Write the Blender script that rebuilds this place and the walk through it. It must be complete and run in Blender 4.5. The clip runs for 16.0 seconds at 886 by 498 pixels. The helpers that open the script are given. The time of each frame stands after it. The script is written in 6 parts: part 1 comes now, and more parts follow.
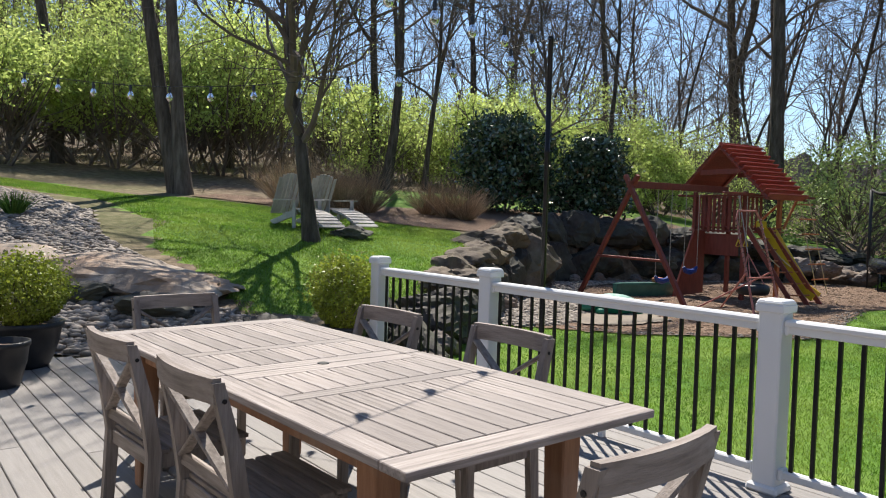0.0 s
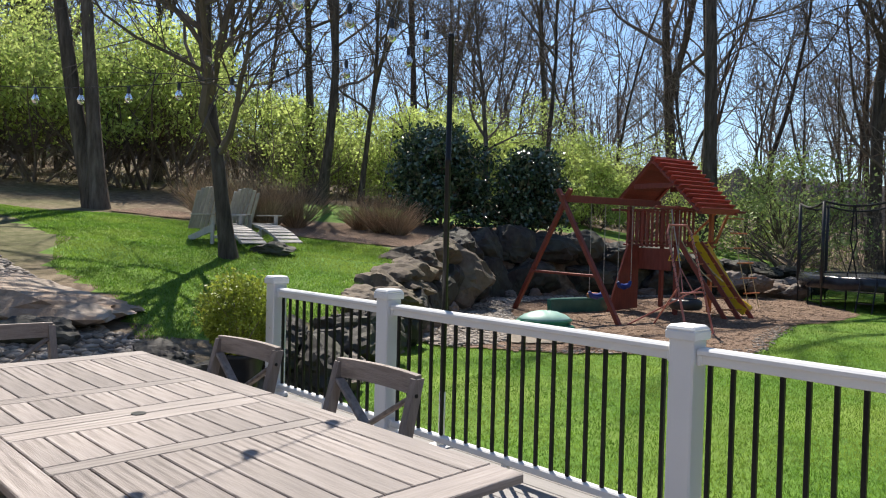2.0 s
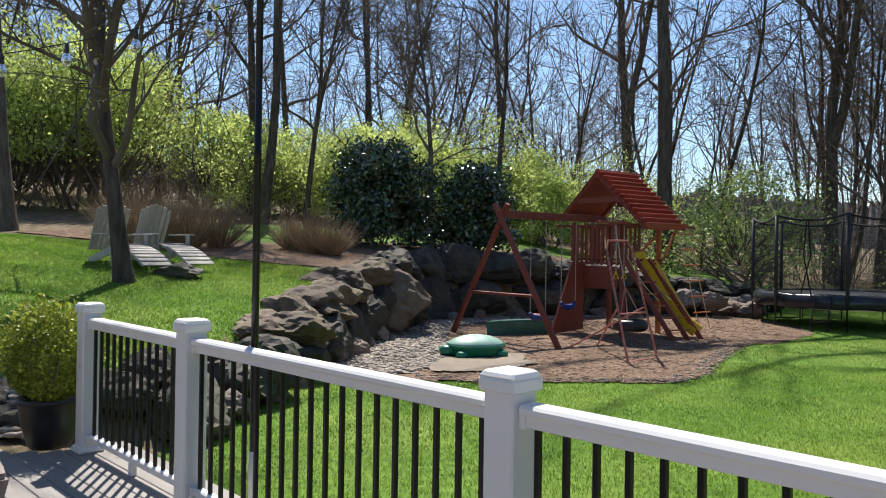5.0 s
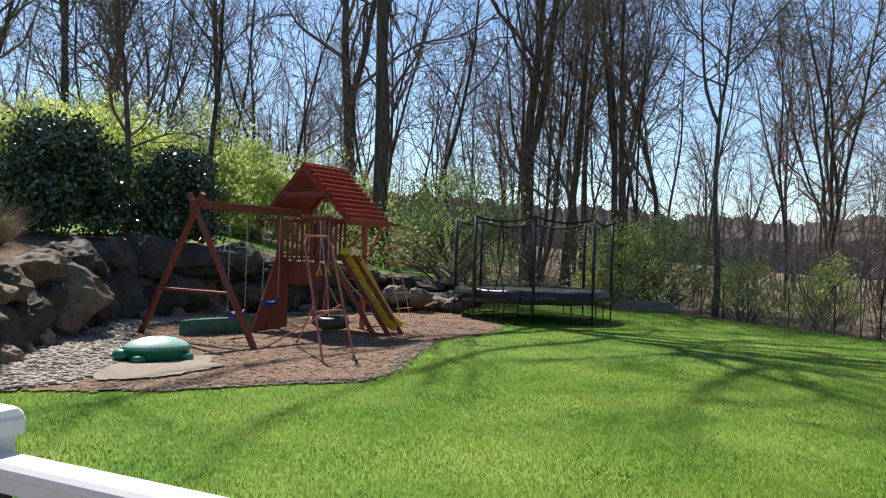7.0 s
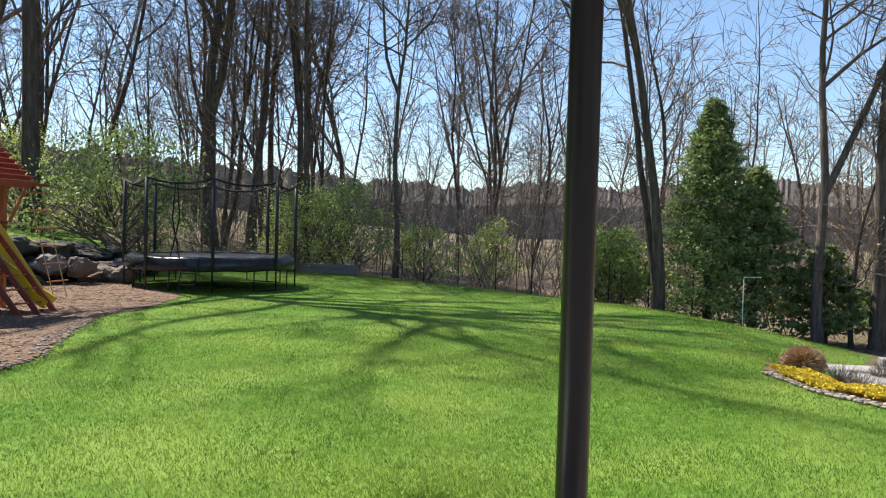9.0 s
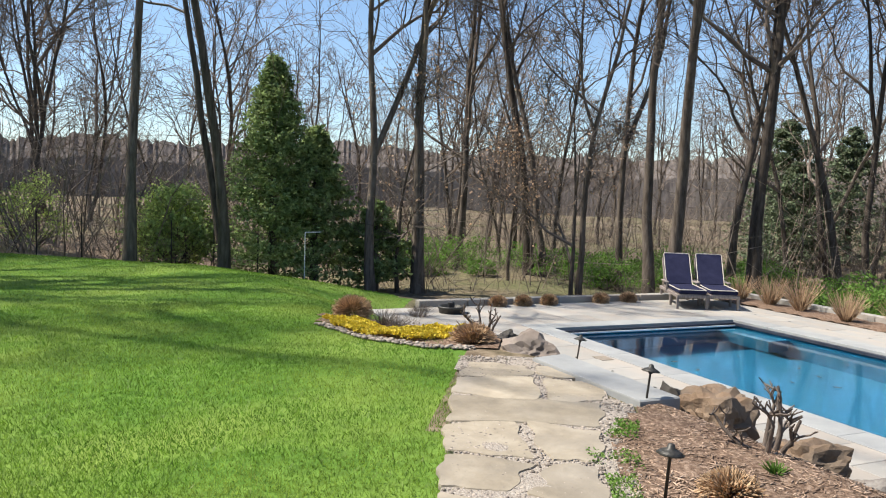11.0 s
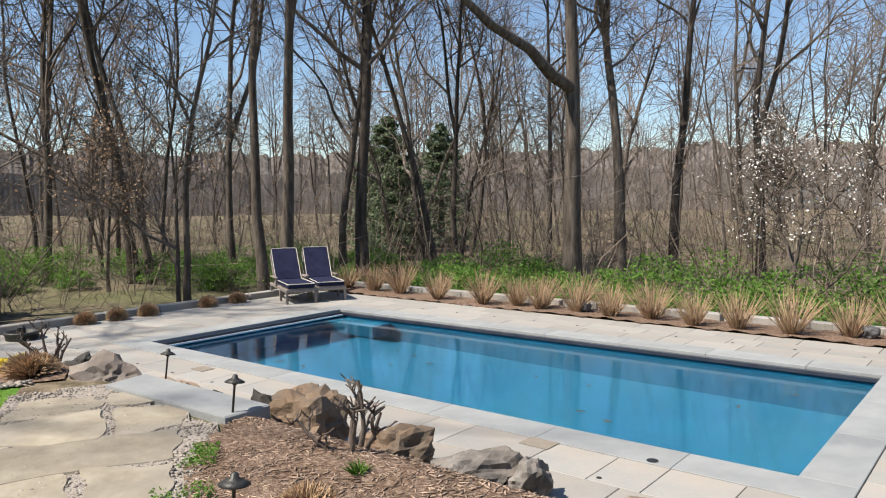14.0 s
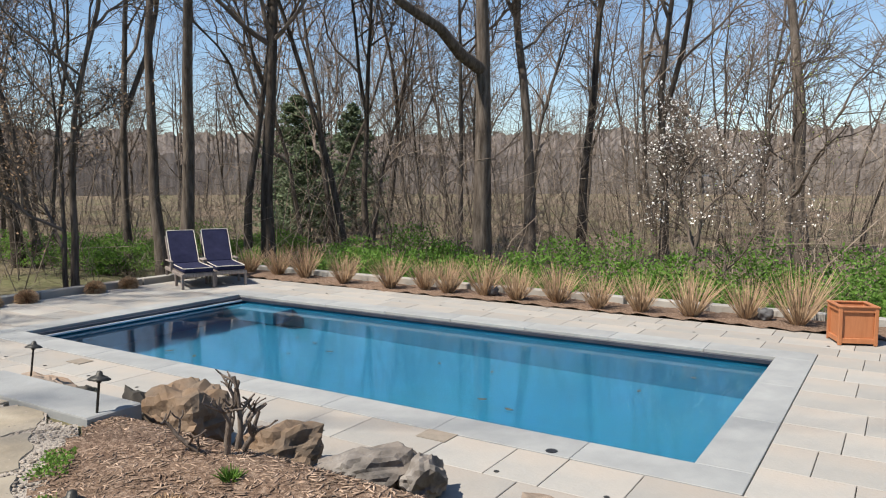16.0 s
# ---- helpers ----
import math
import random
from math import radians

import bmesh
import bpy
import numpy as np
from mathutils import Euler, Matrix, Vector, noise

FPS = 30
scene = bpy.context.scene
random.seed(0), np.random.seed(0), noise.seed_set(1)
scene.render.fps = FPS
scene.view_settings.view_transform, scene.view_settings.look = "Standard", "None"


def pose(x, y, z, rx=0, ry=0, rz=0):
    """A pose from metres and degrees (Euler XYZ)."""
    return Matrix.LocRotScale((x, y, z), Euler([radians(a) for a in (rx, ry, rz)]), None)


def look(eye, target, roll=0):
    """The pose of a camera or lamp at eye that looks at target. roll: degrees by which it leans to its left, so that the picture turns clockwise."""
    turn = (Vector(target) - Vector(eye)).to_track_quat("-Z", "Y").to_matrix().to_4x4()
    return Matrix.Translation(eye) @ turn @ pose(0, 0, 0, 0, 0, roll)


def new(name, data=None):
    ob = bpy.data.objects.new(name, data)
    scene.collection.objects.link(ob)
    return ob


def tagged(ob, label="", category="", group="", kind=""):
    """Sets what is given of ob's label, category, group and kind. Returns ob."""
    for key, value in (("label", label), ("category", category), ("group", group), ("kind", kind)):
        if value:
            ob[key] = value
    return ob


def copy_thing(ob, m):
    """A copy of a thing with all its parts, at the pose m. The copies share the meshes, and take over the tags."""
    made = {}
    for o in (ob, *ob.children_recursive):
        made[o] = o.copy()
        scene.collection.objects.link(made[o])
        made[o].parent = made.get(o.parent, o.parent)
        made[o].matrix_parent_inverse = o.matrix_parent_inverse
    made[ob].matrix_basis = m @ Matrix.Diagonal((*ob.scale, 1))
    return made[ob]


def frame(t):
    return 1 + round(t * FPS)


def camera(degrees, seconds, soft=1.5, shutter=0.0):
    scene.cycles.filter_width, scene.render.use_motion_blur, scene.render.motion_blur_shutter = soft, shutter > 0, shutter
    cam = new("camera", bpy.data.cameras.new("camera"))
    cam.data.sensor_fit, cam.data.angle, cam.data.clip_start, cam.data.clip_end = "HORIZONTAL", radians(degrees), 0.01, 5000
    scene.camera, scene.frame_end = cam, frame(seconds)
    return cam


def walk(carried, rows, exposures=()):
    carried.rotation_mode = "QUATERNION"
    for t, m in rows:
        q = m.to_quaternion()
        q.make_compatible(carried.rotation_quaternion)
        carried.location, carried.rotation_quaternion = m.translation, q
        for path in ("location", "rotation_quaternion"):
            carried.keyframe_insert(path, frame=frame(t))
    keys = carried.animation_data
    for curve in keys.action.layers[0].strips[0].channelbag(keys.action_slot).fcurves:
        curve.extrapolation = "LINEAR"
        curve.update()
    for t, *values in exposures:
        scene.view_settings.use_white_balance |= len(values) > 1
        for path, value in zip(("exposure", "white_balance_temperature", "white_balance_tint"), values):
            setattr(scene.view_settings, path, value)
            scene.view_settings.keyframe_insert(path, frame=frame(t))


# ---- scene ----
cam = camera(61.5, 16.0, soft=1.1)

PATH = [
    (0, pose(0.000, -0.000, 1.426, 87.42, -1.58, -0.00)),
    (0.5, pose(0.047, 0.108, 1.450, 88.11, -1.58, -2.96)),
    (1, pose(0.088, 0.261, 1.457, 89.42, -0.60, -6.64)),
    (1.5, pose(0.171, 0.381, 1.436, 89.38, -0.42, -7.35)),
    (2, pose(0.372, 0.534, 1.440, 88.66, -1.42, -4.11)),
    (2.5, pose(0.520, 0.684, 1.431, 88.24, -1.31, -1.56)),
    (3, pose(0.633, 0.939, 1.420, 89.40, -1.08, -1.57)),
    (3.2, pose(0.677, 0.997, 1.415, 89.72, -1.22, -1.92)),
    (5.3, pose(1.387, 1.590, 1.411, 90.52, -0.76, -8.56)),
    (5.5, pose(1.451, 1.626, 1.410, 90.75, -0.93, -10.48)),
    (6, pose(1.680, 1.710, 1.417, 90.62, -1.48, -13.57)),
    (6.5, pose(1.797, 1.751, 1.410, 90.10, -1.59, -18.85)),
    (7, pose(1.968, 1.887, 1.426, 90.42, -1.81, -26.87)),
    (7.5, pose(2.044, 2.000, 1.444, 90.32, -1.27, -34.10)),
    (8, pose(2.096, 2.050, 1.459, 89.06, -0.93, -39.21)),
    (8.5, pose(2.200, 2.033, 1.472, 88.27, -1.48, -43.69)),
    (9, pose(2.366, 2.029, 1.479, 88.24, -1.57, -50.28)),
    (9.5, pose(2.459, 2.009, 1.470, 87.53, -1.50, -57.47)),
    (10, pose(2.600, 1.988, 1.466, 86.67, -1.48, -66.34)),
    (10.2, pose(2.664, 1.987, 1.469, 86.43, -1.48, -70.27)),
    (12.3, pose(3.066, 1.772, 1.430, 86.18, -1.80, -93.53)),
    (12.5, pose(3.110, 1.725, 1.429, 86.23, -1.57, -95.15)),
    (13, pose(3.213, 1.647, 1.425, 85.99, -0.66, -100.95)),
    (13.5, pose(3.347, 1.567, 1.432, 86.03, 0.28, -107.20)),
    (14, pose(3.433, 1.471, 1.434, 86.00, 0.69, -110.71)),
    (14.5, pose(3.515, 1.352, 1.432, 86.35, -0.16, -111.96)),
    (15, pose(3.562, 1.270, 1.427, 86.03, -0.12, -112.51)),
    (15.5, pose(3.630, 1.210, 1.423, 85.57, 0.18, -114.47)),
    (16, pose(3.705, 1.164, 1.417, 84.60, 0.06, -117.20)),
]
walk(cam, PATH, ((0, .67), (6.5, .70), (8, .88), (9.5, .90), (11.2, .78), (12.5, .68), (16, .53)))

# ---- light: sun ahead of the deck, high; clear spring sky ----
SUN_AZ, SUN_EL = radians(-2), radians(54)
world = bpy.data.worlds.new("world")
scene.world = world
world.use_nodes = True
sky = world.node_tree.nodes.new("ShaderNodeTexSky")
sky.sky_type, sky.sun_disc = "NISHITA", False
sky.sun_elevation, sky.sun_rotation = SUN_EL, SUN_AZ
sky.air_density, sky.dust_density, sky.ozone_density = 1.0, 0.1, 3.0
bg = world.node_tree.nodes["Background"]
world.node_tree.links.new(sky.outputs[0], bg.inputs[0])
bg.inputs[1].default_value = 0.098
sun = new("sun", bpy.data.lights.new("sun", "SUN"))
sun.data.energy, sun.data.angle, sun.data.color = 5.3, radians(0.53), (1.0, 0.93, 0.83)
sun.matrix_world = look((20 * math.sin(SUN_AZ) * math.cos(SUN_EL), 20 * math.cos(SUN_AZ) * math.cos(SUN_EL), 20 * math.sin(SUN_EL)), (0, 0, 0))
scene.view_settings.exposure = 0.65

# ---- materials ----
def material(name, stops, scale=4.0, rough=0.8, bump=0.0, bump_scale=None, metal=0.0, stretch=(1, 1, 1), blotch=None,
             rand=0.0, island=False, spec=0.4, coords="Object", sheen=0.0, translucent=0.0, detail=6.0):
    """A surface: grain colours over a ramp, larger blotches, relief, and a shade of its own for each piece."""
    m = bpy.data.materials.new(name)
    m.use_nodes = True
    nt, n, l = m.node_tree, m.node_tree.nodes, m.node_tree.links
    b = n["Principled BSDF"]
    b.inputs["Roughness"].default_value, b.inputs["Metallic"].default_value = rough, metal
    b.inputs["Specular IOR Level"].default_value = spec
    tc, mp = n.new("ShaderNodeTexCoord"), n.new("ShaderNodeMapping")
    mp.inputs["Scale"].default_value = stretch
    l.new(tc.outputs[coords], mp.inputs[0])
    nz = n.new("ShaderNodeTexNoise")
    nz.inputs["Scale"].default_value, nz.inputs["Detail"].default_value, nz.inputs["Roughness"].default_value = scale, detail, 0.62
    l.new(mp.outputs[0], nz.inputs["Vector"])
    ramp = n.new("ShaderNodeValToRGB")
    cr = ramp.color_ramp
    while len(cr.elements) < len(stops):
        cr.elements.new(0.5)
    for k, (e, c) in enumerate(zip(cr.elements, stops)):
        e.position, e.color = 0.28 + 0.44 * k / max(1, len(stops) - 1), (*c, 1)
    l.new(nz.outputs[0], ramp.inputs[0])
    colour = ramp.outputs[0]
    if blotch:
        bs, bc, amount = blotch
        n2 = n.new("ShaderNodeTexNoise")
        n2.inputs["Scale"].default_value, n2.inputs["Detail"].default_value = bs, 4.0
        l.new(tc.outputs[coords], n2.inputs["Vector"])
        mr = n.new("ShaderNodeMapRange")
        mr.inputs[1].default_value, mr.inputs[2].default_value, mr.inputs[4].default_value = 0.42, 0.68, amount
        l.new(n2.outputs[0], mr.inputs[0])
        mix = n.new("ShaderNodeMix")
        mix.data_type = "RGBA"
        l.new(mr.outputs[0], mix.inputs["Factor"])
        l.new(colour, mix.inputs[6])
        mix.inputs[7].default_value = (*bc, 1)
        colour = mix.outputs[2]
    if rand:
        src = n.new("ShaderNodeNewGeometry").outputs["Random Per Island"] if island else n.new("ShaderNodeObjectInfo").outputs["Random"]
        mr = n.new("ShaderNodeMapRange")
        mr.inputs[3].default_value, mr.inputs[4].default_value = 1 - rand, 1 + rand
        l.new(src, mr.inputs[0])
        hsv = n.new("ShaderNodeHueSaturation")
        l.new(mr.outputs[0], hsv.inputs["Value"])
        l.new(colour, hsv.inputs["Color"])
        colour = hsv.outputs[0]
    l.new(colour, b.inputs["Base Color"])
    if bump:
        n3 = n.new("ShaderNodeTexNoise")
        n3.inputs["Scale"].default_value, n3.inputs["Detail"].default_value = bump_scale or scale * 3, 8.0
        l.new(mp.outputs[0], n3.inputs["Vector"])
        bp = n.new("ShaderNodeBump")
        bp.inputs["Strength"].default_value, bp.inputs["Distance"].default_value = bump, 0.02
        l.new(n3.outputs[0], bp.inputs["Height"])
        l.new(bp.outputs[0], b.inputs["Normal"])
    if translucent:
        tr = n.new("ShaderNodeBsdfTranslucent")
        l.new(colour, tr.inputs[0])
        ms = n.new("ShaderNodeMixShader")
        ms.inputs[0].default_value = translucent
        l.new(b.outputs[0], ms.inputs[1])
        l.new(tr.outputs[0], ms.inputs[2])
        l.new(ms.outputs[0], n["Material Output"].inputs[0])
    return m


LAWN = material("lawn", [(.045, .10, .013), (.085, .175, .022), (.14, .25, .04)], 9, .9, .6, 60, blotch=(.6, (.22, .29, .06), .6), spec=.15)
BLADE = material("grass_blade", [(.075, .165, .013), (.13, .25, .025), (.21, .33, .045)], 2.2, .5, rand=.4, island=True, spec=.4, translucent=.5, blotch=(.7, (.31, .385, .075), .6))
LITTER = material("leaf_litter", [(0.075, 0.054, 0.038), (0.18, 0.135, 0.097), (0.32, 0.25, 0.18)], 5, .95, .8, 40, blotch=(.18, (.09, .12, .04), .6), spec=.1)
MULCH = material("bark_mulch", [(.055, .036, .026), (.18, .12, .086), (.40, .30, .225)], 26, .95, 1.0, 60, blotch=(.5, (.13, .09, .06), .4), spec=.1)
CHIP = material("wood_chip", [(0.13, 0.082, 0.056), (0.46, 0.34, 0.25)], 3, .9, rand=.55, island=True, spec=.15)
SAND = material("sand", [(0.202, 0.174, 0.14), (0.269, 0.235, 0.196)], 12, .95, .3, 90, blotch=(1.5, (.28, .23, .18), .6), spec=.1)
PEBBLE = material("river_pebble", [(0.19, 0.158, 0.128), (0.33, 0.285, 0.24)], 5, .75, .2, 40, rand=.5, island=True)
GRIT = material("gravel_bed", [(.16, .13, .11), (.34, .30, .26)], 30, .95, 1.0, 60)
PEA = material("pea_gravel", [(.20, .17, .14), (.45, .40, .34)], 45, .9, 1.0, 70)
ROCK = material("boulder_stone", [(0.077, 0.0665, 0.0595), (0.168, 0.14, 0.119), (0.252, 0.217, 0.182)], 2.2, .85, .9, 9, blotch=(.9, (.20, .12, .07), .55), rand=.25)
TANROCK = material("tan_boulder_stone", [(.10, .085, .07), (.27, .22, .175), (.42, .36, .30)], 2.6, .85, 1.0, 11, blotch=(1.6, (.30, .165, .08), .6), rand=.2)
PALEROCK = material("craggy_pale_stone", [(0.052, 0.0468, 0.0416), (0.156, 0.1404, 0.1248), (0.2704, 0.2548, 0.234)], 4.5, .9, 1.0, 12, blotch=(1.8, (.20, .15, .11), .6), rand=.12)
# boulder stone darkened: the shade on the backlit wall is in this colour
CAPROCK = material("shade_toned_cap_stone", [(.04, .032, .026), (.13, .10, .075), (.23, .185, .142)], 2.4, .9, 1.0, 12, blotch=(1.4, (.10, .09, .035), .55), rand=.3)
RUSTROCK = material("rusty_boulder_stone", [(0.0806, 0.062, 0.0465), (0.186, 0.1395, 0.0992), (0.2604, 0.2108, 0.1612)], 2.8, .88, 1.0, 14, blotch=(2.2, (.23, .125, .055), .7), rand=.1)
PRUNED = material("pruned_stem", [(0.0806, 0.062, 0.0496), (0.2108, 0.1736, 0.1457)], 9, .9, .4, 40, stretch=(3, 3, 1), spec=.15)
# dark stone, deepened further to hold the shade of the wall's backlit faces
ROCKDARK = material("dark_shaded_stone", [(0.018, 0.016, 0.0145), (0.05, 0.044, 0.038), (0.10, 0.09, 0.077)], 2.5, .8, .9, 9, blotch=(1.2, (.06, .07, .03), .5), rand=.3)
FLAG = material("flagstone", [(0.19, 0.162, 0.12), (0.28, 0.24, 0.178), (0.37, 0.325, 0.25)], 2.6, .85, .6, 9, blotch=(1.1, (.25, .225, .19), .65), rand=.16)
PAVER = material("bluestone", [(0.277, 0.271, 0.251), (0.363, 0.343, 0.31)], 1.3, .8, .2, 30, blotch=(.8, (.33, .27, .215), .55), rand=.09)
COPING = material("coping_stone", [(0.24, 0.248, 0.248), (0.32, 0.328, 0.32)], 2.5, .75, .15, 40, rand=.06)
BARK = material("bark", [(0.042, 0.033, 0.027), (0.10, 0.082, 0.067), (0.17, 0.144, 0.122)], 3.2, .95, 1.0, 10, stretch=(3, 3, .5), rand=.3, spec=.15)
TWIG = material("twig", [(0.10, 0.077, 0.062), (0.21, 0.172, 0.142)], 2, .95, rand=.3, spec=.15)
BRUSH = material("brush_stem", [(0.12, 0.096, 0.077), (0.30, 0.245, 0.195)], 1.5, .95, rand=.5, island=True, spec=.1)
SPRING = material("spring_leaf", [(0.34, 0.44, 0.11), (0.56, 0.64, 0.22)], .8, .6, rand=.4, island=True, spec=.25, translucent=.65)
HEDGELEAF = material("hedge_leaf", [(.20, .29, .075), (.40, .48, .18)], .8, .55, rand=.4, island=True, spec=.3, translucent=.4)
GREENLEAF = material("green_leaf", [(.085, .18, .028), (.19, .32, .065)], .8, .6, rand=.4, island=True, spec=.25, translucent=.45)
DARKLEAF = material("evergreen_leaf", [(.032, .062, .03), (.075, .12, .058)], 2, .2, rand=.5, island=True, spec=.9)
CONIFER = material("conifer_spray", [(0.11, 0.17, 0.06), (0.34, 0.42, 0.17)], 1.5, .7, rand=.5, island=True, spec=.2, translucent=.4)
PINE = material("pine_needle", [(.08, .11, .06), (.18, .22, .13)], 1.5, .8, rand=.4, island=True, spec=.2, translucent=.2)
STRAW = material("dry_grass", [(0.396, 0.264, 0.154), (0.638, 0.473, 0.308)], 2, .85, rand=.45, island=True, spec=.2, translucent=.25)
TALLSTRAW = material("tall_dry_grass", [(.28, .19, .12), (.50, .38, .26)], 2, .85, rand=.45, island=True, spec=.2, translucent=.25)
REED = material("pale_reed", [(.30, .19, .11), (.52, .39, .26)], 2, .85, rand=.4, island=True, spec=.2, translucent=.15)
BLOSSOM = material("white_blossom", [(.75, .72, .68), (.88, .86, .82)], 2, .7, rand=.12, island=True, translucent=.3)
PALELEAF = material("beech_leaf", [(.45, .28, .16), (.62, .43, .28)], 2, .8, rand=.3, island=True, translucent=.3)
YELLOW = material("yellow_flower", [(.52, .40, .03), (.72, .58, .06)], 3, .7, rand=.25, island=True, translucent=.3)
BOX = material("box_leaf", [(.16, .22, .02), (.36, .40, .06)], 3, .45, rand=.45, island=True, spec=.4, translucent=.35)
TEAK = material("weathered_teak", [(.13, .105, .09), (.25, .212, .188), (.35, .305, .275)], 4.5, .75, .3, 24, stretch=(9, 9, .7), rand=.16, blotch=(2.2, (.19, .16, .145), .6))
TEAKX = material("weathered_teak_rail", [(.13, .105, .09), (.25, .212, .188), (.35, .305, .275)], 4.5, .75, .3, 24, stretch=(.7, 9, 9), rand=.16, blotch=(2.2, (.19, .16, .145), .6))
TEAKTOP = material("weathered_teak_top", [(.12, .098, .088), (.27, .232, .212), (.40, .355, .33)], 5.0, .65, .3, 24, stretch=(13, .55, 13), rand=.2, blotch=(1.6, (.20, .172, .16), .65), detail=9)
TEAKRAW = material("teak_leg", [(.20, .095, .05), (.33, .17, .095)], 3.5, .7, .2, 24, stretch=(7, 7, .8), rand=.12, blotch=(2.5, (.36, .30, .25), .5))
DECK = material("composite_deck", [(.175, .162, .154), (.245, .23, .218)], 5, .6, .15, 60, stretch=(9, .6, 9), rand=.08, blotch=(1.2, (.225, .207, .195), .5))
VINYL = material("white_vinyl", [(0.702, 0.702, 0.711), (0.756, 0.756, 0.756)], 2, .35, .03, 60, blotch=(3, (.72, .72, .70), .5))
BLACKMETAL = material("black_metal", [(.006, .006, .008), (.012, .012, .014)], 6, .30, spec=.3)
BLACKPLASTIC = material("black_plastic", [(.014, .015, .016), (.03, .03, .032)], 8, .4, .05, 80)
REDWOOD = material("red_stained_wood", [(.16, .032, .02), (.27, .06, .036)], 3, .55, .15, 30, stretch=(6, 6, 1), rand=.16, blotch=(1.8, (.20, .055, .04), .5))
REDROOF = material("red_roof_board", [(.26, .04, .03), (.36, .07, .05)], 3, .5, .15, 30, stretch=(1, 6, 6), rand=.12)
ORANGEWOOD = material("orange_stained_wood", [(.33, .10, .035), (.45, .16, .06)], 3, .6, .15, 30, stretch=(6, 6, 1), rand=.14)
YELLOWPLASTIC = material("yellow_plastic", [(.62, .40, .02), (.72, .48, .03)], 2, .4, .02, 30)
GREENPLASTIC = material("green_plastic", [(.012, .16, .085), (.02, .21, .12)], 2, .4, .05, 30, blotch=(3, (.05, .20, .13), .5))
PALEGREEN = material("faded_green_plastic", [(0.17, 0.34, 0.28), (0.30, 0.47, 0.41)], 2, .5, .05, 30)
BLUEPLASTIC = material("blue_plastic", [(.01, .03, .16), (.02, .05, .24)], 2, .4)
PINKMETAL = material("faded_red_metal", [(.42, .14, .11), (.55, .23, .19)], 5, .5, blotch=(6, (.30, .09, .07), .6))
ROPE = material("rope", [(.45, .36, .20), (.60, .50, .30)], 20, .9, .5, 90)
CHAIN = material("galvanised_chain", [(.35, .30, .26), (.5, .45, .4)], 30, .45, metal=.6)
NAVY = material("navy_canvas", [(.010, .012, .035), (.022, .024, .06)], 6, .85, .15, 200, spec=.2)
PIPING = material("cream_piping", [(.55, .50, .42), (.65, .60, .52)], 8, .8)
COPPERBOX = material("cedar_planter", [(.34, .13, .055), (.44, .18, .08)], 3, .5, .1, 30, stretch=(6, 6, 1), rand=.08)
BRONZE = material("dark_bronze", [(.035, .035, .032), (.075, .072, .065)], 14, .5, .2, 60, metal=.5)
TERRACE = material("grey_timber", [(.17, .17, .16), (.27, .26, .25)], 3, .85, .3, 30, stretch=(1, 7, 7))
HOUSE = material("house_siding", [(.30, .29, .27), (.36, .34, .32)], 2, .8, .1, 30)
GREYADIR = material("silvered_wood", [(.33, .31, .29), (.48, .45, .42)], 3, .8, .2, 30, stretch=(6, 6, 1), rand=.12)
SPEAKERROCK = material("grey_resin", [(0.09, 0.09, 0.0945), (0.153, 0.153, 0.153)], 14, .8, .6, 30)
POOLWALL = material("pool_plaster", [(.002, .080, .158), (.004, .104, .195)], 1.2, .6, .05, 20, blotch=(.5, (.007, .11, .165), .4))
POOLTRIM = material("pool_cover_track", [(.02, .025, .04), (.045, .05, .065)], 4, .4)
LEAFBROWN = material("fallen_leaf", [(.05, .035, .022), (.11, .075, .045)], 6, .8, rand=.3)
BULB = material("bulb_socket", [(.02, .02, .02), (.03, .03, .03)], 6, .4)
NET = material("safety_net", [(.012, .012, .013), (.02, .02, .02)], 6, .8)
FADEDGREEN = material("toy_boat_green", [(.03, .10, .08), (.06, .16, .12)], 5, .5)


def glass_material(name, rough, ior, tint, shadow_free=True):
    m = bpy.data.materials.new(name)
    m.use_nodes = True
    b = m.node_tree.nodes["Principled BSDF"]
    b.inputs["Base Color"].default_value = (*tint, 1)
    b.inputs["Roughness"].default_value, b.inputs["IOR"].default_value = rough, ior
    b.inputs["Transmission Weight"].default_value = 1.0
    return m


GLASS = glass_material("clear_glass", .02, 1.45, (1, 1, 1))
WATER = glass_material("pool_water", .07, 1.33, (.93, .98, 1.0))
wn = WATER.node_tree.nodes
wz, wb = wn.new("ShaderNodeTexNoise"), wn.new("ShaderNodeBump")
wz.inputs["Scale"].default_value, wz.inputs["Detail"].default_value = 2.2, 2.0
wb.inputs["Strength"].default_value, wb.inputs["Distance"].default_value = .12, .03
WATER.node_tree.links.new(wz.outputs[0], wb.inputs["Height"])
WATER.node_tree.links.new(wb.outputs[0], wn["Principled BSDF"].inputs["Normal"])


# ---- building helpers ----
def part(name, bm, material, parent, label="", smooth=False):
    """Links a bmesh as one mesh object, under a thing or a part."""
    me = bpy.data.meshes.new(name)
    bm.normal_update()
    bm.to_mesh(me)
    bm.free()
    return part_of(name, me, material, parent, label, smooth)


def part_of(name, me, material, parent, label="", smooth=False):
    if not me.materials:
        me.materials.append(material)
    if smooth:
        me.polygons.foreach_set("use_smooth", [True] * len(me.polygons))
    ob = new(name, me)
    if parent is not None:
        ob.parent = parent
    if label:
        ob["label"] = label
    return ob


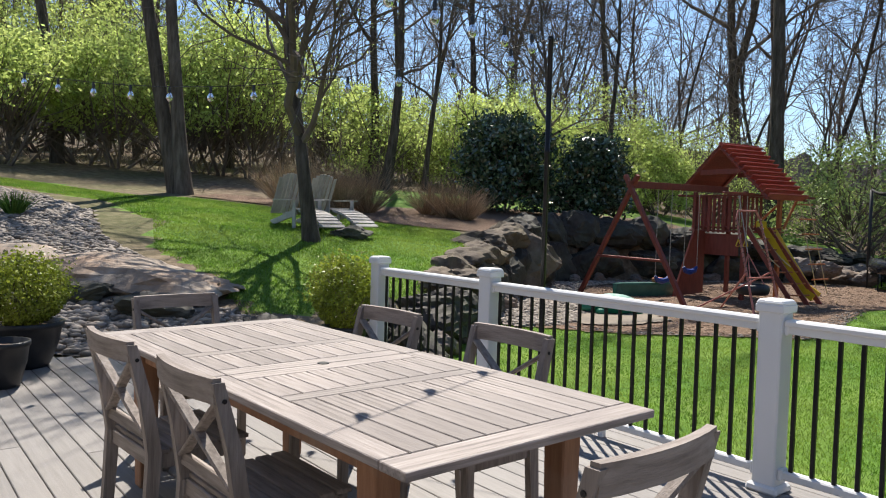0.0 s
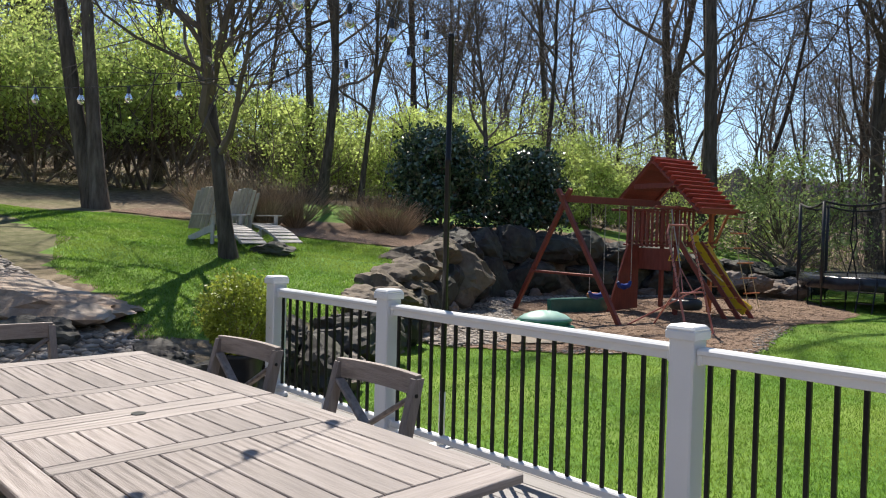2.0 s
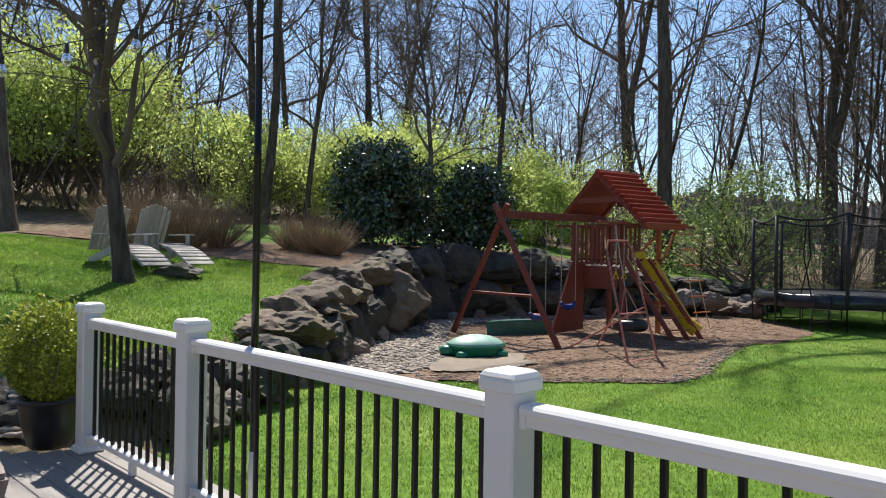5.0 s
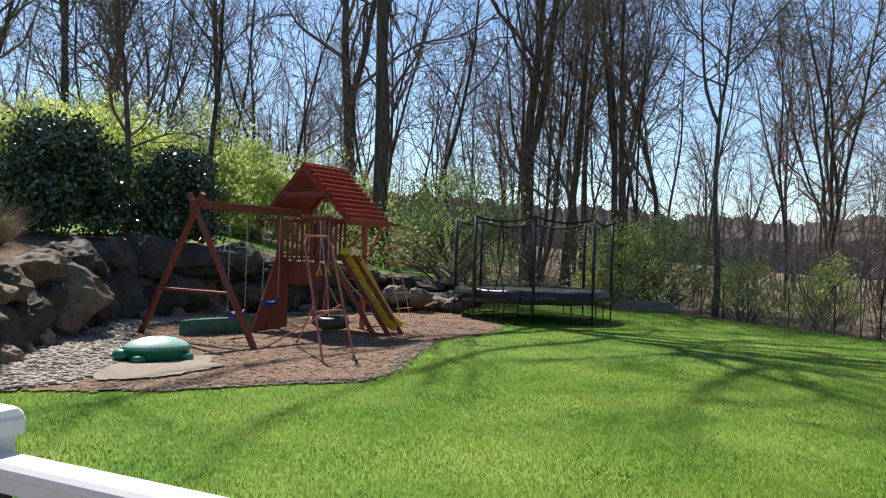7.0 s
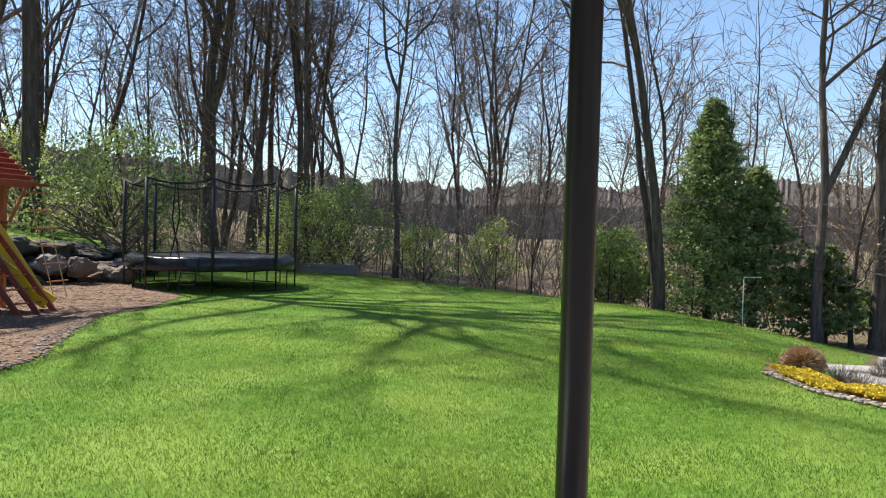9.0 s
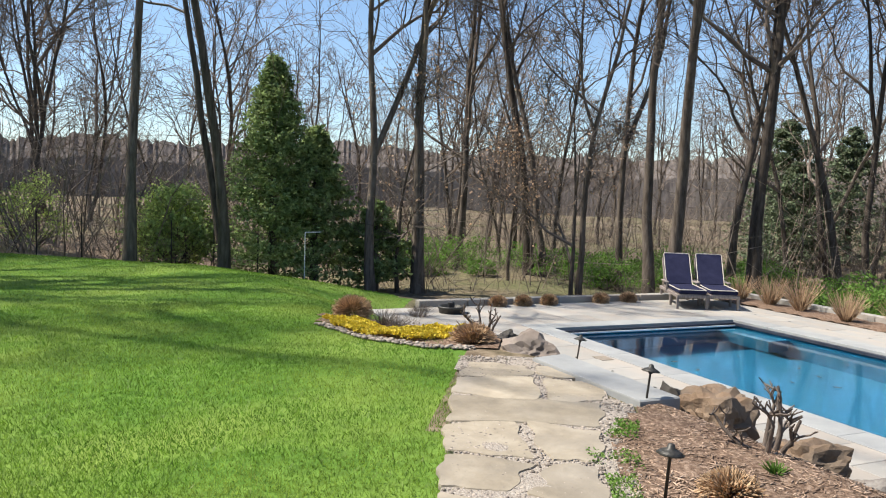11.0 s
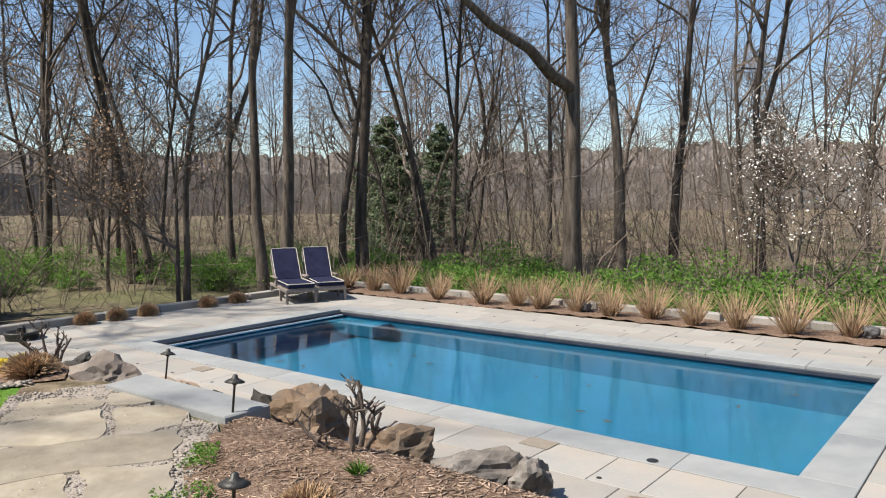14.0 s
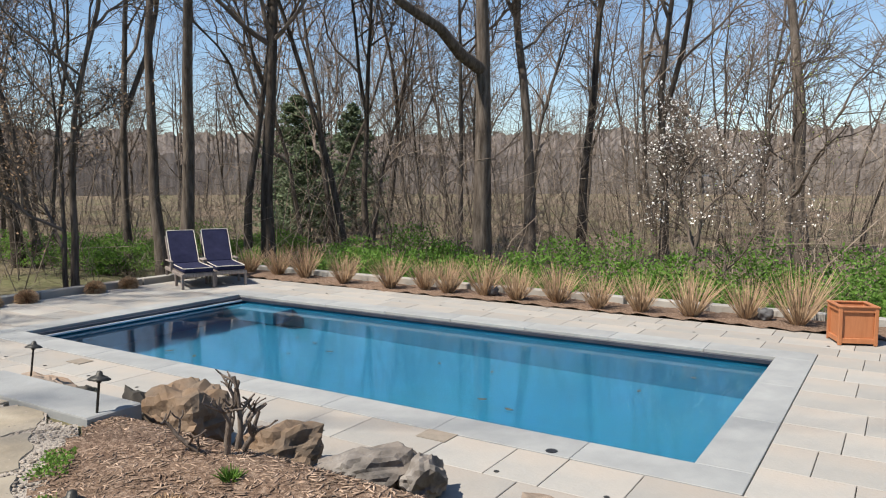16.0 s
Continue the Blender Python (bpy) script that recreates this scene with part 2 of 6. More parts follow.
def raw(name, verts, faces, material, parent=None, label="", smooth=False):
    """A mesh from computed vertices and faces."""
    me = bpy.data.meshes.new(name)
    me.from_pydata([tuple(v) for v in verts], [], [tuple(f) for f in faces])
    me.update()
    return part_of(name, me, material, parent, label, smooth)


def thing(name, m, label, category, group="", kind=""):
    """An Empty at a thing's base, which carries its parts."""
    ob = new(name)
    ob.empty_display_size = 0.2
    ob.matrix_world = m
    return tagged(ob, label, category, group, kind)


def block(bm, c, s, rot=(0, 0, 0), b=0.004, taper=1.0):
    """A box with softened edges: centre, size, turn in degrees; taper narrows its top."""
    r = bmesh.ops.create_cube(bm, size=1)
    vs = r["verts"]
    for v in vs:
        k = taper if v.co.z > 0 else 1
        v.co = Vector((v.co.x * s[0] * k, v.co.y * s[1] * k, v.co.z * s[2]))
    if b:
        es = list({e for v in vs for e in v.link_edges})
        o = bmesh.ops.bevel(bm, geom=es, offset=min(b, min(s) * .3), segments=1, affect="EDGES", profile=.5)
        vs = list({v for f in o["faces"] for v in f.verts} | {v for v in vs if v.is_valid})
    m = pose(*c, *rot)
    for v in vs:
        v.co = m @ v.co
    return vs


def beam(bm, a, b, w, h, roll=0.0, bev=0.005):
    """A squared timber from a to b, w wide and h deep."""
    a, b = Vector(a), Vector(b)
    d = b - a
    q = d.to_track_quat("Z", "Y").to_matrix().to_4x4()
    vs = block(bm, (0, 0, 0), (w, h, d.length), (0, 0, roll), bev)
    m = Matrix.Translation((a + b) / 2) @ q
    for v in vs:
        v.co = m @ v.co
    return vs


def tube(bm, pts, radii, sides=8, cap=True):
    """A round bar through points, with a radius at each."""
    pts = [Vector(p) for p in pts]
    if isinstance(radii, (int, float)):
        radii = [radii] * len(pts)
    rings, up = [], None
    for k, p in enumerate(pts):
        d = (pts[min(k + 1, len(pts) - 1)] - pts[max(k - 1, 0)]).normalized()
        if up is None:
            up = d.orthogonal().normalized()
        up = (up - d * up.dot(d)).normalized()
        sd = d.cross(up)
        rings.append([bm.verts.new(p + (up * math.cos(2 * math.pi * j / sides) + sd * math.sin(2 * math.pi * j / sides)) * radii[k]) for j in range(sides)])
    for a, b in zip(rings, rings[1:]):
        for j in range(sides):
            bm.faces.new((a[j], a[(j + 1) % sides], b[(j + 1) % sides], b[j]))
    if cap:
        bm.faces.new(rings[0][::-1])
        bm.faces.new(rings[-1])


def lathe(bm, profile, sides=24, centre=(0, 0, 0)):
    """A turned shape from (radius, height) pairs."""
    rings = []
    for r, z in profile:
        rings.append([bm.verts.new((centre[0] + r * math.cos(2 * math.pi * j / sides), centre[1] + r * math.sin(2 * math.pi * j / sides), centre[2] + z)) for j in range(sides)])
    for a, b in zip(rings, rings[1:]):
        for j in range(sides):
            bm.faces.new((a[j], a[(j + 1) % sides], b[(j + 1) % sides], b[j]))
    bm.faces.new(rings[0][::-1])
    bm.faces.new(rings[-1])


def smooth_step(a, b, x):
    k = min(1.0, max(0.0, (x - a) / (b - a)))
    return k * k * (3 - 2 * k)


def fbm(x, y, s=1.0, z=0.0):
    return noise.fractal(Vector((x * s, y * s, z)), 1.0, 2.0, 4)


def inside(x, y, poly):
    c, j = False, len(poly) - 1
    for i in range(len(poly)):
        (xi, yi), (xj, yj) = poly[i], poly[j]
        if (yi > y) != (yj > y) and x < (xj - xi) * (y - yi) / (yj - yi) + xi:
            c = not c
        j = i
    return c


def seg_dist(x, y, line):
    """Distance to a broken line, and the side of its nearest piece (positive: to the left of its run)."""
    best, side = 1e9, 0
    for (ax, ay), (bx, by) in zip(line, line[1:]):
        dx, dy = bx - ax, by - ay
        k = max(0, min(1, ((x - ax) * dx + (y - ay) * dy) / (dx * dx + dy * dy)))
        d = math.hypot(x - ax - k * dx, y - ay - k * dy)
        if d < best:
            best, side = d, dx * (y - ay) - dy * (x - ax)
    return best, (1 if side > 0 else -1)


# ---- the lie of the land ----
POOL = pose(13.07, -2.54, 0, 0, 0, 30.7)          # the pool's middle; x along its length towards the loungers, y towards the deck
POOL_INV = POOL.inverted()
PATIO_Z = -0.825
WALL_LINE = [(-1.0, 7.6), (-0.35, 8.6), (0.05, 10.6), (0.75, 13.3), (1.2, 15.2), (2.0, 18.0), (2.8, 20.3), (4.4, 21.4), (8.0, 22.4), (12.0, 23.6), (15.5, 25.5)]
LAWN_EDGE = [(16.0, 27.5), (19.5, 25.5), (22.6, 22.0), (21.9, 19.3), (21.8, 16.1), (21.9, 13.4), (22.6, 11.2), (22.6, 8.6), (21.2, 6.0), (18.2, 4.7)]


def upper(x, y):
    """The sloping garden above the stone wall."""
    z = 0.95 + (0.10 if y > 14.5 else 0.15) * (y - 14.5) - (0.06 if y > 14.5 else 0.075) * (x + 2)
    z -= 0.75 * smooth_step(5, 16, x)
    z -= 0.03 * max(0, y - 40)
    return max(z, -0.06) if y < 9.5 else z


def lower(x, y):
    """The level lawn, falling away to the woods in the east."""
    d = x - (21.5 if y > 11 else 21.5 - 0.72 * (11 - y))
    z = -0.35 - 0.10 * smooth_step(8, 20, x) * smooth_step(4, 12, y)
    z -= 0.9 * smooth_step(-2, 7, d) * smooth_step(24, 10, y) + 0.35 * smooth_step(-1, 9, d)
    return z


def ground_z(x, y):
    d, side = seg_dist(x, y, WALL_LINE)
    up = side > 0
    if y < 7.6 and x > -1.0:
        up = False
    if x > 15.5:
        k = smooth_step(26, 34, y)
    elif up:
        k = smooth_step(0.0, 0.55, d)
    else:
        k = 0.0
    if y < 7.8:
        k = smooth_step(-0.7, -1.3, x) if x < -0.7 else 0.0
    z = lower(x, y) * (1 - k) + upper(x, y) * k
    if x > 15.5:
        z = lower(x, y) * (1 - k) + max(lower(x, y), upper(x, y)) * k
    p = POOL_INV @ Vector((x, y, 0))
    in_x, in_y = smooth_step(10.5, 7.9, p.x) * smooth_step(-14, -12, p.x), smooth_step(6.6, 4.4, p.y) if p.x > 2.6 else smooth_step(4.75, 4.0, p.y)
    flat = in_x * in_y * smooth_step(-6.5, -5.2, p.y)
    z = z * (1 - flat) + (PATIO_Z - 0.06) * flat
    if p.y < -5.2:
        z -= 0.35 * smooth_step(-5.4, -9, p.y)
    if abs(p.x) < 5.25 and abs(p.y) < 2.51:
        return -3.0
    r = math.hypot(x, y)
    return z + 0.03 * fbm(x, y, .25) * smooth_step(8, 20, r)


def ground_sheet():
    """One sheet out to the horizon: close-set lines nearby, wide ones far off."""
    def lines(lo, hi):
        v, out = lo, []
        while v < hi:
            out.append(v)
            out_step = 0.4 if -12 < v < 32 else (2.5 if -60 < v < 90 else 40)
            v += out_step
        return out + [hi]
    xs, ys = lines(-900, 900), lines(-900, 900)
    verts = [(x, y, ground_z(x, y) if abs(x) < 200 and abs(y) < 200 else ground_z(max(-200, min(200, x)), max(-200, min(200, y)))) for y in ys for x in xs]
    n = len(xs)
    faces, kinds = [], []
    lawn_poly = LAWN_EDGE + [(13.4, 4.6), (12.6, 3.4), (11.2, 2.9), (8.9, 2.62), (7.4, 2.45), (5, 2.45), (3.3, 2.6), (-0.5, 7.6), (0.1, 10.6), (0.8, 13.3), (1.2, 15), (3, 20), (8, 22), (15, 25)]
    up_poly = [(-1.6, 9.3), (-2.4, 9.0), (-3.2, 10.6), (-4.6, 11.9), (-5.6, 14.4), (-7.5, 16.8), (-12, 18.8), (-12, 20.2), (-7.5, 18.6), (-6.4, 19.2), (-3.0, 18.6), (-1.5, 17.4), (0.2, 17.2), (0.9, 15.2), (0.4, 13.3), (-0.4, 10.6)]
    strip = [(-4, 22.5), (-1, 21.5), (1, 24.5), (6, 25.5), (11, 25.5), (16, 27), (20, 30), (14, 32), (4, 31), (-4, 27)]
    for j in range(len(ys) - 1):
        for i in range(n - 1):
            faces.append((j * n + i, j * n + i + 1, (j + 1) * n + i + 1, (j + 1) * n + i))
            cx, cy = (xs[i] + xs[i + 1]) / 2, (ys[j] + ys[j + 1]) / 2
            wx, wy = cx + .25 * fbm(cx, cy, .9), cy + .25 * fbm(cx, cy, .9, 7)
            kinds.append(0 if any(inside(wx, wy, p) for p in (lawn_poly, up_poly, strip)) else 1)
    me = bpy.data.meshes.new("ground")
    me.from_pydata(verts, [], faces)
    me.materials.append(LAWN)
    me.materials.append(LITTER)
    me.polygons.foreach_set("material_index", kinds)
    me.polygons.foreach_set("use_smooth", [True] * len(faces))
    tagged(new("ground", me), "mown green lawn running into leaf-strewn woodland floor", "ground", kind="structure")
    return lawn_poly, up_poly, strip


LAWN_POLY, UP_POLY, STRIP_POLY = ground_sheet()


def patch(name, poly, lift, material, label, cell=0.16, ragged=0.12, category="ground"):
    """A bed that follows the ground, a little above it, with an uneven edge."""
    x0, x1 = min(p[0] for p in poly), max(p[0] for p in poly)
    y0, y1 = min(p[1] for p in poly), max(p[1] for p in poly)
    ids, verts, faces = {}, [], []

    def vid(i, j):
        if (i, j) not in ids:
            x, y = x0 + i * cell, y0 + j * cell
            ids[i, j] = len(verts)
            verts.append((x, y, ground_z(x, y) + lift + .012 * fbm(x, y, 2.5)))
        return ids[i, j]
    for j in range(int((y1 - y0) / cell) + 1):
        for i in range(int((x1 - x0) / cell) + 1):
            cx, cy = x0 + (i + .5) * cell, y0 + (j + .5) * cell
            if inside(cx + ragged * fbm(cx, cy, 1.7), cy + ragged * fbm(cx, cy, 1.7, 5), poly):
                faces.append((vid(i, j), vid(i + 1, j), vid(i + 1, j + 1), vid(i, j + 1)))
    ob = raw(name, verts, faces, material, smooth=True)
    return tagged(ob, label, category, kind="structure")


def scatter_in(poly, n, rng):
    x0, x1 = min(p[0] for p in poly), max(p[0] for p in poly)
    y0, y1 = min(p[1] for p in poly), max(p[1] for p in poly)
    out = []
    while len(out) < n:
        x, y = rng.uniform(x0, x1), rng.uniform(y0, y1)
        if inside(x, y, poly):
            out.append((x, y))
    return out


def mesh_np(name, verts, faces_n, material, label, category, kind="stuff", parent=None):
    """A mesh of many equal polygons from an array: faces_n corners each, in order."""
    verts = np.asarray(verts, dtype=np.float32).reshape(-1, 3)
    me = bpy.data.meshes.new(name)
    nf = len(verts) // faces_n
    me.vertices.add(len(verts))
    me.vertices.foreach_set("co", verts.ravel())
    me.loops.add(nf * faces_n)
    me.loops.foreach_set("vertex_index", np.arange(nf * faces_n, dtype=np.int32))
    me.polygons.add(nf)
    me.polygons.foreach_set("loop_start", np.arange(0, nf * faces_n, faces_n, dtype=np.int32))
    me.update(calc_edges=True)
    ob = part_of(name, me, material, parent)
    if name == "leaf_cover":
        tagged(ob, kind="stuff")
    if parent is None:
        tagged(ob, label, category, kind=kind)
    return ob


def leaf_quads(centres, size, rng, aspect=0.55, flat=0.0):
    """Small kite-shaped leaves with random turns at the given places."""
    c = np.asarray(centres, dtype=np.float64)
    n = len(c)
    a = rng.normal(size=(n, 3))
    a[:, 2] *= (1 - flat)
    a /= np.linalg.norm(a, axis=1)[:, None]
    b = np.cross(a, rng.normal(size=(n, 3)))
    b /= np.linalg.norm(b, axis=1)[:, None]
    s = size * rng.uniform(.6, 1.4, (n, 1))
    return np.stack([c - a * s * .5, c + b * s * aspect * .5, c + a * s * .5, c - b * s * aspect * .5], 1)


# ---- trees and shrubs ----
class Sticks:
    """Gathers many tapered round sticks into one mesh."""

    def __init__(self):
        self.v, self.f = [], []

    def add(self, pts, radii, sides):
        rings, up = [], None
        for k, p in enumerate(pts):
            d = (pts[min(k + 1, len(pts) - 1)] - pts[max(k - 1, 0)]).normalized()
            if up is None:
                up = d.orthogonal().normalized()
            up = (up - d * up.dot(d)).normalized()
            sd = d.cross(up)
            base = len(self.v)
            for j in range(sides):
                a = 2 * math.pi * j / sides
                self.v.append(p + (up * math.cos(a) + sd * math.sin(a)) * radii[k])
            rings.append(base)
        for a, b in zip(rings, rings[1:]):
            for j in range(sides):
                self.f.append((a + j, a + (j + 1) % sides, b + (j + 1) % sides, b + j))


def limb(rng, start, way, length, bend, droop, segs):
    pts, d, p = [start.copy()], way.normalized(), start.copy()
    for _ in range(segs):
        d = (d + Vector((rng.gauss(0, bend), rng.gauss(0, bend), rng.gauss(0, bend) + droop))).normalized()
        p = p + d * (length / segs)
        pts.append(p)
    return pts


def tree_meshes(seed, height, radius, lean=0.0, lean_dir=0.0, clear=0.35, limbs=12, fine=True, spread=0.38, flare=1.35, tips=None, heavy=1.0, fork=0.0, sway=0.05, bend=0.19):
    """Trunk and bare crown of a broadleaved tree in early spring; fork is the share of the height at which the stem divides."""
    rng = random.Random(seed)
    trunk, crown = Sticks(), Sticks()
    way = Vector((math.sin(lean_dir) * lean, math.cos(lean_dir) * lean, 1))
    pts = limb(rng, Vector((0, 0, -0.3)), way, height, sway, 0.05, 14)
    rad = [radius * (flare if k == 0 else 1.12 if k == 1 else 1) * (1 - 0.93 * (k / 14) ** .9) + 0.012 for k in range(15)]
    trunk.add(pts, rad, 10 if fine else 6)
    stems = [(pts, clear, height, radius, limbs)]

    def along(q, t):
        t = min(0.999, t) * (len(q) - 1)
        i = int(t)
        return q[i].lerp(q[i + 1], t - i), (q[i + 1] - q[i]).normalized()

    def side_way(d, open_angle):
        o = d.orthogonal().normalized()
        o.rotate(Matrix.Rotation(rng.uniform(0, 2 * math.pi), 3, d))
        return d * math.cos(open_angle) + o * math.sin(open_angle)
    if fork:
        p, d = along(pts, fork)
        r = (radius * (1 - fork) + .012) * .82
        rest = height * (1 - fork) * rng.uniform(.8, 1.0)
        q = limb(rng, p, side_way(d, rng.uniform(.28, .45)), rest, .07, .12, 9)
        trunk.add(q, [r * (1 - .88 * k / 9) + .012 for k in range(10)], 8 if fine else 5)
        stems.append((q, .18, rest * 1.35, r, max(5, limbs // 2)))
    for stem, first, tall, thick, count in stems:
        for i in range(count):
            t = first + (0.97 - first) * (i + rng.random()) / count
            p, d = along(stem, t)
            r1 = max(0.018, (thick * (1 - t) + 0.02) * rng.uniform(.35, .72)) * heavy
            l1 = tall * spread * (1.15 - 0.75 * t) * rng.uniform(.6, 1.3)
            q1 = limb(rng, p, side_way(d, rng.uniform(.45, 1.1)), l1, bend, .085, 7)
            crown.add(q1, [r1 * (1 - .87 * k / 7) + .006 for k in range(8)], 6 if fine else 4)
            for j in range(6 if fine else 5):
                p2, d2 = along(q1, .2 + .78 * (j + rng.random()) / 6)
                l2 = l1 * rng.uniform(.25, .55)
                q2 = limb(rng, p2, side_way(d2, rng.uniform(.45, 1.05)), l2, .22, .06, 4 if fine else 2)
                r2 = r1 * .4
                crown.add(q2, [r2 * (1 - .8 * k / (len(q2) - 1)) + .005 for k in range(len(q2))], 4 if fine else 3)
                for _ in range(5 if fine else 3):
                    p3, d3 = along(q2, rng.uniform(.15, .98))
                    l3 = l2 * rng.uniform(.35, .7) + .3
                    n3 = 2 if fine else 1
                    q3 = limb(rng, p3, side_way(d3, rng.uniform(.4, 1.0)), l3, .22, .05, n3)
                    crown.add(q3, [.012, .009, .004] if fine else [.019, .007], 3)
                    if tips is not None:
                        tips.extend(q3[1:])
                    if fine:
                        for _ in range(2):
                            p4, d4 = along(q3, rng.uniform(.2, .95))
                            q4 = limb(rng, p4, side_way(d4, rng.uniform(.4, 1.0)), rng.uniform(.3, .75), .2, .03, 1)
                            crown.add(q4, [.009, .004], 3)
                            if tips is not None:
                                tips.extend(q4[1:])
    return trunk, crown


def place_tree(name, x, y, geo, label, group="", turn=0.0, extra=()):
    base = thing(name, pose(x, y, ground_z(x, y), 0, 0, turn), label, "tree", group)
    trunk, crown = geo
    raw("trunk", trunk.v, trunk.f, BARK, base, smooth=True)
    raw("crown", crown.v, crown.f, TWIG, base)
    return base


# bare trees that stand out: x, y, trunk radius, height, lean, lean direction, clear stem, limbs
SLOPE_GROVE = [
    (2.0, 45.5, .30, 22, .03, 1, .4, 12), (-3.0, 32.0, .23, 17, .04, 5, .35, 12), (-.8, 30.0, .13, 12, .1, 2, .3, 10),
    (-2.2, 28.4, .21, 18, .03, 1, .45, 12), (3.5, 24.6, .12, 9, .06, 1, .22, 14), (6.5, 29.2, .13, 14, .03, 4, .35, 10),
    (16.0, 41.0, .42, 24, .04, 5, .35, 14), (17.4, 40.0, .36, 22, .05, 1, .35, 12), (13.0, 29.3, .34, 31, .02, 2, .46, 15),
    (19.2, 37.5, .18, 19, .08, 1, .4, 12), (21.8, 32.0, .36, 23, .03, 5, .38, 14), (23.6, 31.4, .26, 21, .05, 2, .4, 12),
]
LAWN_GROVE = [
    (24.2, 28.6, .22, 19, .1, 1, .4, 12), (22.8, 26.4, .17, 18, .02, 4, .5, 11), (22.9, 21.4, .13, 16, .03, 3, .5, 12),
    (33.0, 26.5, .10, 15, .05, 1, .4, 10), (32.6, 24.2, .14, 17, .08, 2, .4, 11), (21.7, 13.1, .17, 18, .03, 2, .42, 14),
    (22.4, 10.7, .17, 18, .04, 1, .4, 12), (22.9, 10.9, .13, 16, .05, 5, .45, 10), (24.5, 7.0, .16, 17, .05, 1, .4, 12),
    (25.8, 5.8, .22, 19, .06, 1, .38, 13), (35.0, 5.6, .20, 17, .06, 5, .25, 14),
]
TERRACE_GROVE = [
    (33.2, 2.5, .22, 20, .12, 5, .45, 12), (33.3, 1.9, .17, 18, .14, 1, .45, 12), (24.2, .9, .10, 13, .03, 2, .4, 12),
    (31.0, -.9, .15, 18, .1, 5, .4, 12), (29.0, -1.7, .21, 21, .02, 2, .5, 11), (28.9, -2.3, .25, 22, .04, 1, .5, 12),
    (32.4, -5.2, .18, 18, .06, 1, .3, 13), (29.4, -5.2, .27, 21, .05, 5, .35, 15), (33.2, -9.4, .17, 19, .08, 1, .45, 12),
    (34.6, -11.0, .17, 18, .1, 1, .45, 12), (23.0, -10.1, .35, 21, .03, 2, .45, 12),
]
OUTER_GROVE = [
    (25.5, -13.5, .25, 20, .08, 1, .4, 13), (27.2, -17.0, .21, 20, .05, 2, .45, 12), (26.6, -20.8, .20, 19, .02, 2, .45, 12),
    (20.6, -21.2, .28, 21, .02, 1, .5, 12), (28.0, -12.0, .12, 15, .03, 2, .4, 10), (19.5, -27.0, .22, 20, .03, 5, .45, 12),
    (-14.0, 27.0, .24, 18, .03, 2, .4, 12), (-19.0, 33.0, .28, 20, .03, 1, .4, 12), (-9.5, 33.0, .2, 17, .05, 5, .35, 12),
    (8.8, 40.0, .24, 20, .04, 1, .4, 12), (28.5, 36.5, .24, 20, .05, 5, .4, 12),
]
for k, (x, y, r, h, ln, ld, cl, lb) in enumerate(SLOPE_GROVE + LAWN_GROVE + TERRACE_GROVE + OUTER_GROVE):
    big, heavy_limb = h > 28, x == 23.0 and y == -10.1
    forked = 0 if big or heavy_limb or r < .125 or k % 2 else .26 + .05 * (k % 5)
    bare = place_tree("tree", x, y, tree_meshes(40 + k, h, r * .86, ln * .7, ld, cl, lb + (15 if big else 2), True, .50 if big else .36, heavy=2.1 if big else .9, fork=forked, sway=.025 if big or heavy_limb else .05, bend=.10 if big else .19),
                      "tall bare deciduous tree with a dividing stem at the wood's edge" if forked else "tall bare deciduous tree at the edge of the woods", "bare trees")
    if heavy_limb:
        # the heavy limb that reaches over the pool
        reach = Sticks()
        root = Vector((0, 0, 6.5))
        reach.add([root, root + Vector((-.3, .9, .35)), root + Vector((-.5, 1.7, 1.0)), root + Vector((-.8, 3.0, 1.5)), root + Vector((-1.2, 4.8, 2.7))], [.20, .18, .15, .13, .08], 8)
        raw("reaching_limb", reach.v, reach.f, BARK, bare, "heavy bare limb reaching out over the terrace", smooth=True)

# the two-stemmed tree on the slope and the slight tree by the garden chairs
twin_a, twin_b = tree_meshes(7, 17, .22, .20, 4.71, .36, 12, sway=.015), tree_meshes(8, 16, .20, .13, 4.71, .33, 11, sway=.015)
twin = place_tree("tree", -7.1, 20.1, twin_a, "two-stemmed deciduous tree on the grassy slope")
raw("trunk", [v + Vector((.17, -.1, 0)) for v in twin_b[0].v], twin_b[0].f, BARK, twin, smooth=True)
raw("crown", [v + Vector((.17, -.1, 0)) for v in twin_b[1].v], twin_b[1].f, TWIG, twin)
slim_tips = []
slim = place_tree("tree", -2.4, 13.85, tree_meshes(12, 9.5, .13, .10, 4.71, .2, 22, True, .42, 1.5, slim_tips, sway=.025), "slender garden tree just coming into leaf on the lawn")
slim_rng = np.random.default_rng(4)
buds = np.array([tuple(p) for p in slim_tips])
mesh_np("leaf_cover", leaf_quads(buds[slim_rng.integers(0, len(buds), 2600)] + slim_rng.normal(0, .06, (2600, 3)), .045, slim_rng), 4, SPRING, "", "", parent=slim)


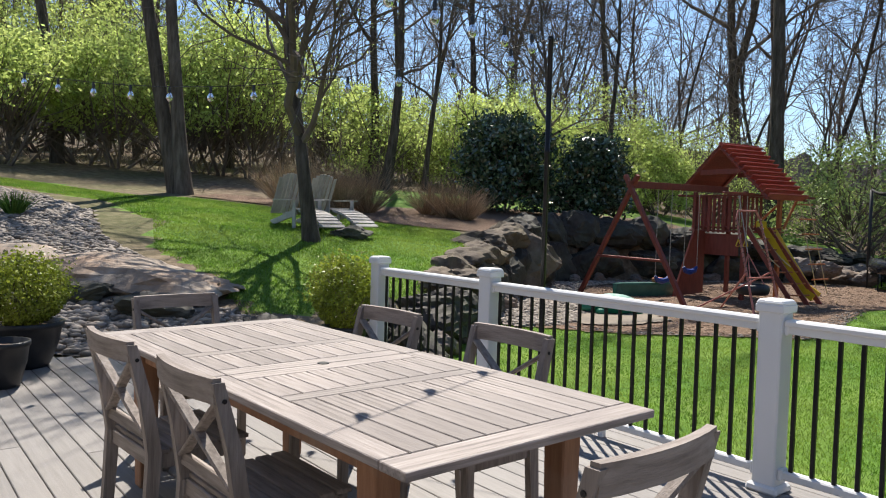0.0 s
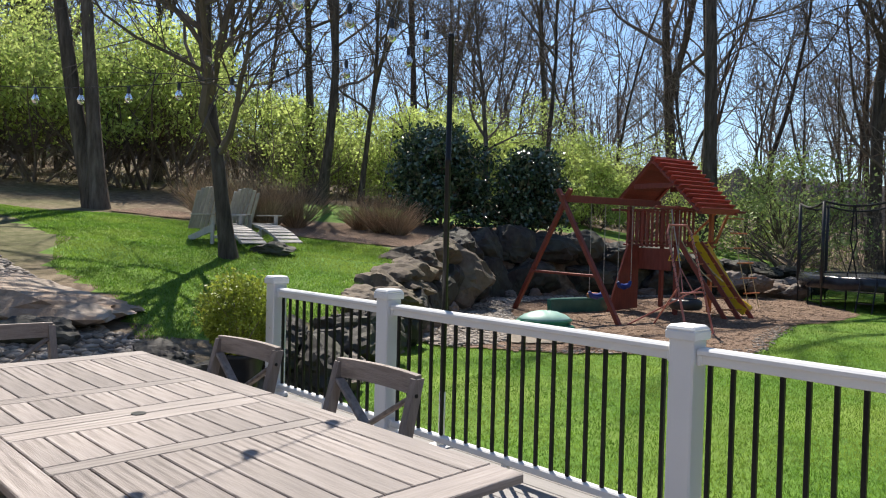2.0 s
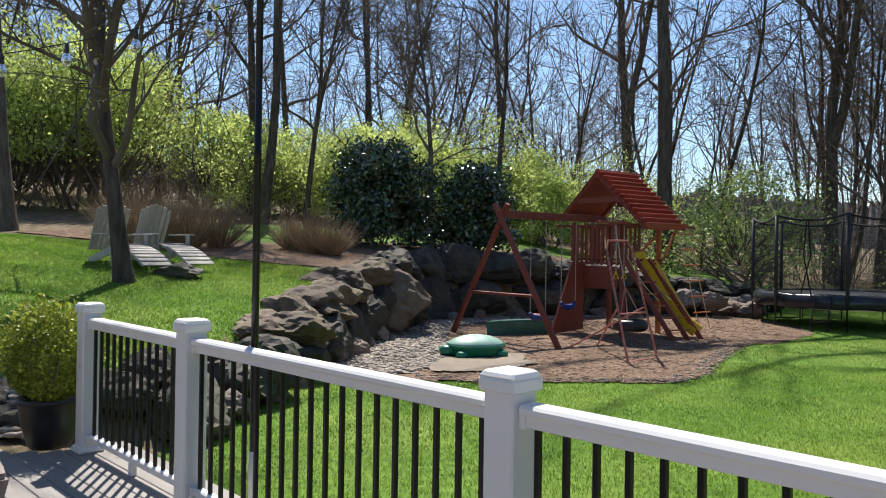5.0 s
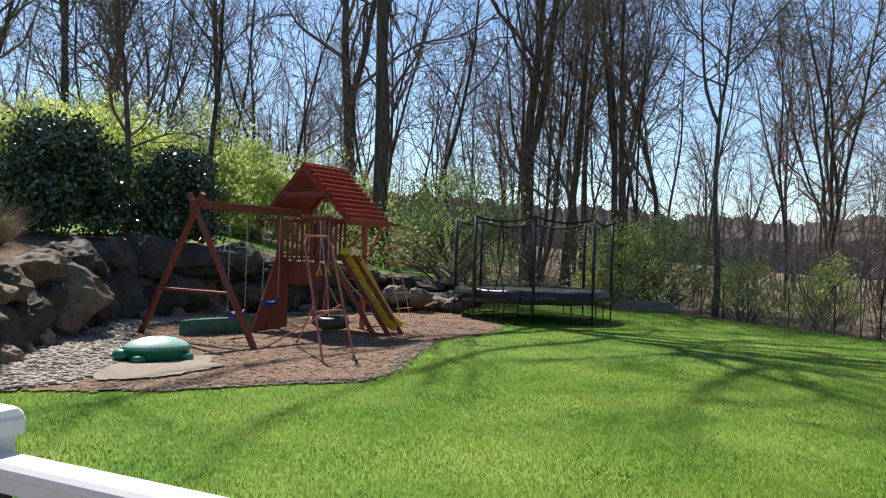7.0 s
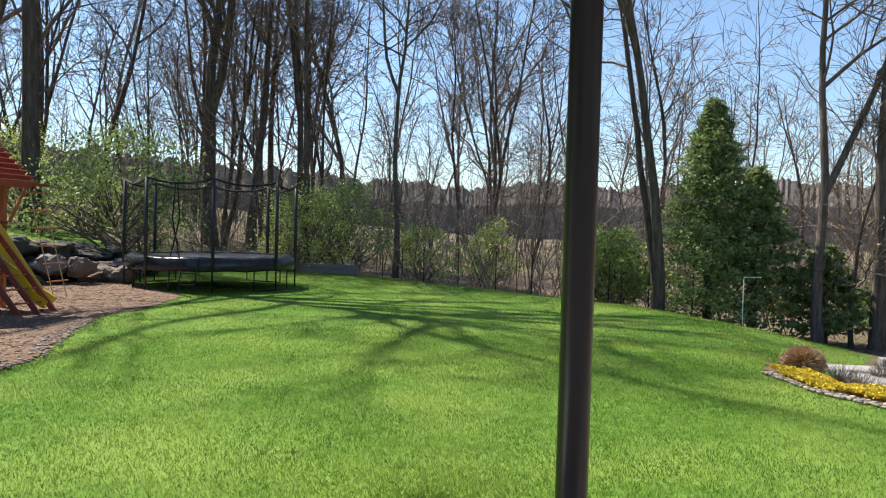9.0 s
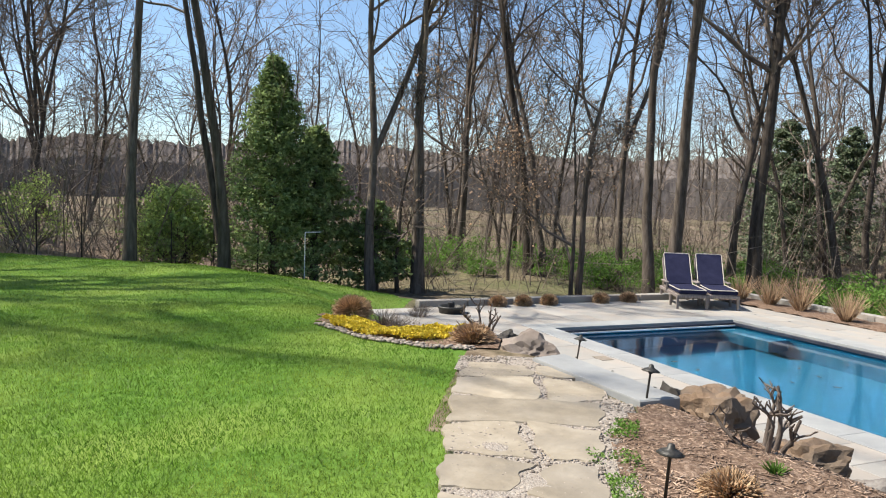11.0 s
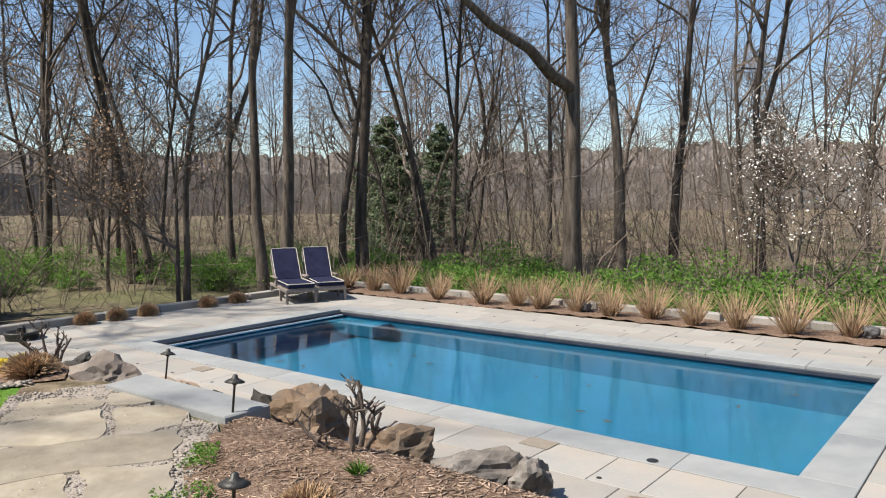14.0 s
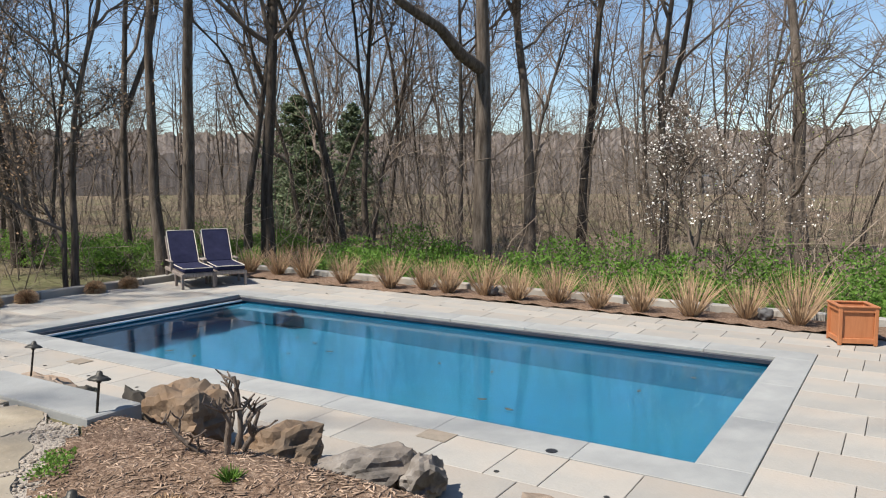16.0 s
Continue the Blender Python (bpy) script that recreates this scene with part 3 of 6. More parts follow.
# woods beyond, out to the skyline
def far_woods():
    kinds = [tree_meshes(200 + k, 14 + k, .09 + .03 * (k % 3), .10, k, .25, 11, False, .40, fork=(0, .3, .45)[k % 3], sway=.075) for k in range(7)]
    rng = random.Random(5)
    groups = {}
    spots = []
    while len(spots) < 340:
        b, r = radians(rng.uniform(-48, 172)), 35 + 70 * rng.random() ** 1.2
        x, y = 2 + r * math.sin(b), 2 + r * math.cos(b)
        if any((x - s[0]) ** 2 + (y - s[1]) ** 2 < 2.2 for s in spots):
            continue
        spots.append((x, y))
    tv, tf, cv, cf = [], [], [], []
    for n, (x, y) in enumerate(spots):
        trunk, crown = kinds[n % 7]
        s, a = rng.uniform(.7, 1.15), rng.uniform(0, 6.28)
        z = ground_z(x, y)
        m = np.array([[math.cos(a) * s, -math.sin(a) * s, 0], [math.sin(a) * s, math.cos(a) * s, 0], [0, 0, s]])
        for (sv, sf), vv, ff in (((trunk.v, trunk.f), tv, tf), ((crown.v, crown.f), cv, cf)):
            base = sum(len(q) for q in vv)
            vv.append(np.array([tuple(v) for v in sv]) @ m.T + np.array([x, y, z]))
            ff.extend([tuple(i + base for i in f) for f in sf])
    o = raw("distant_trees", np.concatenate(tv), tf, BARK)
    tagged(o, "trunks of bare trees standing deep in the woods", "woods", kind="stuff")
    o = raw("distant_crowns", np.concatenate(cv), cf, TWIG)
    tagged(o, "bare grey-brown branches of the distant woods", "woods", kind="stuff")


far_woods()


def brushwood():
    """Arching stems, saplings and tangled twigs that fill the wood's floor."""
    rng = random.Random(9)
    s = Sticks()
    n = 0
    while n < 12600:
        deg = rng.uniform(-46, 165) if n < 11000 else rng.uniform(66, 130)
        b, r = radians(deg), 24 + 44 * rng.random() ** 1.25 if n < 11000 else rng.uniform(42, 95)
        x, y = 2 + r * math.sin(b), 2 + r * math.cos(b)
        p = POOL_INV @ Vector((x, y, 0))
        if inside(x, y, LAWN_POLY) or inside(x, y, UP_POLY) or inside(x, y, STRIP_POLY) or (p.y > -6.2 and p.x < 9.5 and p.y < 8):
            continue
        if x < 16 and y < 27:
            continue
        if fbm(x, y, .22, 4) < -.18 and rng.random() < .7:
            continue
        tall = .14 if 72 < deg < 112 else .30
        h = rng.uniform(2.5, 7.0) if rng.random() < tall else rng.uniform(.5, 1.9)
        if n >= 11000:
            h = rng.uniform(1.5, 4.0)
        z = ground_z(x, y)
        slant = .22 if h > 2.4 else .55
        q = limb(rng, Vector((x, y, z - .05)), Vector((rng.gauss(0, slant), rng.gauss(0, slant), 1)), h, .2, -.03 if h < 2 else .03, 3)
        r0 = .004 + .003 * h
        s.add(q, [r0, r0 * .8, r0 * .55, r0 * .2], 3)
        for _ in range(6 if h > 2.4 else 3):
            k = rng.randint(1, 3)
            q2 = limb(rng, q[k].lerp(q[k - 1], rng.random()), Vector((rng.gauss(0, .9), rng.gauss(0, .9), .45)), h * rng.uniform(.2, .42) + .25, .2, 0, 1)
            s.add(q2, [r0 * .5, r0 * .15], 3)
        n += 1
    o = raw("brushwood", s.v, s.f, BRUSH)
    tagged(o, "tangled bare brown undergrowth of the woods", "undergrowth", kind="stuff")


brushwood()


def shrub_kind(seed, leaf, count, size, hollow=0.5, lumps=9, stems=7, low=0.28):
    """Foliage and stems of a domed shrub one metre in radius and two high, as arrays to be scaled."""
    rng, r2 = np.random.default_rng(seed), random.Random(seed)
    s = Sticks()
    out = []
    for k in range(lumps):
        a, up = 2.4 * k + r2.uniform(-.5, .5), (k + .5) / lumps
        ring = math.sqrt(max(0, 1 - (up * .98) ** 2.2)) * r2.uniform(.45, .85)
        c = Vector((ring * math.cos(a), ring * math.sin(a), low + (1.68 - low) * up + r2.uniform(-.12, .12)))
        lr = r2.uniform(.26, .44)
        d = rng.normal(size=(count // lumps, 3))
        d /= np.linalg.norm(d, axis=1)[:, None]
        rad = lr * (hollow + (1 - hollow) * rng.random((len(d), 1)) ** .5) * (1 + .3 * rng.normal(size=(len(d), 1)))
        out.append(d * rad * np.array([1.1, 1.1, .75]) + np.array(tuple(c)))
        for _ in range(3):
            q = limb(r2, Vector((c.x * .25, c.y * .25, c.z * .35)), Vector((c.x, c.y, c.z * .7)), .9 * c.length * r2.uniform(.5, .9), .2, .02, 3)
            s.add(q, [.010, .008, .006, .003], 3)
    c = np.concatenate(out)
    c[:, 2] = np.maximum(c[:, 2], .04)
    for _ in range(stems):
        a = r2.uniform(0, 6.28)
        q = limb(r2, Vector((.1 * math.cos(a), .1 * math.sin(a), -.05)), Vector((.8 * math.cos(a), .8 * math.sin(a), 1)), r2.uniform(1.0, 1.7), .16, 0, 4)
        s.add(q, [.020, .016, .011, .007, .003], 4)
    return leaf_quads(c, size, rng), s


def place_shrub(name, kind, x, y, wide, tall, leaf, label, category, group="", turn=0.0):
    quads, stems = kind
    base = thing(name, pose(x, y, ground_z(x, y), 0, 0, turn), label, category, group)
    sc = np.array([wide, wide, tall / 2])
    centre = quads.mean(axis=1, keepdims=True)
    mesh_np("foliage", (centre * sc + (quads - centre)), 4, leaf, "", "", parent=base)
    raw("woody_stem", [(v.x * wide, v.y * wide, v.z * tall / 2) for v in stems.v], stems.f, TWIG, base)
    return base


LEAFING_KINDS = [shrub_kind(80 + k, SPRING, 5200, .15, .15, 26, 4, .75) for k in range(3)]
SPRING_KINDS = [shrub_kind(20 + k, SPRING, 5200, .13, .35, 18) for k in range(3)]
AIRY_KINDS = [shrub_kind(24 + k, SPRING, 3000, .095, .25, 16, 9) for k in range(3)]
rng_s = random.Random(31)
SPRING_SPOTS = []
for b0, b1, r, n, tall in ((-38, -15, 29, 9, 6.6), (-34, -14, 37, 7, 8.0), (-12, 2, 32, 7, 4.4), (0, 19, 31, 9, 4.2), (2, 19, 37, 6, 5.5), (22, 31, 32, 3, 4.0), (38, 43, 31, 2, 4.2), (60, 65, 26, 2, 3.0), (47, 58, 32, 2, 2.9)):
    for k in range(n):
        b = radians(b0 + (b1 - b0) * (k + rng_s.random()) / n)
        rr = r + rng_s.uniform(-2, 2)
        SPRING_SPOTS.append((1 + rr * math.sin(b), 1.2 + rr * math.cos(b), tall * rng_s.uniform(.7, 1.1)))
for k, (x, y, tall) in enumerate(SPRING_SPOTS):
    leafing = x < -5
    place_shrub("young_tree" if leafing else "shrub", (LEAFING_KINDS if leafing else AIRY_KINDS if x > 11 else SPRING_KINDS)[k % 3], x, y, tall * rng_s.uniform(.42, .62), tall, SPRING,
                "small woodland tree in fresh yellow-green leaf" if leafing else "woodland shrub in fresh yellow-green leaf", "tree" if leafing else "shrub", "leafing young trees" if leafing else "spring shrubs", rng_s.uniform(0, 360))
for k, (x, y, wide, tall) in enumerate(((14.7, 26.6, 3.0, 4.6), (24.2, 25.6, 2.3, 4.3), (24.6, 13.2, 1.5, 2.7))):
    place_shrub("shrub", SPRING_KINDS[k], x, y, wide, tall, HEDGELEAF, "broad rounded shrub in fresh green leaf at the lawn's edge", "shrub", "lawn edge shrubs", 70 * k)
GREEN_KINDS = [shrub_kind(50 + k, GREENLEAF, 1800, .085) for k in range(3)]
for k in range(40):
    px = 9.5 - 21 * (k % 20 + rng_s.random()) / 20
    py = (-7.0 if k < 20 else -9.8) + rng_s.uniform(-.9, .7)
    if k < 20 and px > 6.5:
        py -= 1.0
    w = POOL @ Vector((px, py, 0))
    tall = rng_s.uniform(.9, 1.6) if k < 20 else rng_s.uniform(1.3, 2.2)
    place_shrub("shrub", GREEN_KINDS[k % 3], w.x, w.y, tall * rng_s.uniform(.6, .95), tall, GREENLEAF, "low bright green bramble at the foot of the woods", "shrub", "green undergrowth", rng_s.uniform(0, 360))
for k in range(44):
    b, r = radians(rng_s.uniform(78, 108)), rng_s.uniform(26, 38)
    tall = rng_s.uniform(.7, 1.5)
    place_shrub("shrub", GREEN_KINDS[k % 3], 3 + r * math.sin(b), 2 + r * math.cos(b), tall, tall, GREENLEAF, "low green shrub among the bare trees", "shrub", "green undergrowth", rng_s.uniform(0, 360))
DARK_KIND = shrub_kind(71, DARKLEAF, 19000, .13, .45, 22)
place_shrub("evergreen_shrub", DARK_KIND, 1.84, 22.9, 1.62, 3.25, DARKLEAF, "large glossy dark evergreen shrub above the stone wall", "shrub", "evergreen shrubs")
place_shrub("evergreen_shrub", DARK_KIND, 4.55, 23.0, 1.22, 2.8, DARKLEAF, "smaller glossy dark evergreen shrub above the stone wall", "shrub", "evergreen shrubs", 130)


def conifer(x, y, height, wide, seed, label, leaf=CONIFER, count=20000, size=.15):
    rng = np.random.default_rng(seed)
    base = thing("conifer", pose(x, y, ground_z(x, y)), label, "tree")
    nb = max(60, count // 55)
    bt = rng.random(nb) ** .8
    ba = rng.random(nb) * 6.283
    bl = wide * ((1 - bt) ** .75 * (.55 + .5 * rng.random(nb)) + .04)
    k = rng.integers(0, nb, count)
    u = rng.random(count) ** .55
    r = bl[k] * u
    side = rng.normal(0, .16, count) * (.25 + bl[k] * .45)
    c = np.stack([r * np.cos(ba[k]) - side * np.sin(ba[k]), r * np.sin(ba[k]) + side * np.cos(ba[k]),
                  bt[k] * height + .15 + bl[k] * (.35 * u ** 2 - .22 * u)], 1) + rng.normal(0, .06, (count, 3))
    c[:, 2] = np.maximum(c[:, 2], .05)
    mesh_np("foliage", leaf_quads(c, size, rng, .5, .3), 4, leaf, "", "", parent=base)
    bm = bmesh.new()
    tube(bm, [(0, 0, -.2), (0, 0, height * .5), (0, 0, height * .96)], [wide * .07, wide * .045, .012], 8)
    part("trunk", bm, BARK, base, smooth=True)
    return base


conifer(24.0, 9.9, 6.3, 2.1, 3, "dense green arborvitae at the lawn's edge", count=30000, size=.12)
conifer(25.2, 9.0, 4.7, 2.2, 4, "dark spreading evergreen beside the arborvitae", count=13000)
conifer(25.9, 7.2, 2.6, 1.8, 6, "low evergreen in the shade of bare trees", count=8000)
for k, (x, y, h, w) in enumerate(((46.7, -11.4, 8.0, 4.2), (50, -16, 8.0, 3.4), (42.5, -10.6, 5.4, 3.0), (-18, 40, 10, 3.0))):
    conifer(x, y, h, w, 20 + k, "blue-green pine among the bare trees", PINE, 13000, .2)


def backdrop():
    """Wooded hills at the skyline, with a ragged top of bare crowns."""
    verts, faces, n = [], [], 1500
    for k in range(n + 1):
        b = radians(-70 + 260 * k / n)
        deg = math.degrees(b)
        top = 11.5 + 9.5 * smooth_step(50, -10, deg) + 2.5 * fbm(k * .015, 3) + 1.6 * fbm(k * .11, 9) + 1.1 * fbm(k * .9, 5)
        for z, rr in ((-12, 165), (top * .6, 168), (top, 172)):
            verts.append((rr * math.sin(b), rr * math.cos(b), z))
    for k in range(n):
        for j in range(2):
            faces.append((k * 3 + j, k * 3 + 3 + j, k * 3 + 4 + j, k * 3 + 1 + j))
    # pale pinkish-grey stops: the distance haze is part of this colour
    m = material("far_woods", [(.08, .069, .065), (.16, .138, .125), (.25, .22, .20)], 1.1, 1, 0, stretch=(1, 1, .13), blotch=(.03, (.13, .12, .10), .6), spec=0)
    tagged(raw("backdrop", verts, faces, m), "brown wooded hillside on the skyline, haze mixed into its colour", "backdrop", kind="structure")


backdrop()


# ---- the deck ----
RAIL_C = Vector((-0.575, 6.95, 0))
U, V = Vector((0.619, -0.785, 0)).normalized(), Vector((-0.785, -0.619, 0)).normalized()
DECK_TURN = math.degrees(math.atan2(U.y, U.x)) - 90       # local y runs along the rail


def on_deck(u, v, z=0.0):
    return RAIL_C + U * u + V * v + Vector((0, 0, z))


def build_deck():
    deck = thing("deck", pose(0, 0, 0), "grey-brown composite deck boards in full sun", "deck", kind="structure")
    kept = {}
    k, v = 0, -0.30
    while v < 5.6:
        u0, u1 = (-0.79 * v - 0.05 if v > 0 else -0.12), 8.3
        seam = u0 + 3.4 + (k % 3) * 1.3
        for a, b in ((u0, seam), (seam + .004, u1)):
            bm = bmesh.new()
            block(bm, (0, 0, 0), (.136, b - a, .026), (0, 0, 0), .004)
            ob = part("board", bm, DECK, deck)
            c = on_deck((a + b) / 2, v + .07, -.013)
            ob.matrix_local = pose(c.x, c.y, c.z, 0, 0, DECK_TURN)
        k, v = k + 1, v + .1415
    for a, b in ((on_deck(-.12, -.3), on_deck(8.3, -.3)), (on_deck(8.3, -.3), on_deck(8.3, 5.6))):
        bm = bmesh.new()
        beam(bm, (a.x, a.y, -.16), (b.x, b.y, -.16), .25, .03)
        part("fascia", bm, DECK, deck)
    bm = bmesh.new()
    c = on_deck(3.0, 2.8)
    block(bm, (c.x, c.y, -.35), (4.9, 9.0, .55), (0, 0, DECK_TURN), 0)
    part("understructure", bm, TERRACE, deck)
    bm = bmesh.new()
    w = on_deck(2.5, 6.0)
    block(bm, (w.x, w.y, 1.5), (.3, 16, 4.2), (0, 0, DECK_TURN), 0)
    tagged(part("wall_house", bm, HOUSE, None), "plain siding wall of the house behind the deck", "wall", kind="structure")


build_deck()


def rail_post(u):
    c = on_deck(u, 0)
    post = thing("railing_post", pose(c.x, c.y, 0, 0, 0, DECK_TURN), "square white vinyl railing post with a flat cap", "post", "railing posts")
    bm = bmesh.new()
    block(bm, (0, 0, .495), (.128, .128, .99), b=.008)
    part("shaft", bm, VINYL, post)
    bm = bmesh.new()
    block(bm, (0, 0, .985), (.155, .155, .045), b=.006)
    block(bm, (0, 0, 1.0195), (.158, .158, .024), b=.010, taper=.80)
    part("cap", bm, VINYL, post)
    bm = bmesh.new()
    block(bm, (0, 0, .022), (.182, .182, .044), b=.012, taper=.9)
    part("skirt", bm, VINYL, post)
    return post


def rail_span(u0, u1):
    a, n = u0 + .064, u1 - .064
    mid, length = (a + n) / 2, n - a
    c = on_deck(mid, 0)
    rail = thing("railing", pose(c.x, c.y, 0, 0, 0, DECK_TURN), "white vinyl railing with thin black metal balusters", "railing", "railings")
    bm = bmesh.new()
    block(bm, (0, 0, .912), (.088, length, .036), b=.010)
    block(bm, (0, 0, .876), (.052, length, .040), b=.004)
    part("top_rail", bm, VINYL, rail)
    bm = bmesh.new()
    block(bm, (0, 0, .105), (.052, length, .046), b=.008)
    part("bottom_rail", bm, VINYL, rail)
    for s in (-1, 1):
        for z in (.880, .105):
            bm = bmesh.new()
            block(bm, (0, s * (length / 2 - .012), z), (.074, .024, .064), b=.006)
            part("bracket", bm, VINYL, rail)
    bm = bmesh.new()
    block(bm, (0, 0, .041), (.04, .04, .082), b=.004)
    part("support_block", bm, VINYL, rail)
    count = int(length / .108)
    bm = bmesh.new()
    block(bm, (0, 0, 0), (.021, .021, .735), b=.003)
    me = bpy.data.meshes.new("baluster")
    bm.to_mesh(me)
    bm.free()
    for k in range(count):
        ob = part_of("baluster", me, BLACKMETAL, rail)
        ob.location = (0, -length / 2 + (k + .5) * length / count, .492)


POST_AT = (0.0, 1.54, 3.82, 5.60)
for u in POST_AT:
    rail_post(u)
for u0, u1 in zip(POST_AT, POST_AT[1:]):
    rail_span(u0, u1)


def light_pole(x, y, radius, label):
    pole = thing("light_pole", pose(x, y, 0), label, "pole", "string light poles")
    bm = bmesh.new()
    block(bm, (0, 0, .006), (.15, .15, .012), (0, 0, DECK_TURN), .003)
    lathe(bm, [(.035, .012), (.033, .05), (.026, .055)], 16)
    part("flange", bm, VINYL, pole, "white square mounting flange")
    bm = bmesh.new()
    lathe(bm, [(radius * 1.12, .05), (radius * 1.12, .365), (radius * .9, .37)], 16)
    part("sleeve", bm, VINYL, pole, "white lower sleeve", True)
    bm = bmesh.new()
    lathe(bm, [(radius, .366), (radius, 1.9), (radius * 1.06, 1.902), (radius * 1.06, 1.93), (radius * .96, 1.932), (radius * .96, 2.72), (radius * 1.1, 2.722), (radius * 1.1, 2.75), (.004, 2.757)], 20)
    part("shaft", bm, BLACKMETAL, pole, smooth=True)
    bm = bmesh.new()
    tube(bm, [(radius, 0, 2.70), (radius + .03, 0, 2.71), (radius + .035, 0, 2.74)], .004, 6)
    part("hook", bm, BLACKMETAL, pole)
    return pole


light_pole(.751, 5.488, .0195, "tall black string-light pole on the deck edge")
light_pole(3.045, 2.41, .0168, "tall scuffed black string-light pole beside the railing")


def string_lights(a, b, sag, spacing, first, label):
    a, b = Vector(a), Vector(b)
    length = (b - a).length
    st = thing("string_lights", pose(*a), label, "string lights", "string lights")

    def at(t):
        return (b - a) * t - Vector((0, 0, sag * 4 * t * (1 - t)))
    bm = bmesh.new()
    tube(bm, [at(k / 30) for k in range(31)], .0035, 5)
    part("cable", bm, BLACKMETAL, st)
    bm = bmesh.new()
    lathe(bm, [(.006, .0), (.012, -.012), (.014, -.05), (.010, -.055)], 10)
    me_s = bpy.data.meshes.new("socket")
    bm.to_mesh(me_s)
    bm.free()
    bm = bmesh.new()
    lathe(bm, [(.010, -.055), (.018, -.065), (.027, -.085), (.029, -.102), (.022, -.124), (.006, -.134)], 12)
    me_b = bpy.data.meshes.new("bulb")
    bm.to_mesh(me_b)
    bm.free()
    n = int(length / spacing)
    for k in range(n):
        p = at((first + k * spacing) / length)
        so = part_of("socket", me_s, BULB, st)
        so.location = p
        bu = part_of("bulb", me_b, GLASS, so, smooth=True)


string_lights((.751, 5.488, 2.73), (-5.2, 7.9, 2.95), .33, .46, .3, "clear-bulb string lights hung across the garden side of the deck")
string_lights((.751, 5.488, 2.73), (-3.55, -2.05, 3.3), .42, .44, .35, "clear-bulb string lights running from the pole over the table")


# ---- the dining table and its chairs ----
TABLE = pose(-0.51, 3.26, 0, 0, 0, 40.25)          # local y along the table
HALF_L, HALF_W, TOP_Z = 1.325, 0.555, 0.76


def dining_table():
    tb = thing("dining_table", TABLE, "long weathered grey teak dining table with plank top", "table")
    def plank(cx, cy, sx, sy, z=TOP_Z - .014, t=.028):
        bm = bmesh.new()
        if sx > sy:
            block(bm, (0, 0, 0), (sy, sx, t), b=.003)
        else:
            block(bm, (0, 0, 0), (sx, sy, t), b=.003)
        ob = part("plank", bm, TEAKTOP, tb)
        ob.matrix_local = pose(cx, cy, z, 0, 0, 90 if sx > sy else 0)
    for s in (-1, 1):
        for y0, y1 in ((-HALF_L + .125, -.004), (.004, HALF_L - .125)):
            plank(s * (HALF_W - .055), (y0 + y1) / 2, .108, y1 - y0 - .003)
        plank(0, s * (HALF_L - .061), 2 * HALF_W, .12)
        plank(0, s * .054, 2 * HALF_W - .224, .10)
        plank(0, s * .47, 2 * HALF_W - .224, .075)
    inner = 2 * HALF_W - .224
    pitch = inner / 9
    for y0, y1 in ((-HALF_L + .124, -.51), (-.43, -.107), (.107, .43), (.51, HALF_L - .124)):
        for k in range(9):
            plank(-inner / 2 + (k + .5) * pitch, (y0 + y1) / 2, pitch - .006, y1 - y0 - .004)
    bm = bmesh.new()
    lathe(bm, [(.026, 0), (.026, .003), (.006, .0035)], 20, (0, 0, TOP_Z))
    part("umbrella_hole_cap", bm, BLACKPLASTIC, tb, "dark umbrella hole insert")
    for sx in (-1, 1):
        bm = bmesh.new()
        block(bm, (sx * .43, 0, .685), (.028, 2.1, .088), b=.004)
        part("apron", bm, TEAKRAW, tb)
        bm = bmesh.new()
        block(bm, (0, sx * 1.05, .685), (.84, .028, .088), b=.004)
        part("apron", bm, TEAKRAW, tb)
        for sy in (-1, 1):
            bm = bmesh.new()
            vs = block(bm, (0, 0, .364), (.082, .082, .728), b=.006, taper=1.25)
            ob = part("leg", bm, TEAKRAW, tb, "reddish-brown teak leg")
            ob.matrix_local = pose(sx * .42, sy * 1.02, 0)


dining_table()


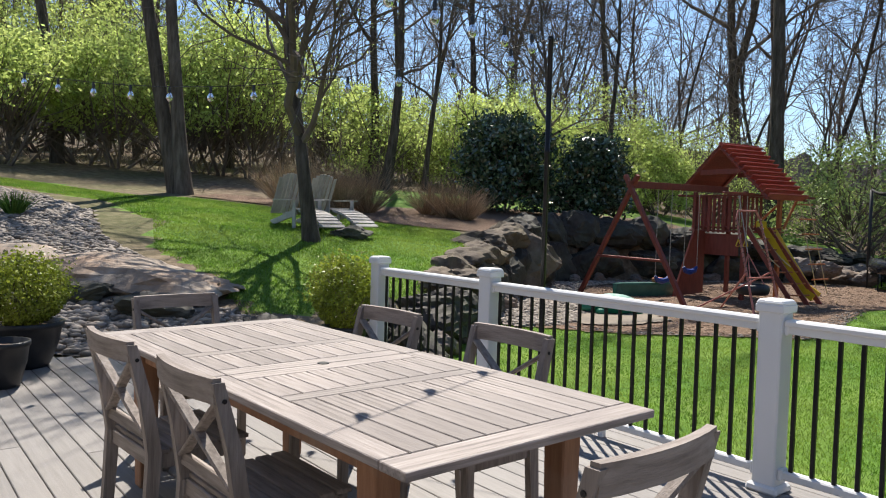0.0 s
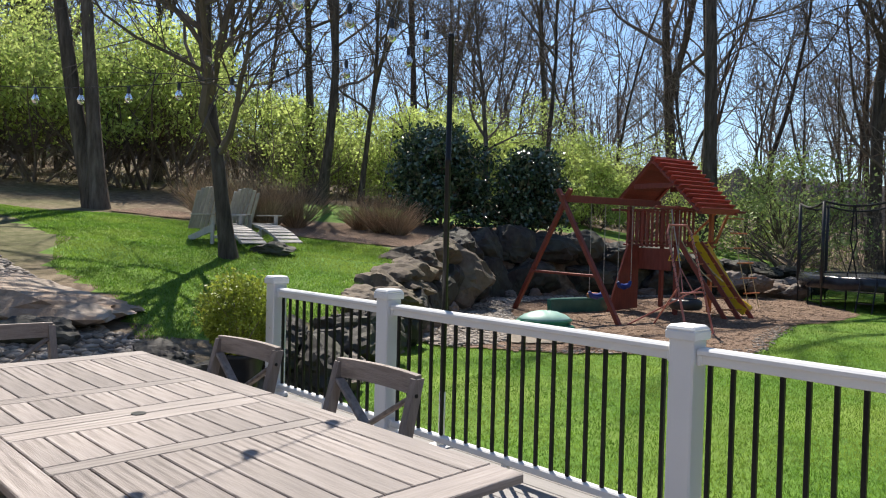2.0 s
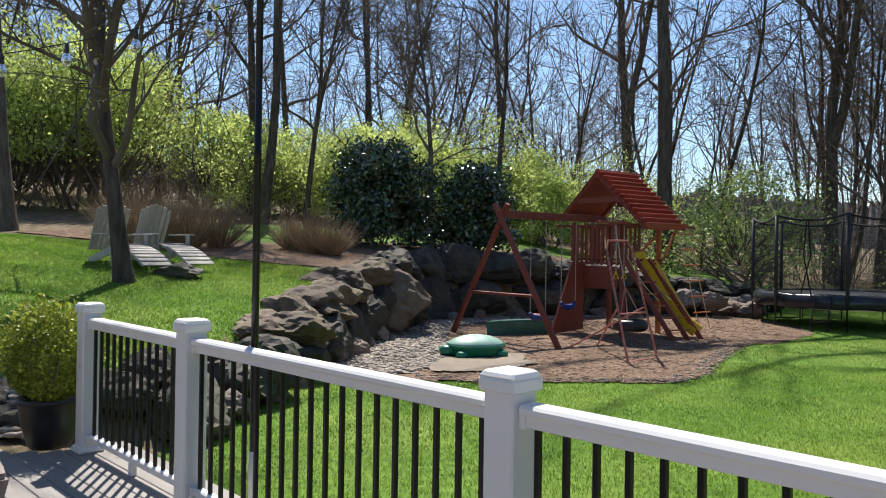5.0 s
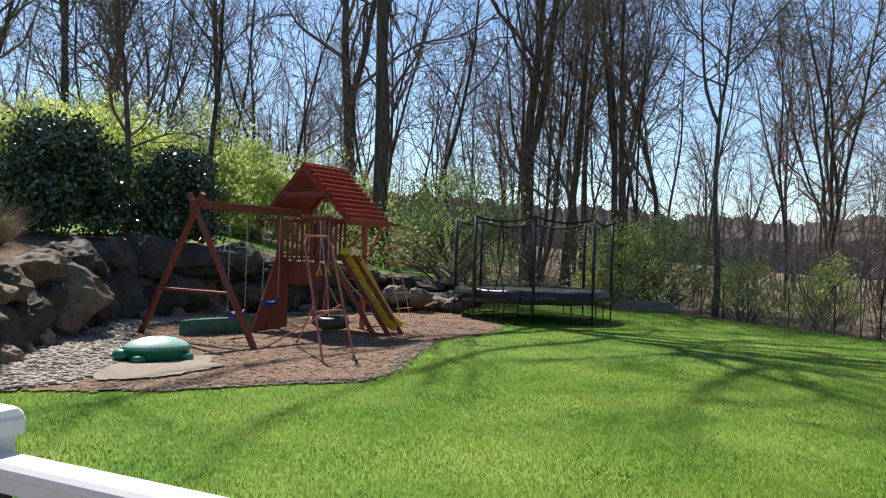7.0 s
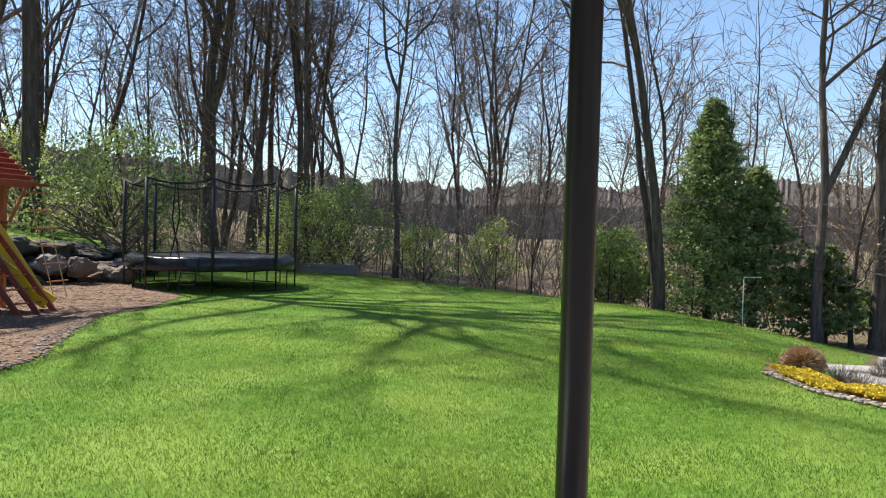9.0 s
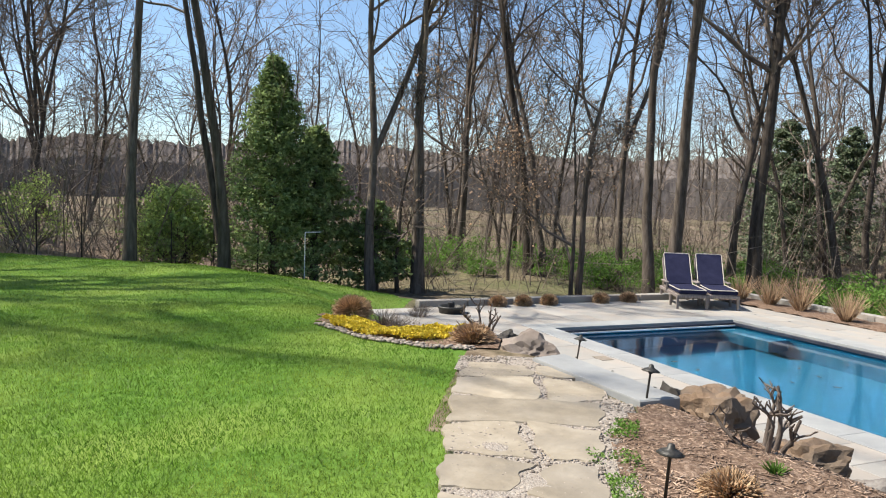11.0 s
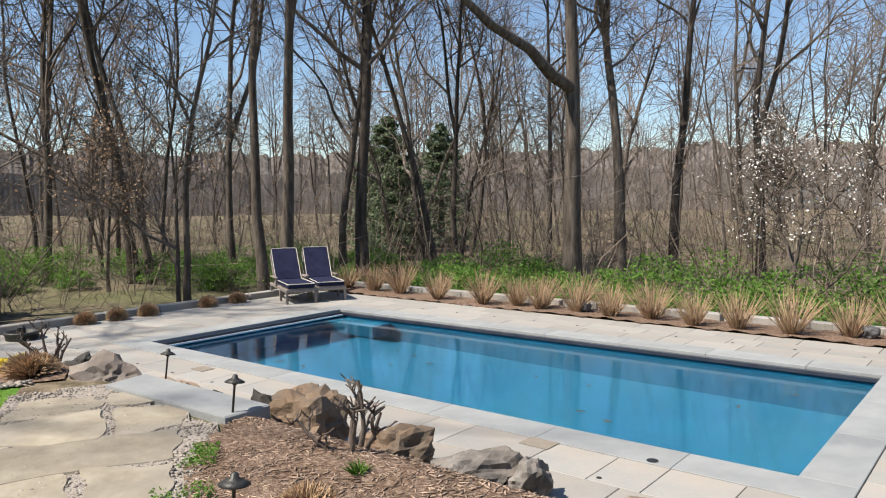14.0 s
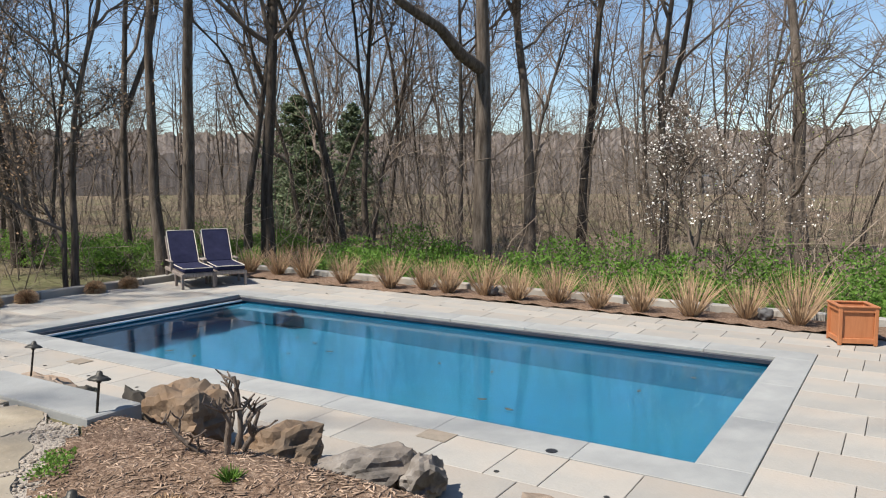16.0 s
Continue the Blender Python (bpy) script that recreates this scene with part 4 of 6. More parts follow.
def dining_chair():
    ch = thing("dining_chair", pose(0, 0, 0), "weathered grey teak dining chair with an X-shaped back", "chair", "chairs round the table")
    for s in (-1, 1):
        bm = bmesh.new()
        prof = [(-.20, 0, .045), (-.185, .20, .05), (-.17, .44, .055), (-.205, .66, .05), (-.265, .89, .04)]
        for (y0, z0, w0), (y1, z1, w1) in zip(prof, prof[1:]):
            q = [bm.verts.new((s * .238 + dx, yy + dy * ww / 2, zz)) for zz, yy, ww in ((z0, y0, w0), (z1, y1, w1)) for dx, dy in ((-.017, -1), (.017, -1), (.017, 1), (-.017, 1))]
            for f in ((0, 1, 5, 4), (1, 2, 6, 5), (2, 3, 7, 6), (3, 0, 4, 7), (3, 2, 1, 0), (4, 5, 6, 7)):
                bm.faces.new([q[i] for i in f])
        bmesh.ops.remove_doubles(bm, verts=bm.verts, dist=.0005)
        part("back_leg", bm, TEAK, ch)
        bm = bmesh.new()
        block(bm, (s * .222, .19, .215), (.042, .045, .43), b=.005)
        part("front_leg", bm, TEAK, ch)
        bm = bmesh.new()
        block(bm, (s * .228, .0, .405), (.024, .38, .062), b=.004)
        part("side_rail", bm, TEAK, ch)
        bm = bmesh.new()
        lathe(bm, [(.008, 0), (.008, .003), (.002, .0035)], 10)
        for ob, loc in ((part("bolt", bm, BLACKMETAL, ch), (s * .2555, -.245, .83)),):
            ob.matrix_local = pose(*loc, 0, 90 * s, 0)
    bm = bmesh.new()
    for k in range(8):
        a0, a1 = -1 + 2 * k / 8, -1 + 2 * (k + 1) / 8
        xs = [(a * .245, -.262 - .030 * (1 - a * a)) for a in (a0, a1)]
        q = [bm.verts.new((x, y + dy, z - .10 * (dy > 99) + dz)) for x, y in xs for dy, dz, z in ((-.014, -.036, .858), (.014, -.036, .862), (.010, .045, .858), (-.018, .045, .858))]
        for f in ((0, 1, 5, 4), (1, 2, 6, 5), (2, 3, 7, 6), (3, 0, 4, 7)):
            bm.faces.new([q[i] for i in f])
        if k == 0:
            bm.faces.new(q[3::-1])
        if k == 7:
            bm.faces.new(q[4:])
    bmesh.ops.remove_doubles(bm, verts=bm.verts, dist=.0008)
    part("top_rail", bm, TEAKX, ch)
    for s in (-1, 1):
        bm = bmesh.new()
        beam(bm, (s * .222, -.190 - .004 * s, .53), (-s * .222, -.252 - .004 * s, .82), .016, .042, 90)
        part("cross_slat", bm, TEAK, ch)
    bm = bmesh.new()
    block(bm, (0, -.182, .515), (.45, .022, .05), (-8, 0, 0), .005)
    part("lower_rail", bm, TEAKX, ch)
    for y in (.19, -.165):
        bm = bmesh.new()
        block(bm, (0, y, .405), (.445, .024, .062), b=.004)
        part("seat_rail", bm, TEAKX, ch)
    for k in range(6):
        bm = bmesh.new()
        block(bm, (0, -.135 + k * .069, .447 - .006 * (1 - abs(k - 2.5) / 2.5)), (.50, .06, .018), b=.003)
        part("seat_slat", bm, TEAKX, ch)
    return ch


first_chair = dining_chair()
CHAIRS = ((-.50, -.39, -90), (-.52, .40, -88), (.52, -.38, 90), (.44, .46, 93), (-.19, -1.56, 1), (-.04, 1.38, 180))
for k, (cx, cy, turn) in enumerate(CHAIRS):
    m = TABLE @ pose(cx, cy, 0, 0, 0, turn)
    if k == 0:
        first_chair.matrix_world = m
    else:
        copy_thing(first_chair, m)


# ---- planters on and beside the deck ----
def plant_pot(x, y, z, r, h, shrub, label, glossy=True):
    pot = thing("plant_pot", pose(x, y, z), label, "plant pot", "plant pots")
    bm = bmesh.new()
    lathe(bm, [(r * .62, 0), (r * .70, h * .1), (r * .90, h * .55), (r * .97, h * .88), (r * 1.03, h * .9), (r * 1.03, h), (r * .92, h), (r * .9, h * .86), (.01, h * .84)], 28)
    part("body", bm, BLACKPLASTIC, pot, smooth=True)
    bm = bmesh.new()
    lathe(bm, [(r * .9, h * .85), (r * .6, h * .88), (.01, h * .89)], 20)
    part("soil", bm, MULCH, pot)
    return pot


plant_pot(-3.66, 6.5, 0, .32, .40, True, "large glossy black planter holding a clipped box shrub")
plant_pot(-3.40, 5.74, 0, .20, .36, False, "small empty black plastic plant pot on the deck")
plant_pot(-.93, 7.22, -.03, .22, .36, True, "black plastic pot holding a leafy box shrub")


def box_shrub(x, y, z, wide, tall, seed):
    rng = np.random.default_rng(seed)
    sh = thing("box_shrub", pose(x, y, z), "yellow-green box shrub with small leaves, growing in a black pot", "shrub", "box shrubs")
    n = 9500
    d = rng.normal(size=(n, 3))
    d /= np.linalg.norm(d, axis=1)[:, None]
    r = .55 + .45 * rng.random((n, 1)) ** .4 + .18 * rng.normal(size=(n, 1)) * (d[:, 2:3] > -.2)
    c = d * r * np.array([wide, wide, tall / 2]) + np.array([0, 0, tall * .52])
    c[:, 2] = np.maximum(c[:, 2], .02)
    mesh_np("foliage", leaf_quads(c, .031, rng, .6), 4, BOX, "", "", parent=sh)
    s = Sticks()
    r2 = random.Random(seed)
    for _ in range(16):
        q = limb(r2, Vector((0, 0, -.02)), Vector((r2.gauss(0, .4), r2.gauss(0, .4), 1)), tall * .95, .12, 0, 4)
        s.add(q, [.008, .007, .005, .004, .002], 4)
    raw("woody_stem", s.v, s.f, TWIG, sh)


box_shrub(-3.66, 6.5, .34, .36, .62, 5)
box_shrub(-.93, 7.22, .28, .33, .70, 6)


# ---- the play area below the stone wall ----
PLAY = pose(6.53, 17.75, -0.38, 0, 0, 30)          # x along the swing beam, away from the swings
PLAY_BED = [(1.1, 13.7), (1.7, 11.9), (3.0, 11.45), (4.3, 11.5), (5.6, 11.4), (6.4, 12.0), (7.4, 13.6), (8.6, 15.2), (10.6, 16.6), (12.2, 18.4), (12.6, 21.0), (13.4, 23.6), (8.0, 22.2), (4.4, 21.3), (2.9, 20.1), (2.0, 18.0), (1.3, 15.4)]
patch("play_bed", PLAY_BED, .02, MULCH, "brown bark mulch under the swing set", .09)
patch("gravel_bed", [(.55, 12.9), (1.3, 11.9), (2.2, 12.4), (2.9, 14.2), (3.0, 16.4), (3.4, 18.6), (4.4, 20.2), (6, 21), (9, 22), (9, 22.5), (4.2, 21.5), (2.7, 20.4), (1.8, 18), (1.1, 15.2)], .034, GRIT, "grey gravel strip along the foot of the stone wall")
patch("sand_patch", [(1.9, 12.4), (2.9, 12.3), (3.7, 12.8), (4.0, 13.4), (4.1, 14.2), (2.9, 14.4), (2.1, 13.4)], .046, SAND, "pale play sand spilt round the sandbox", .04, .35)


SLOPE_BED = [(-6.6, 19.5), (-3, 18.7), (-1.5, 17.5), (.2, 17.3), (1.2, 17.4), (2.0, 19.8), (3.6, 21.6), (8, 22.9), (8, 24), (5.8, 24.3), (3, 24.3), (.6, 23.8), (-.6, 21.3), (-3, 20.9), (-6.2, 20.8)]
patch("slope_bed", SLOPE_BED, .025, MULCH, "dark mulch under the grasses and evergreens above the wall", .14)


def pebbles(name, poly, n, size, lift, seed, label, squash=.6, stone=PEBBLE, long=1.2):
    """Loose stones strewn over a bed, each one closed island, so that it takes one shade."""
    rng = random.Random(seed)
    ico = bmesh.new()
    bmesh.ops.create_icosphere(ico, subdivisions=1, radius=1)
    bv = np.array([tuple(v.co) for v in ico.verts])
    bf = [tuple(v.index for v in f.verts) for f in ico.faces]
    ico.free()
    vv, ff = [], []
    for k, (x, y) in enumerate(scatter_in(poly, n, rng)):
        s = size * rng.uniform(.5, 1.6)
        a = rng.uniform(0, 6.28)
        m = np.array([[math.cos(a), -math.sin(a), 0], [math.sin(a), math.cos(a), 0], [0, 0, 1]]) @ np.diag([s * long * rng.uniform(.75, 1.25), s * min(1, 1.4 / long), s * squash * rng.uniform(.7, 1.2)])
        vv.append(bv @ m.T + np.array([x, y, ground_z(x, y) + lift + s * .25]))
        ff.extend(tuple(i + k * len(bv) for i in f) for f in bf)
    ob = raw(name, np.concatenate(vv), ff, stone, smooth=True)
    return tagged(ob, label, "pebbles", kind="stuff")


pebbles("pebbles", [(.6, 12.9), (1.3, 11.9), (2.2, 12.4), (2.9, 14.2), (3.0, 16.4), (3.4, 18.6), (4.4, 20.2), (6, 21), (9, 22), (4.2, 21.5), (2.7, 20.4), (1.8, 18), (1.1, 15.2)], 5200, .036, .03, 3, "rounded grey river stones along the wall foot")
pebbles("mulch_chips", PLAY_BED, 7000, .017, .02, 4, "loose bark chips over the play area", .25, CHIP, 2.4)
pebbles("edging_pebbles", [(2.0, 11.95), (3.0, 11.4), (4.3, 11.45), (5.7, 11.35), (6.5, 12.0), (7.5, 13.6), (8.7, 15.1), (8.4, 15.3), (7.2, 13.9), (6.3, 12.3), (5.5, 11.65), (4.2, 11.75), (3.0, 11.7), (2.1, 12.2)], 420, .022, .02, 6, "pale chips along the edge of the mulch", .35)


def boulder(name, x, y, z, sx, sy, sz, seed, stone, label, turn=0.0, group="boulders", rough=.16, cuts=13, tilt=(0, 0)):
    rng = random.Random(seed)
    planes = []
    for _ in range(cuts):
        n = Vector((rng.gauss(0, 1), rng.gauss(0, 1), rng.gauss(0, .8))).normalized()
        planes.append((n, rng.uniform(.50, .90)))
    bm = bmesh.new()
    bmesh.ops.create_icosphere(bm, subdivisions=4, radius=1)
    off = Vector((seed * 3.7, seed * 1.3, 0))
    for v in bm.verts:
        d = v.co.normalized()
        r = 1.0
        for n, h in planes:
            k = d.dot(n)
            if k > .05:
                r = min(r, h / k)
        r *= 1.12 + rough * noise.fractal(d * 2.2 + off, 1.0, 2.0, 5) - .16 * abs(noise.noise(d * 3.1 + off)) - .07 * abs(noise.noise(d * 8 + off)) + .04 * noise.fractal(d * 14 + off, 1.0, 2.0, 3)
        v.co = Vector((d.x * r * sx, d.y * r * sy, d.z * r * sz))
    ob = part(name, bm, stone, None, smooth=True)
    ob.data.set_sharp_from_angle(angle=radians(17))
    ob.matrix_world = pose(x, y, z, tilt[0], tilt[1], turn)
    return tagged(ob, label, "boulder", group)


# retaining wall of boulders: along the wall line, large uneven blocks in two courses, smaller stones wedged between
rng_w = random.Random(77)
for (ax, ay), (bx, by) in zip(WALL_LINE, WALL_LINE[1:]):
    seg = math.hypot(bx - ax, by - ay)
    near = ay < 17
    n = max(1, round(seg / (.85 if near else 1.25)))
    step = seg / n
    nx, ny = -(by - ay) / seg, (bx - ax) / seg
    for k in range(n):
        t = (k + .5) / n
        x, y = ax + (bx - ax) * t, ay + (by - ay) * t
        if y < 8.3:
            continue
        lo, hi = lower(x, y), max(upper(x + nx * .7, y + ny * .7), lower(x, y) + .5)
        h = hi - lo
        split = rng_w.uniform(.50, .68) if h > .75 else 1.0
        for c, (z0, z1) in enumerate(((0, split), (split, 1.06))[:1 if split == 1 else 2]):
            z = lo + h * (z0 + z1) / 2
            back = .06 + .30 * c + rng_w.uniform(-.06, .10)
            shift = rng_w.uniform(-.22, .22) * step
            wide = step * rng_w.uniform(.60, .80)
            # lower course gets the darkest stone, its shaded front put into the colour
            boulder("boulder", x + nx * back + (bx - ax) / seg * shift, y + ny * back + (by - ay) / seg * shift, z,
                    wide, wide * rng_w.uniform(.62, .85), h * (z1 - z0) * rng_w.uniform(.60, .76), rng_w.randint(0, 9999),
                    (CAPROCK if near else ROCKDARK) if c else ROCKDARK, "rough brown block capping the garden retaining wall" if c else "large mossy boulder in the garden retaining wall, backlit shade in its dark tone",
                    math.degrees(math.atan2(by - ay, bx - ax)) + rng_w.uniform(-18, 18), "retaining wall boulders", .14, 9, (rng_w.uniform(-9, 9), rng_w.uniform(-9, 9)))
        small = rng_w.uniform(.16, .28)
        ex, ey = ax + (bx - ax) * k / n - nx * .18, ay + (by - ay) * k / n - ny * .18
        boulder("boulder", ex, ey, lower(ex, ey) + small * .4, small * 1.2, small, small * .8, rng_w.randint(0, 9999), ROCK, "small brown stone wedged at the foot of the garden wall", rng_w.uniform(0, 180), "retaining wall boulders", .14, 9)
# the big sloping slab and flat ledges at the wall's corner
boulder("boulder", 1.75, 17.6, .34, 1.15, .85, .78, 11, CAPROCK, "large sloping brown boulder at the corner of the stone wall", 8, rough=.10, cuts=8, tilt=(8, 28))
boulder("boulder", .72, 13.9, .42, .75, .55, .22, 12, CAPROCK, "flat brown ledge stone on top of the garden wall", 60)
boulder("boulder", .45, 12.2, .30, .70, .6, .28, 14, CAPROCK, "flat brown ledge stone on top of the garden wall", 75)
boulder("boulder", .55, 15.6, .72, .75, .6, .26, 15, CAPROCK, "flat brown ledge stone on top of the garden wall", 40)
boulder("boulder", 1.15, 16.8, .85, .8, .6, .28, 16, CAPROCK, "flat brown ledge stone on top of the garden wall", 60)
boulder("boulder", -.05, 10.4, .05, .62, .75, .34, 18, ROCKDARK, "dark boulder at the lawn's edge", 30)
boulder("boulder", -1.75, 14.6, ground_z(-1.75, 14.6) + .05, .42, .3, .17, 19, ROCKDARK, "low dark stone on the lawn beside the tree")
for k, (x, y, s) in enumerate(((12.3, 22.9, .7), (13.0, 23.4, .6), (11.5, 22.3, .55), (12.6, 22.2, .5), (13.6, 23.9, .5), (10.8, 22.6, .6))):
    boulder("boulder", x, y, lower(x, y) + .25 + .12 * (k % 3), s, s * .8, s * .5, 30 + k, ROCK, "stacked brown stone at the end of the garden wall", 40 * k, "retaining wall boulders")


def swing_set():
    ps = thing("play_set", PLAY, "red-stained wooden swing set with a gabled fort and yellow slide", "swing set")
    def timber(name, a, b, w, h, mat=REDWOOD, label="", roll=0):
        bm = bmesh.new()
        beam(bm, a, b, w, h, roll)
        return part(name, bm, mat, ps, label)
    # swing beam on its A-frame
    timber("swing_beam", (-2.9, 0, 2.60), (.3, 0, 2.60), .09, .15)
    for s, foot in ((1, 1.78), (-1, -1.66)):
        timber("a_frame_leg", (-2.70, foot, -.1), (-2.80 + .05 * s, -s * .14, 2.80), .09, .09)
    timber("a_frame_brace", (-2.73, 1.02, .98), (-2.73, -.98, .98), .13, .05)
    # fort posts, platform, rails
    for x in (.06, 1.30):
        for y in (-.72, .72):
            timber("post", (x, y, -.1), (x, y, 2.55), .09, .09, ORANGEWOOD if x > 1 and y < 0 else REDWOOD)
    bm = bmesh.new()
    block(bm, (.68, 0, 1.70), (1.36, 1.54, .05))
    part("platform", bm, REDWOOD, ps)
    for y in (-.74, .74):
        timber("floor_joist", (0, y, 1.62), (1.36, y, 1.62), .12, .04)
        timber("eave_beam", (-.25, y * 1.3, 2.46), (1.60, y * 1.3, 2.46), .12, .05)
        timber("rail", (.0, y, 2.44), (1.36, y, 2.44), .09, .04)
    for x in (-.01, 1.37):
        timber("rail", (x, -.95, 2.46), (x, .95, 2.46), .12, .04)
        timber("rail", (x, -.76, 1.62), (x, .76, 1.62), .16, .04)
    for k in range(10):
        y = -.66 + k * .147
        timber("slat", (-.035, y, 1.58), (-.035, y, 2.46), .075, .02, roll=90)
    for k in range(4):
        x = .10 + k * .15
        timber("slat", (x, -.775, 1.6), (x, -.775, 2.46), .075, .02)
    for k in range(9):
        x = .08 + k * .15
        timber("slat", (x, .775, 1.6), (x, .775, 2.46), .075, .02)
    # gabled roof of boards: ridge along x
    for side, run, drop in ((-1, 1.42, 1.28), (1, 1.12, 1.01)):
        n = 12 if side < 0 else 9
        way = Vector((0, side * run, -drop))
        slope = math.degrees(math.atan2(drop, run))
        for k in range(n):
            c = Vector((.675, 0, 3.66)) + way * ((k + .5) / n)
            bm = bmesh.new()
            block(bm, (0, 0, 0), (1.40, way.length / n * 1.12, .024), b=.003)
            ob = part("roof_board", bm, REDROOF if side < 0 else REDWOOD, ps)
            ob.matrix_local = pose(c.x, c.y, c.z, (-slope - 3) * side * -1 if side < 0 else -(slope + 3), 0, 0)
        for x in (.02, 1.33):
            a = Vector((x, 0, 3.60))
            timber("rafter", a, a + way * .97, .09, .035)
    timber("ridge_cap", (-.03, 0, 3.675), (1.38, 0, 3.675), .05, .10)
    for x in (.0, 1.35):
        timber("collar_tie", (x, -.62, 3.02), (x, .55, 3.02), .03, .12)
    # red ramp and panels under the fort
    bm = bmesh.new()
    q = [bm.verts.new((x, .32 + dy, z)) for dy in (-.025, .025) for x, z in ((-1.05, .05), (-.05, .12), (-.05, 1.62), (-.42, 1.62))]
    for f in ((0, 1, 2, 3), (7, 6, 5, 4), (0, 4, 5, 1), (1, 5, 6, 2), (2, 6, 7, 3), (3, 7, 4, 0)):
        bm.faces.new([q[i] for i in f])
    part("side_wall", bm, REDWOOD, ps, "sloping dark red side wall")
    bm = bmesh.new()
    block(bm, (-.03, .0, 1.30), (.04, 1.3, .50))
    part("panel", bm, REDWOOD, ps)
    # ladder with three rails and rungs
    feet, tops = [(.37, -1.86, 0), (.72, -1.98, 0), (1.12, -2.02, 0)], [(.02, -.80, 1.72), (.40, -.80, 1.72), (.82, -.80, 1.72)]
    for f, t in zip(feet, tops):
        timber("ladder_rail", f, t, .05, .10)
    for k in range(1, 7):
        p = [Vector(f).lerp(Vector(t), k / 7) for f, t in zip(feet, tops)]
        bm = bmesh.new()
        tube(bm, [p[0], p[1], p[2]], .018, 8)
        part("rung", bm, ORANGEWOOD, ps)
    bm = bmesh.new()
    for a, b in ((Vector((.1, -.82, 1.75)), Vector((.38, -1.45, .85))), (Vector((.45, -.82, 1.75)), Vector((.72, -1.5, .85)))):
        tube(bm, [a.lerp(b, k / 6) + Vector((0, 0, -.10 * math.sin(math.pi * k / 6))) for k in range(7)], .014, 6)
    part("grab_rope", bm, ROPE, ps, "pale grab rope")
    # yellow slide behind the ladder
    bm = bmesh.new()
    path = [Vector((.82, -.72, 1.66)), Vector((.87, -.88, 1.42)), Vector((.99, -1.22, .84)), Vector((1.10, -1.52, .34)), Vector((1.20, -1.78, .14))]
    prof = [(-.29, .15), (-.26, .14), (-.22, 0), (.22, 0), (.26, .14), (.29, .15), (.25, -.03), (-.25, -.03)]
    rows = []
    for k, p in enumerate(path):
        d = (path[min(k + 1, 4)] - path[max(k - 1, 0)]).normalized()
        sd = Vector((d.y, -d.x, 0)).normalized()
        up = sd.cross(d)
        rows.append([bm.verts.new(p + sd * a + up * b) for a, b in prof])
    for r0, r1 in zip(rows, rows[1:]):
        for j in range(8):
            bm.faces.new((r0[j], r0[(j + 1) % 8], r1[(j + 1) % 8], r1[j]))
    bm.faces.new(rows[0][::-1])
    bm.faces.new(rows[-1])
    part("slide", bm, YELLOWPLASTIC, ps, "bright yellow plastic slide")
    bm = bmesh.new()
    block(bm, (.55, -.80, 1.80), (.34, .06, .16), b=.03)
    part("slide_hood", bm, YELLOWPLASTIC, ps, "yellow plastic grip at the platform")
    # rope ladder from the far eave beam
    for x in (1.62, 2.0):
        bm = bmesh.new()
        tube(bm, [(x, -1.0, 2.42), (x + .05, -1.25, 1.3), (x + .12, -1.5, .2)], .011, 6)
        part("rope", bm, ROPE, ps)
    for k in range(6):
        t = k / 6
        bm = bmesh.new()
        tube(bm, [(1.50 + .12 * t, -1.02 - .5 * t, 2.3 - 2.1 * t), (2.12 + .12 * t, -1.02 - .5 * t, 2.3 - 2.1 * t)], .018, 6)
        part("rung", bm, ORANGEWOOD, ps)
    timber("outrigger", (1.3, -.98, 2.46), (2.2, -.98, 2.46), .09, .05)
    for a, b in (((1.36, -.80, 1.70), (1.62, -.95, 2.42)), ((1.30, .0, 1.70), (1.62, -.6, 2.42))):
        timber("brace", a, b, .06, .05, ORANGEWOOD)
    # metal climbing frame in front
    tl, tr, fl, fr = Vector((-2.62, -2.72, 2.04)), Vector((-2.22, -2.98, 2.04)), Vector((-2.97, -3.43, .0)), Vector((-2.03, -3.28, .0))
    tl, tr = Vector((-2.70, -2.66, 2.02)), Vector((-2.18, -2.78, 2.02))
    bm = bmesh.new()
    tube(bm, [fl, tl.lerp(fl, .06), tl + (tr - tl) * .12 + Vector((0, 0, .03)), tr + (tl - tr) * .12 + Vector((0, 0, .03)), tr.lerp(fr, .06), fr], .021, 10)
    part("climbing_frame", bm, PINKMETAL, ps, "faded red metal climbing frame")
    bm = bmesh.new()
    tube(bm, [fl.lerp(tl, .02), fr.lerp(tr, .02)], .021, 8)
    part("base_bar", bm, PINKMETAL, ps)
    for a, b in ((fl.lerp(tl, .45), Vector((-1.75, -1.63, .02))), (fr.lerp(tr, .45), Vector((-2.56, -1.59, .02))), (fl.lerp(tl, .40), fr.lerp(tr, .40))):
        bm = bmesh.new()
        tube(bm, [a, b], .016, 8)
        part("brace_bar", bm, PINKMETAL, ps)
    for f, t in ((fl, tl), (fr, tr)):
        bm = bmesh.new()
        q = []
        for k in range(120):
            u = k / 119
            p = f.lerp(t, .35 + .6 * u)
            q.append(p + Vector((.026 * math.cos(k * .75), .026 * math.sin(k * .75), 0)))
        tube(bm, q, .006, 4)
        part("wound_rope", bm, BRONZE, ps)
    # swings, rings and chains
    def chain(x, y, z0, z1, name="chain"):
        bm = bmesh.new()
        n = int((z0 - z1) / .045)
        tube(bm, [(x, y, z0 + (z1 - z0) * k / n) for k in range(n + 1)], [.012 if k % 2 else .006 for k in range(n + 1)], 5)
        part(name, bm, CHAIN, ps)
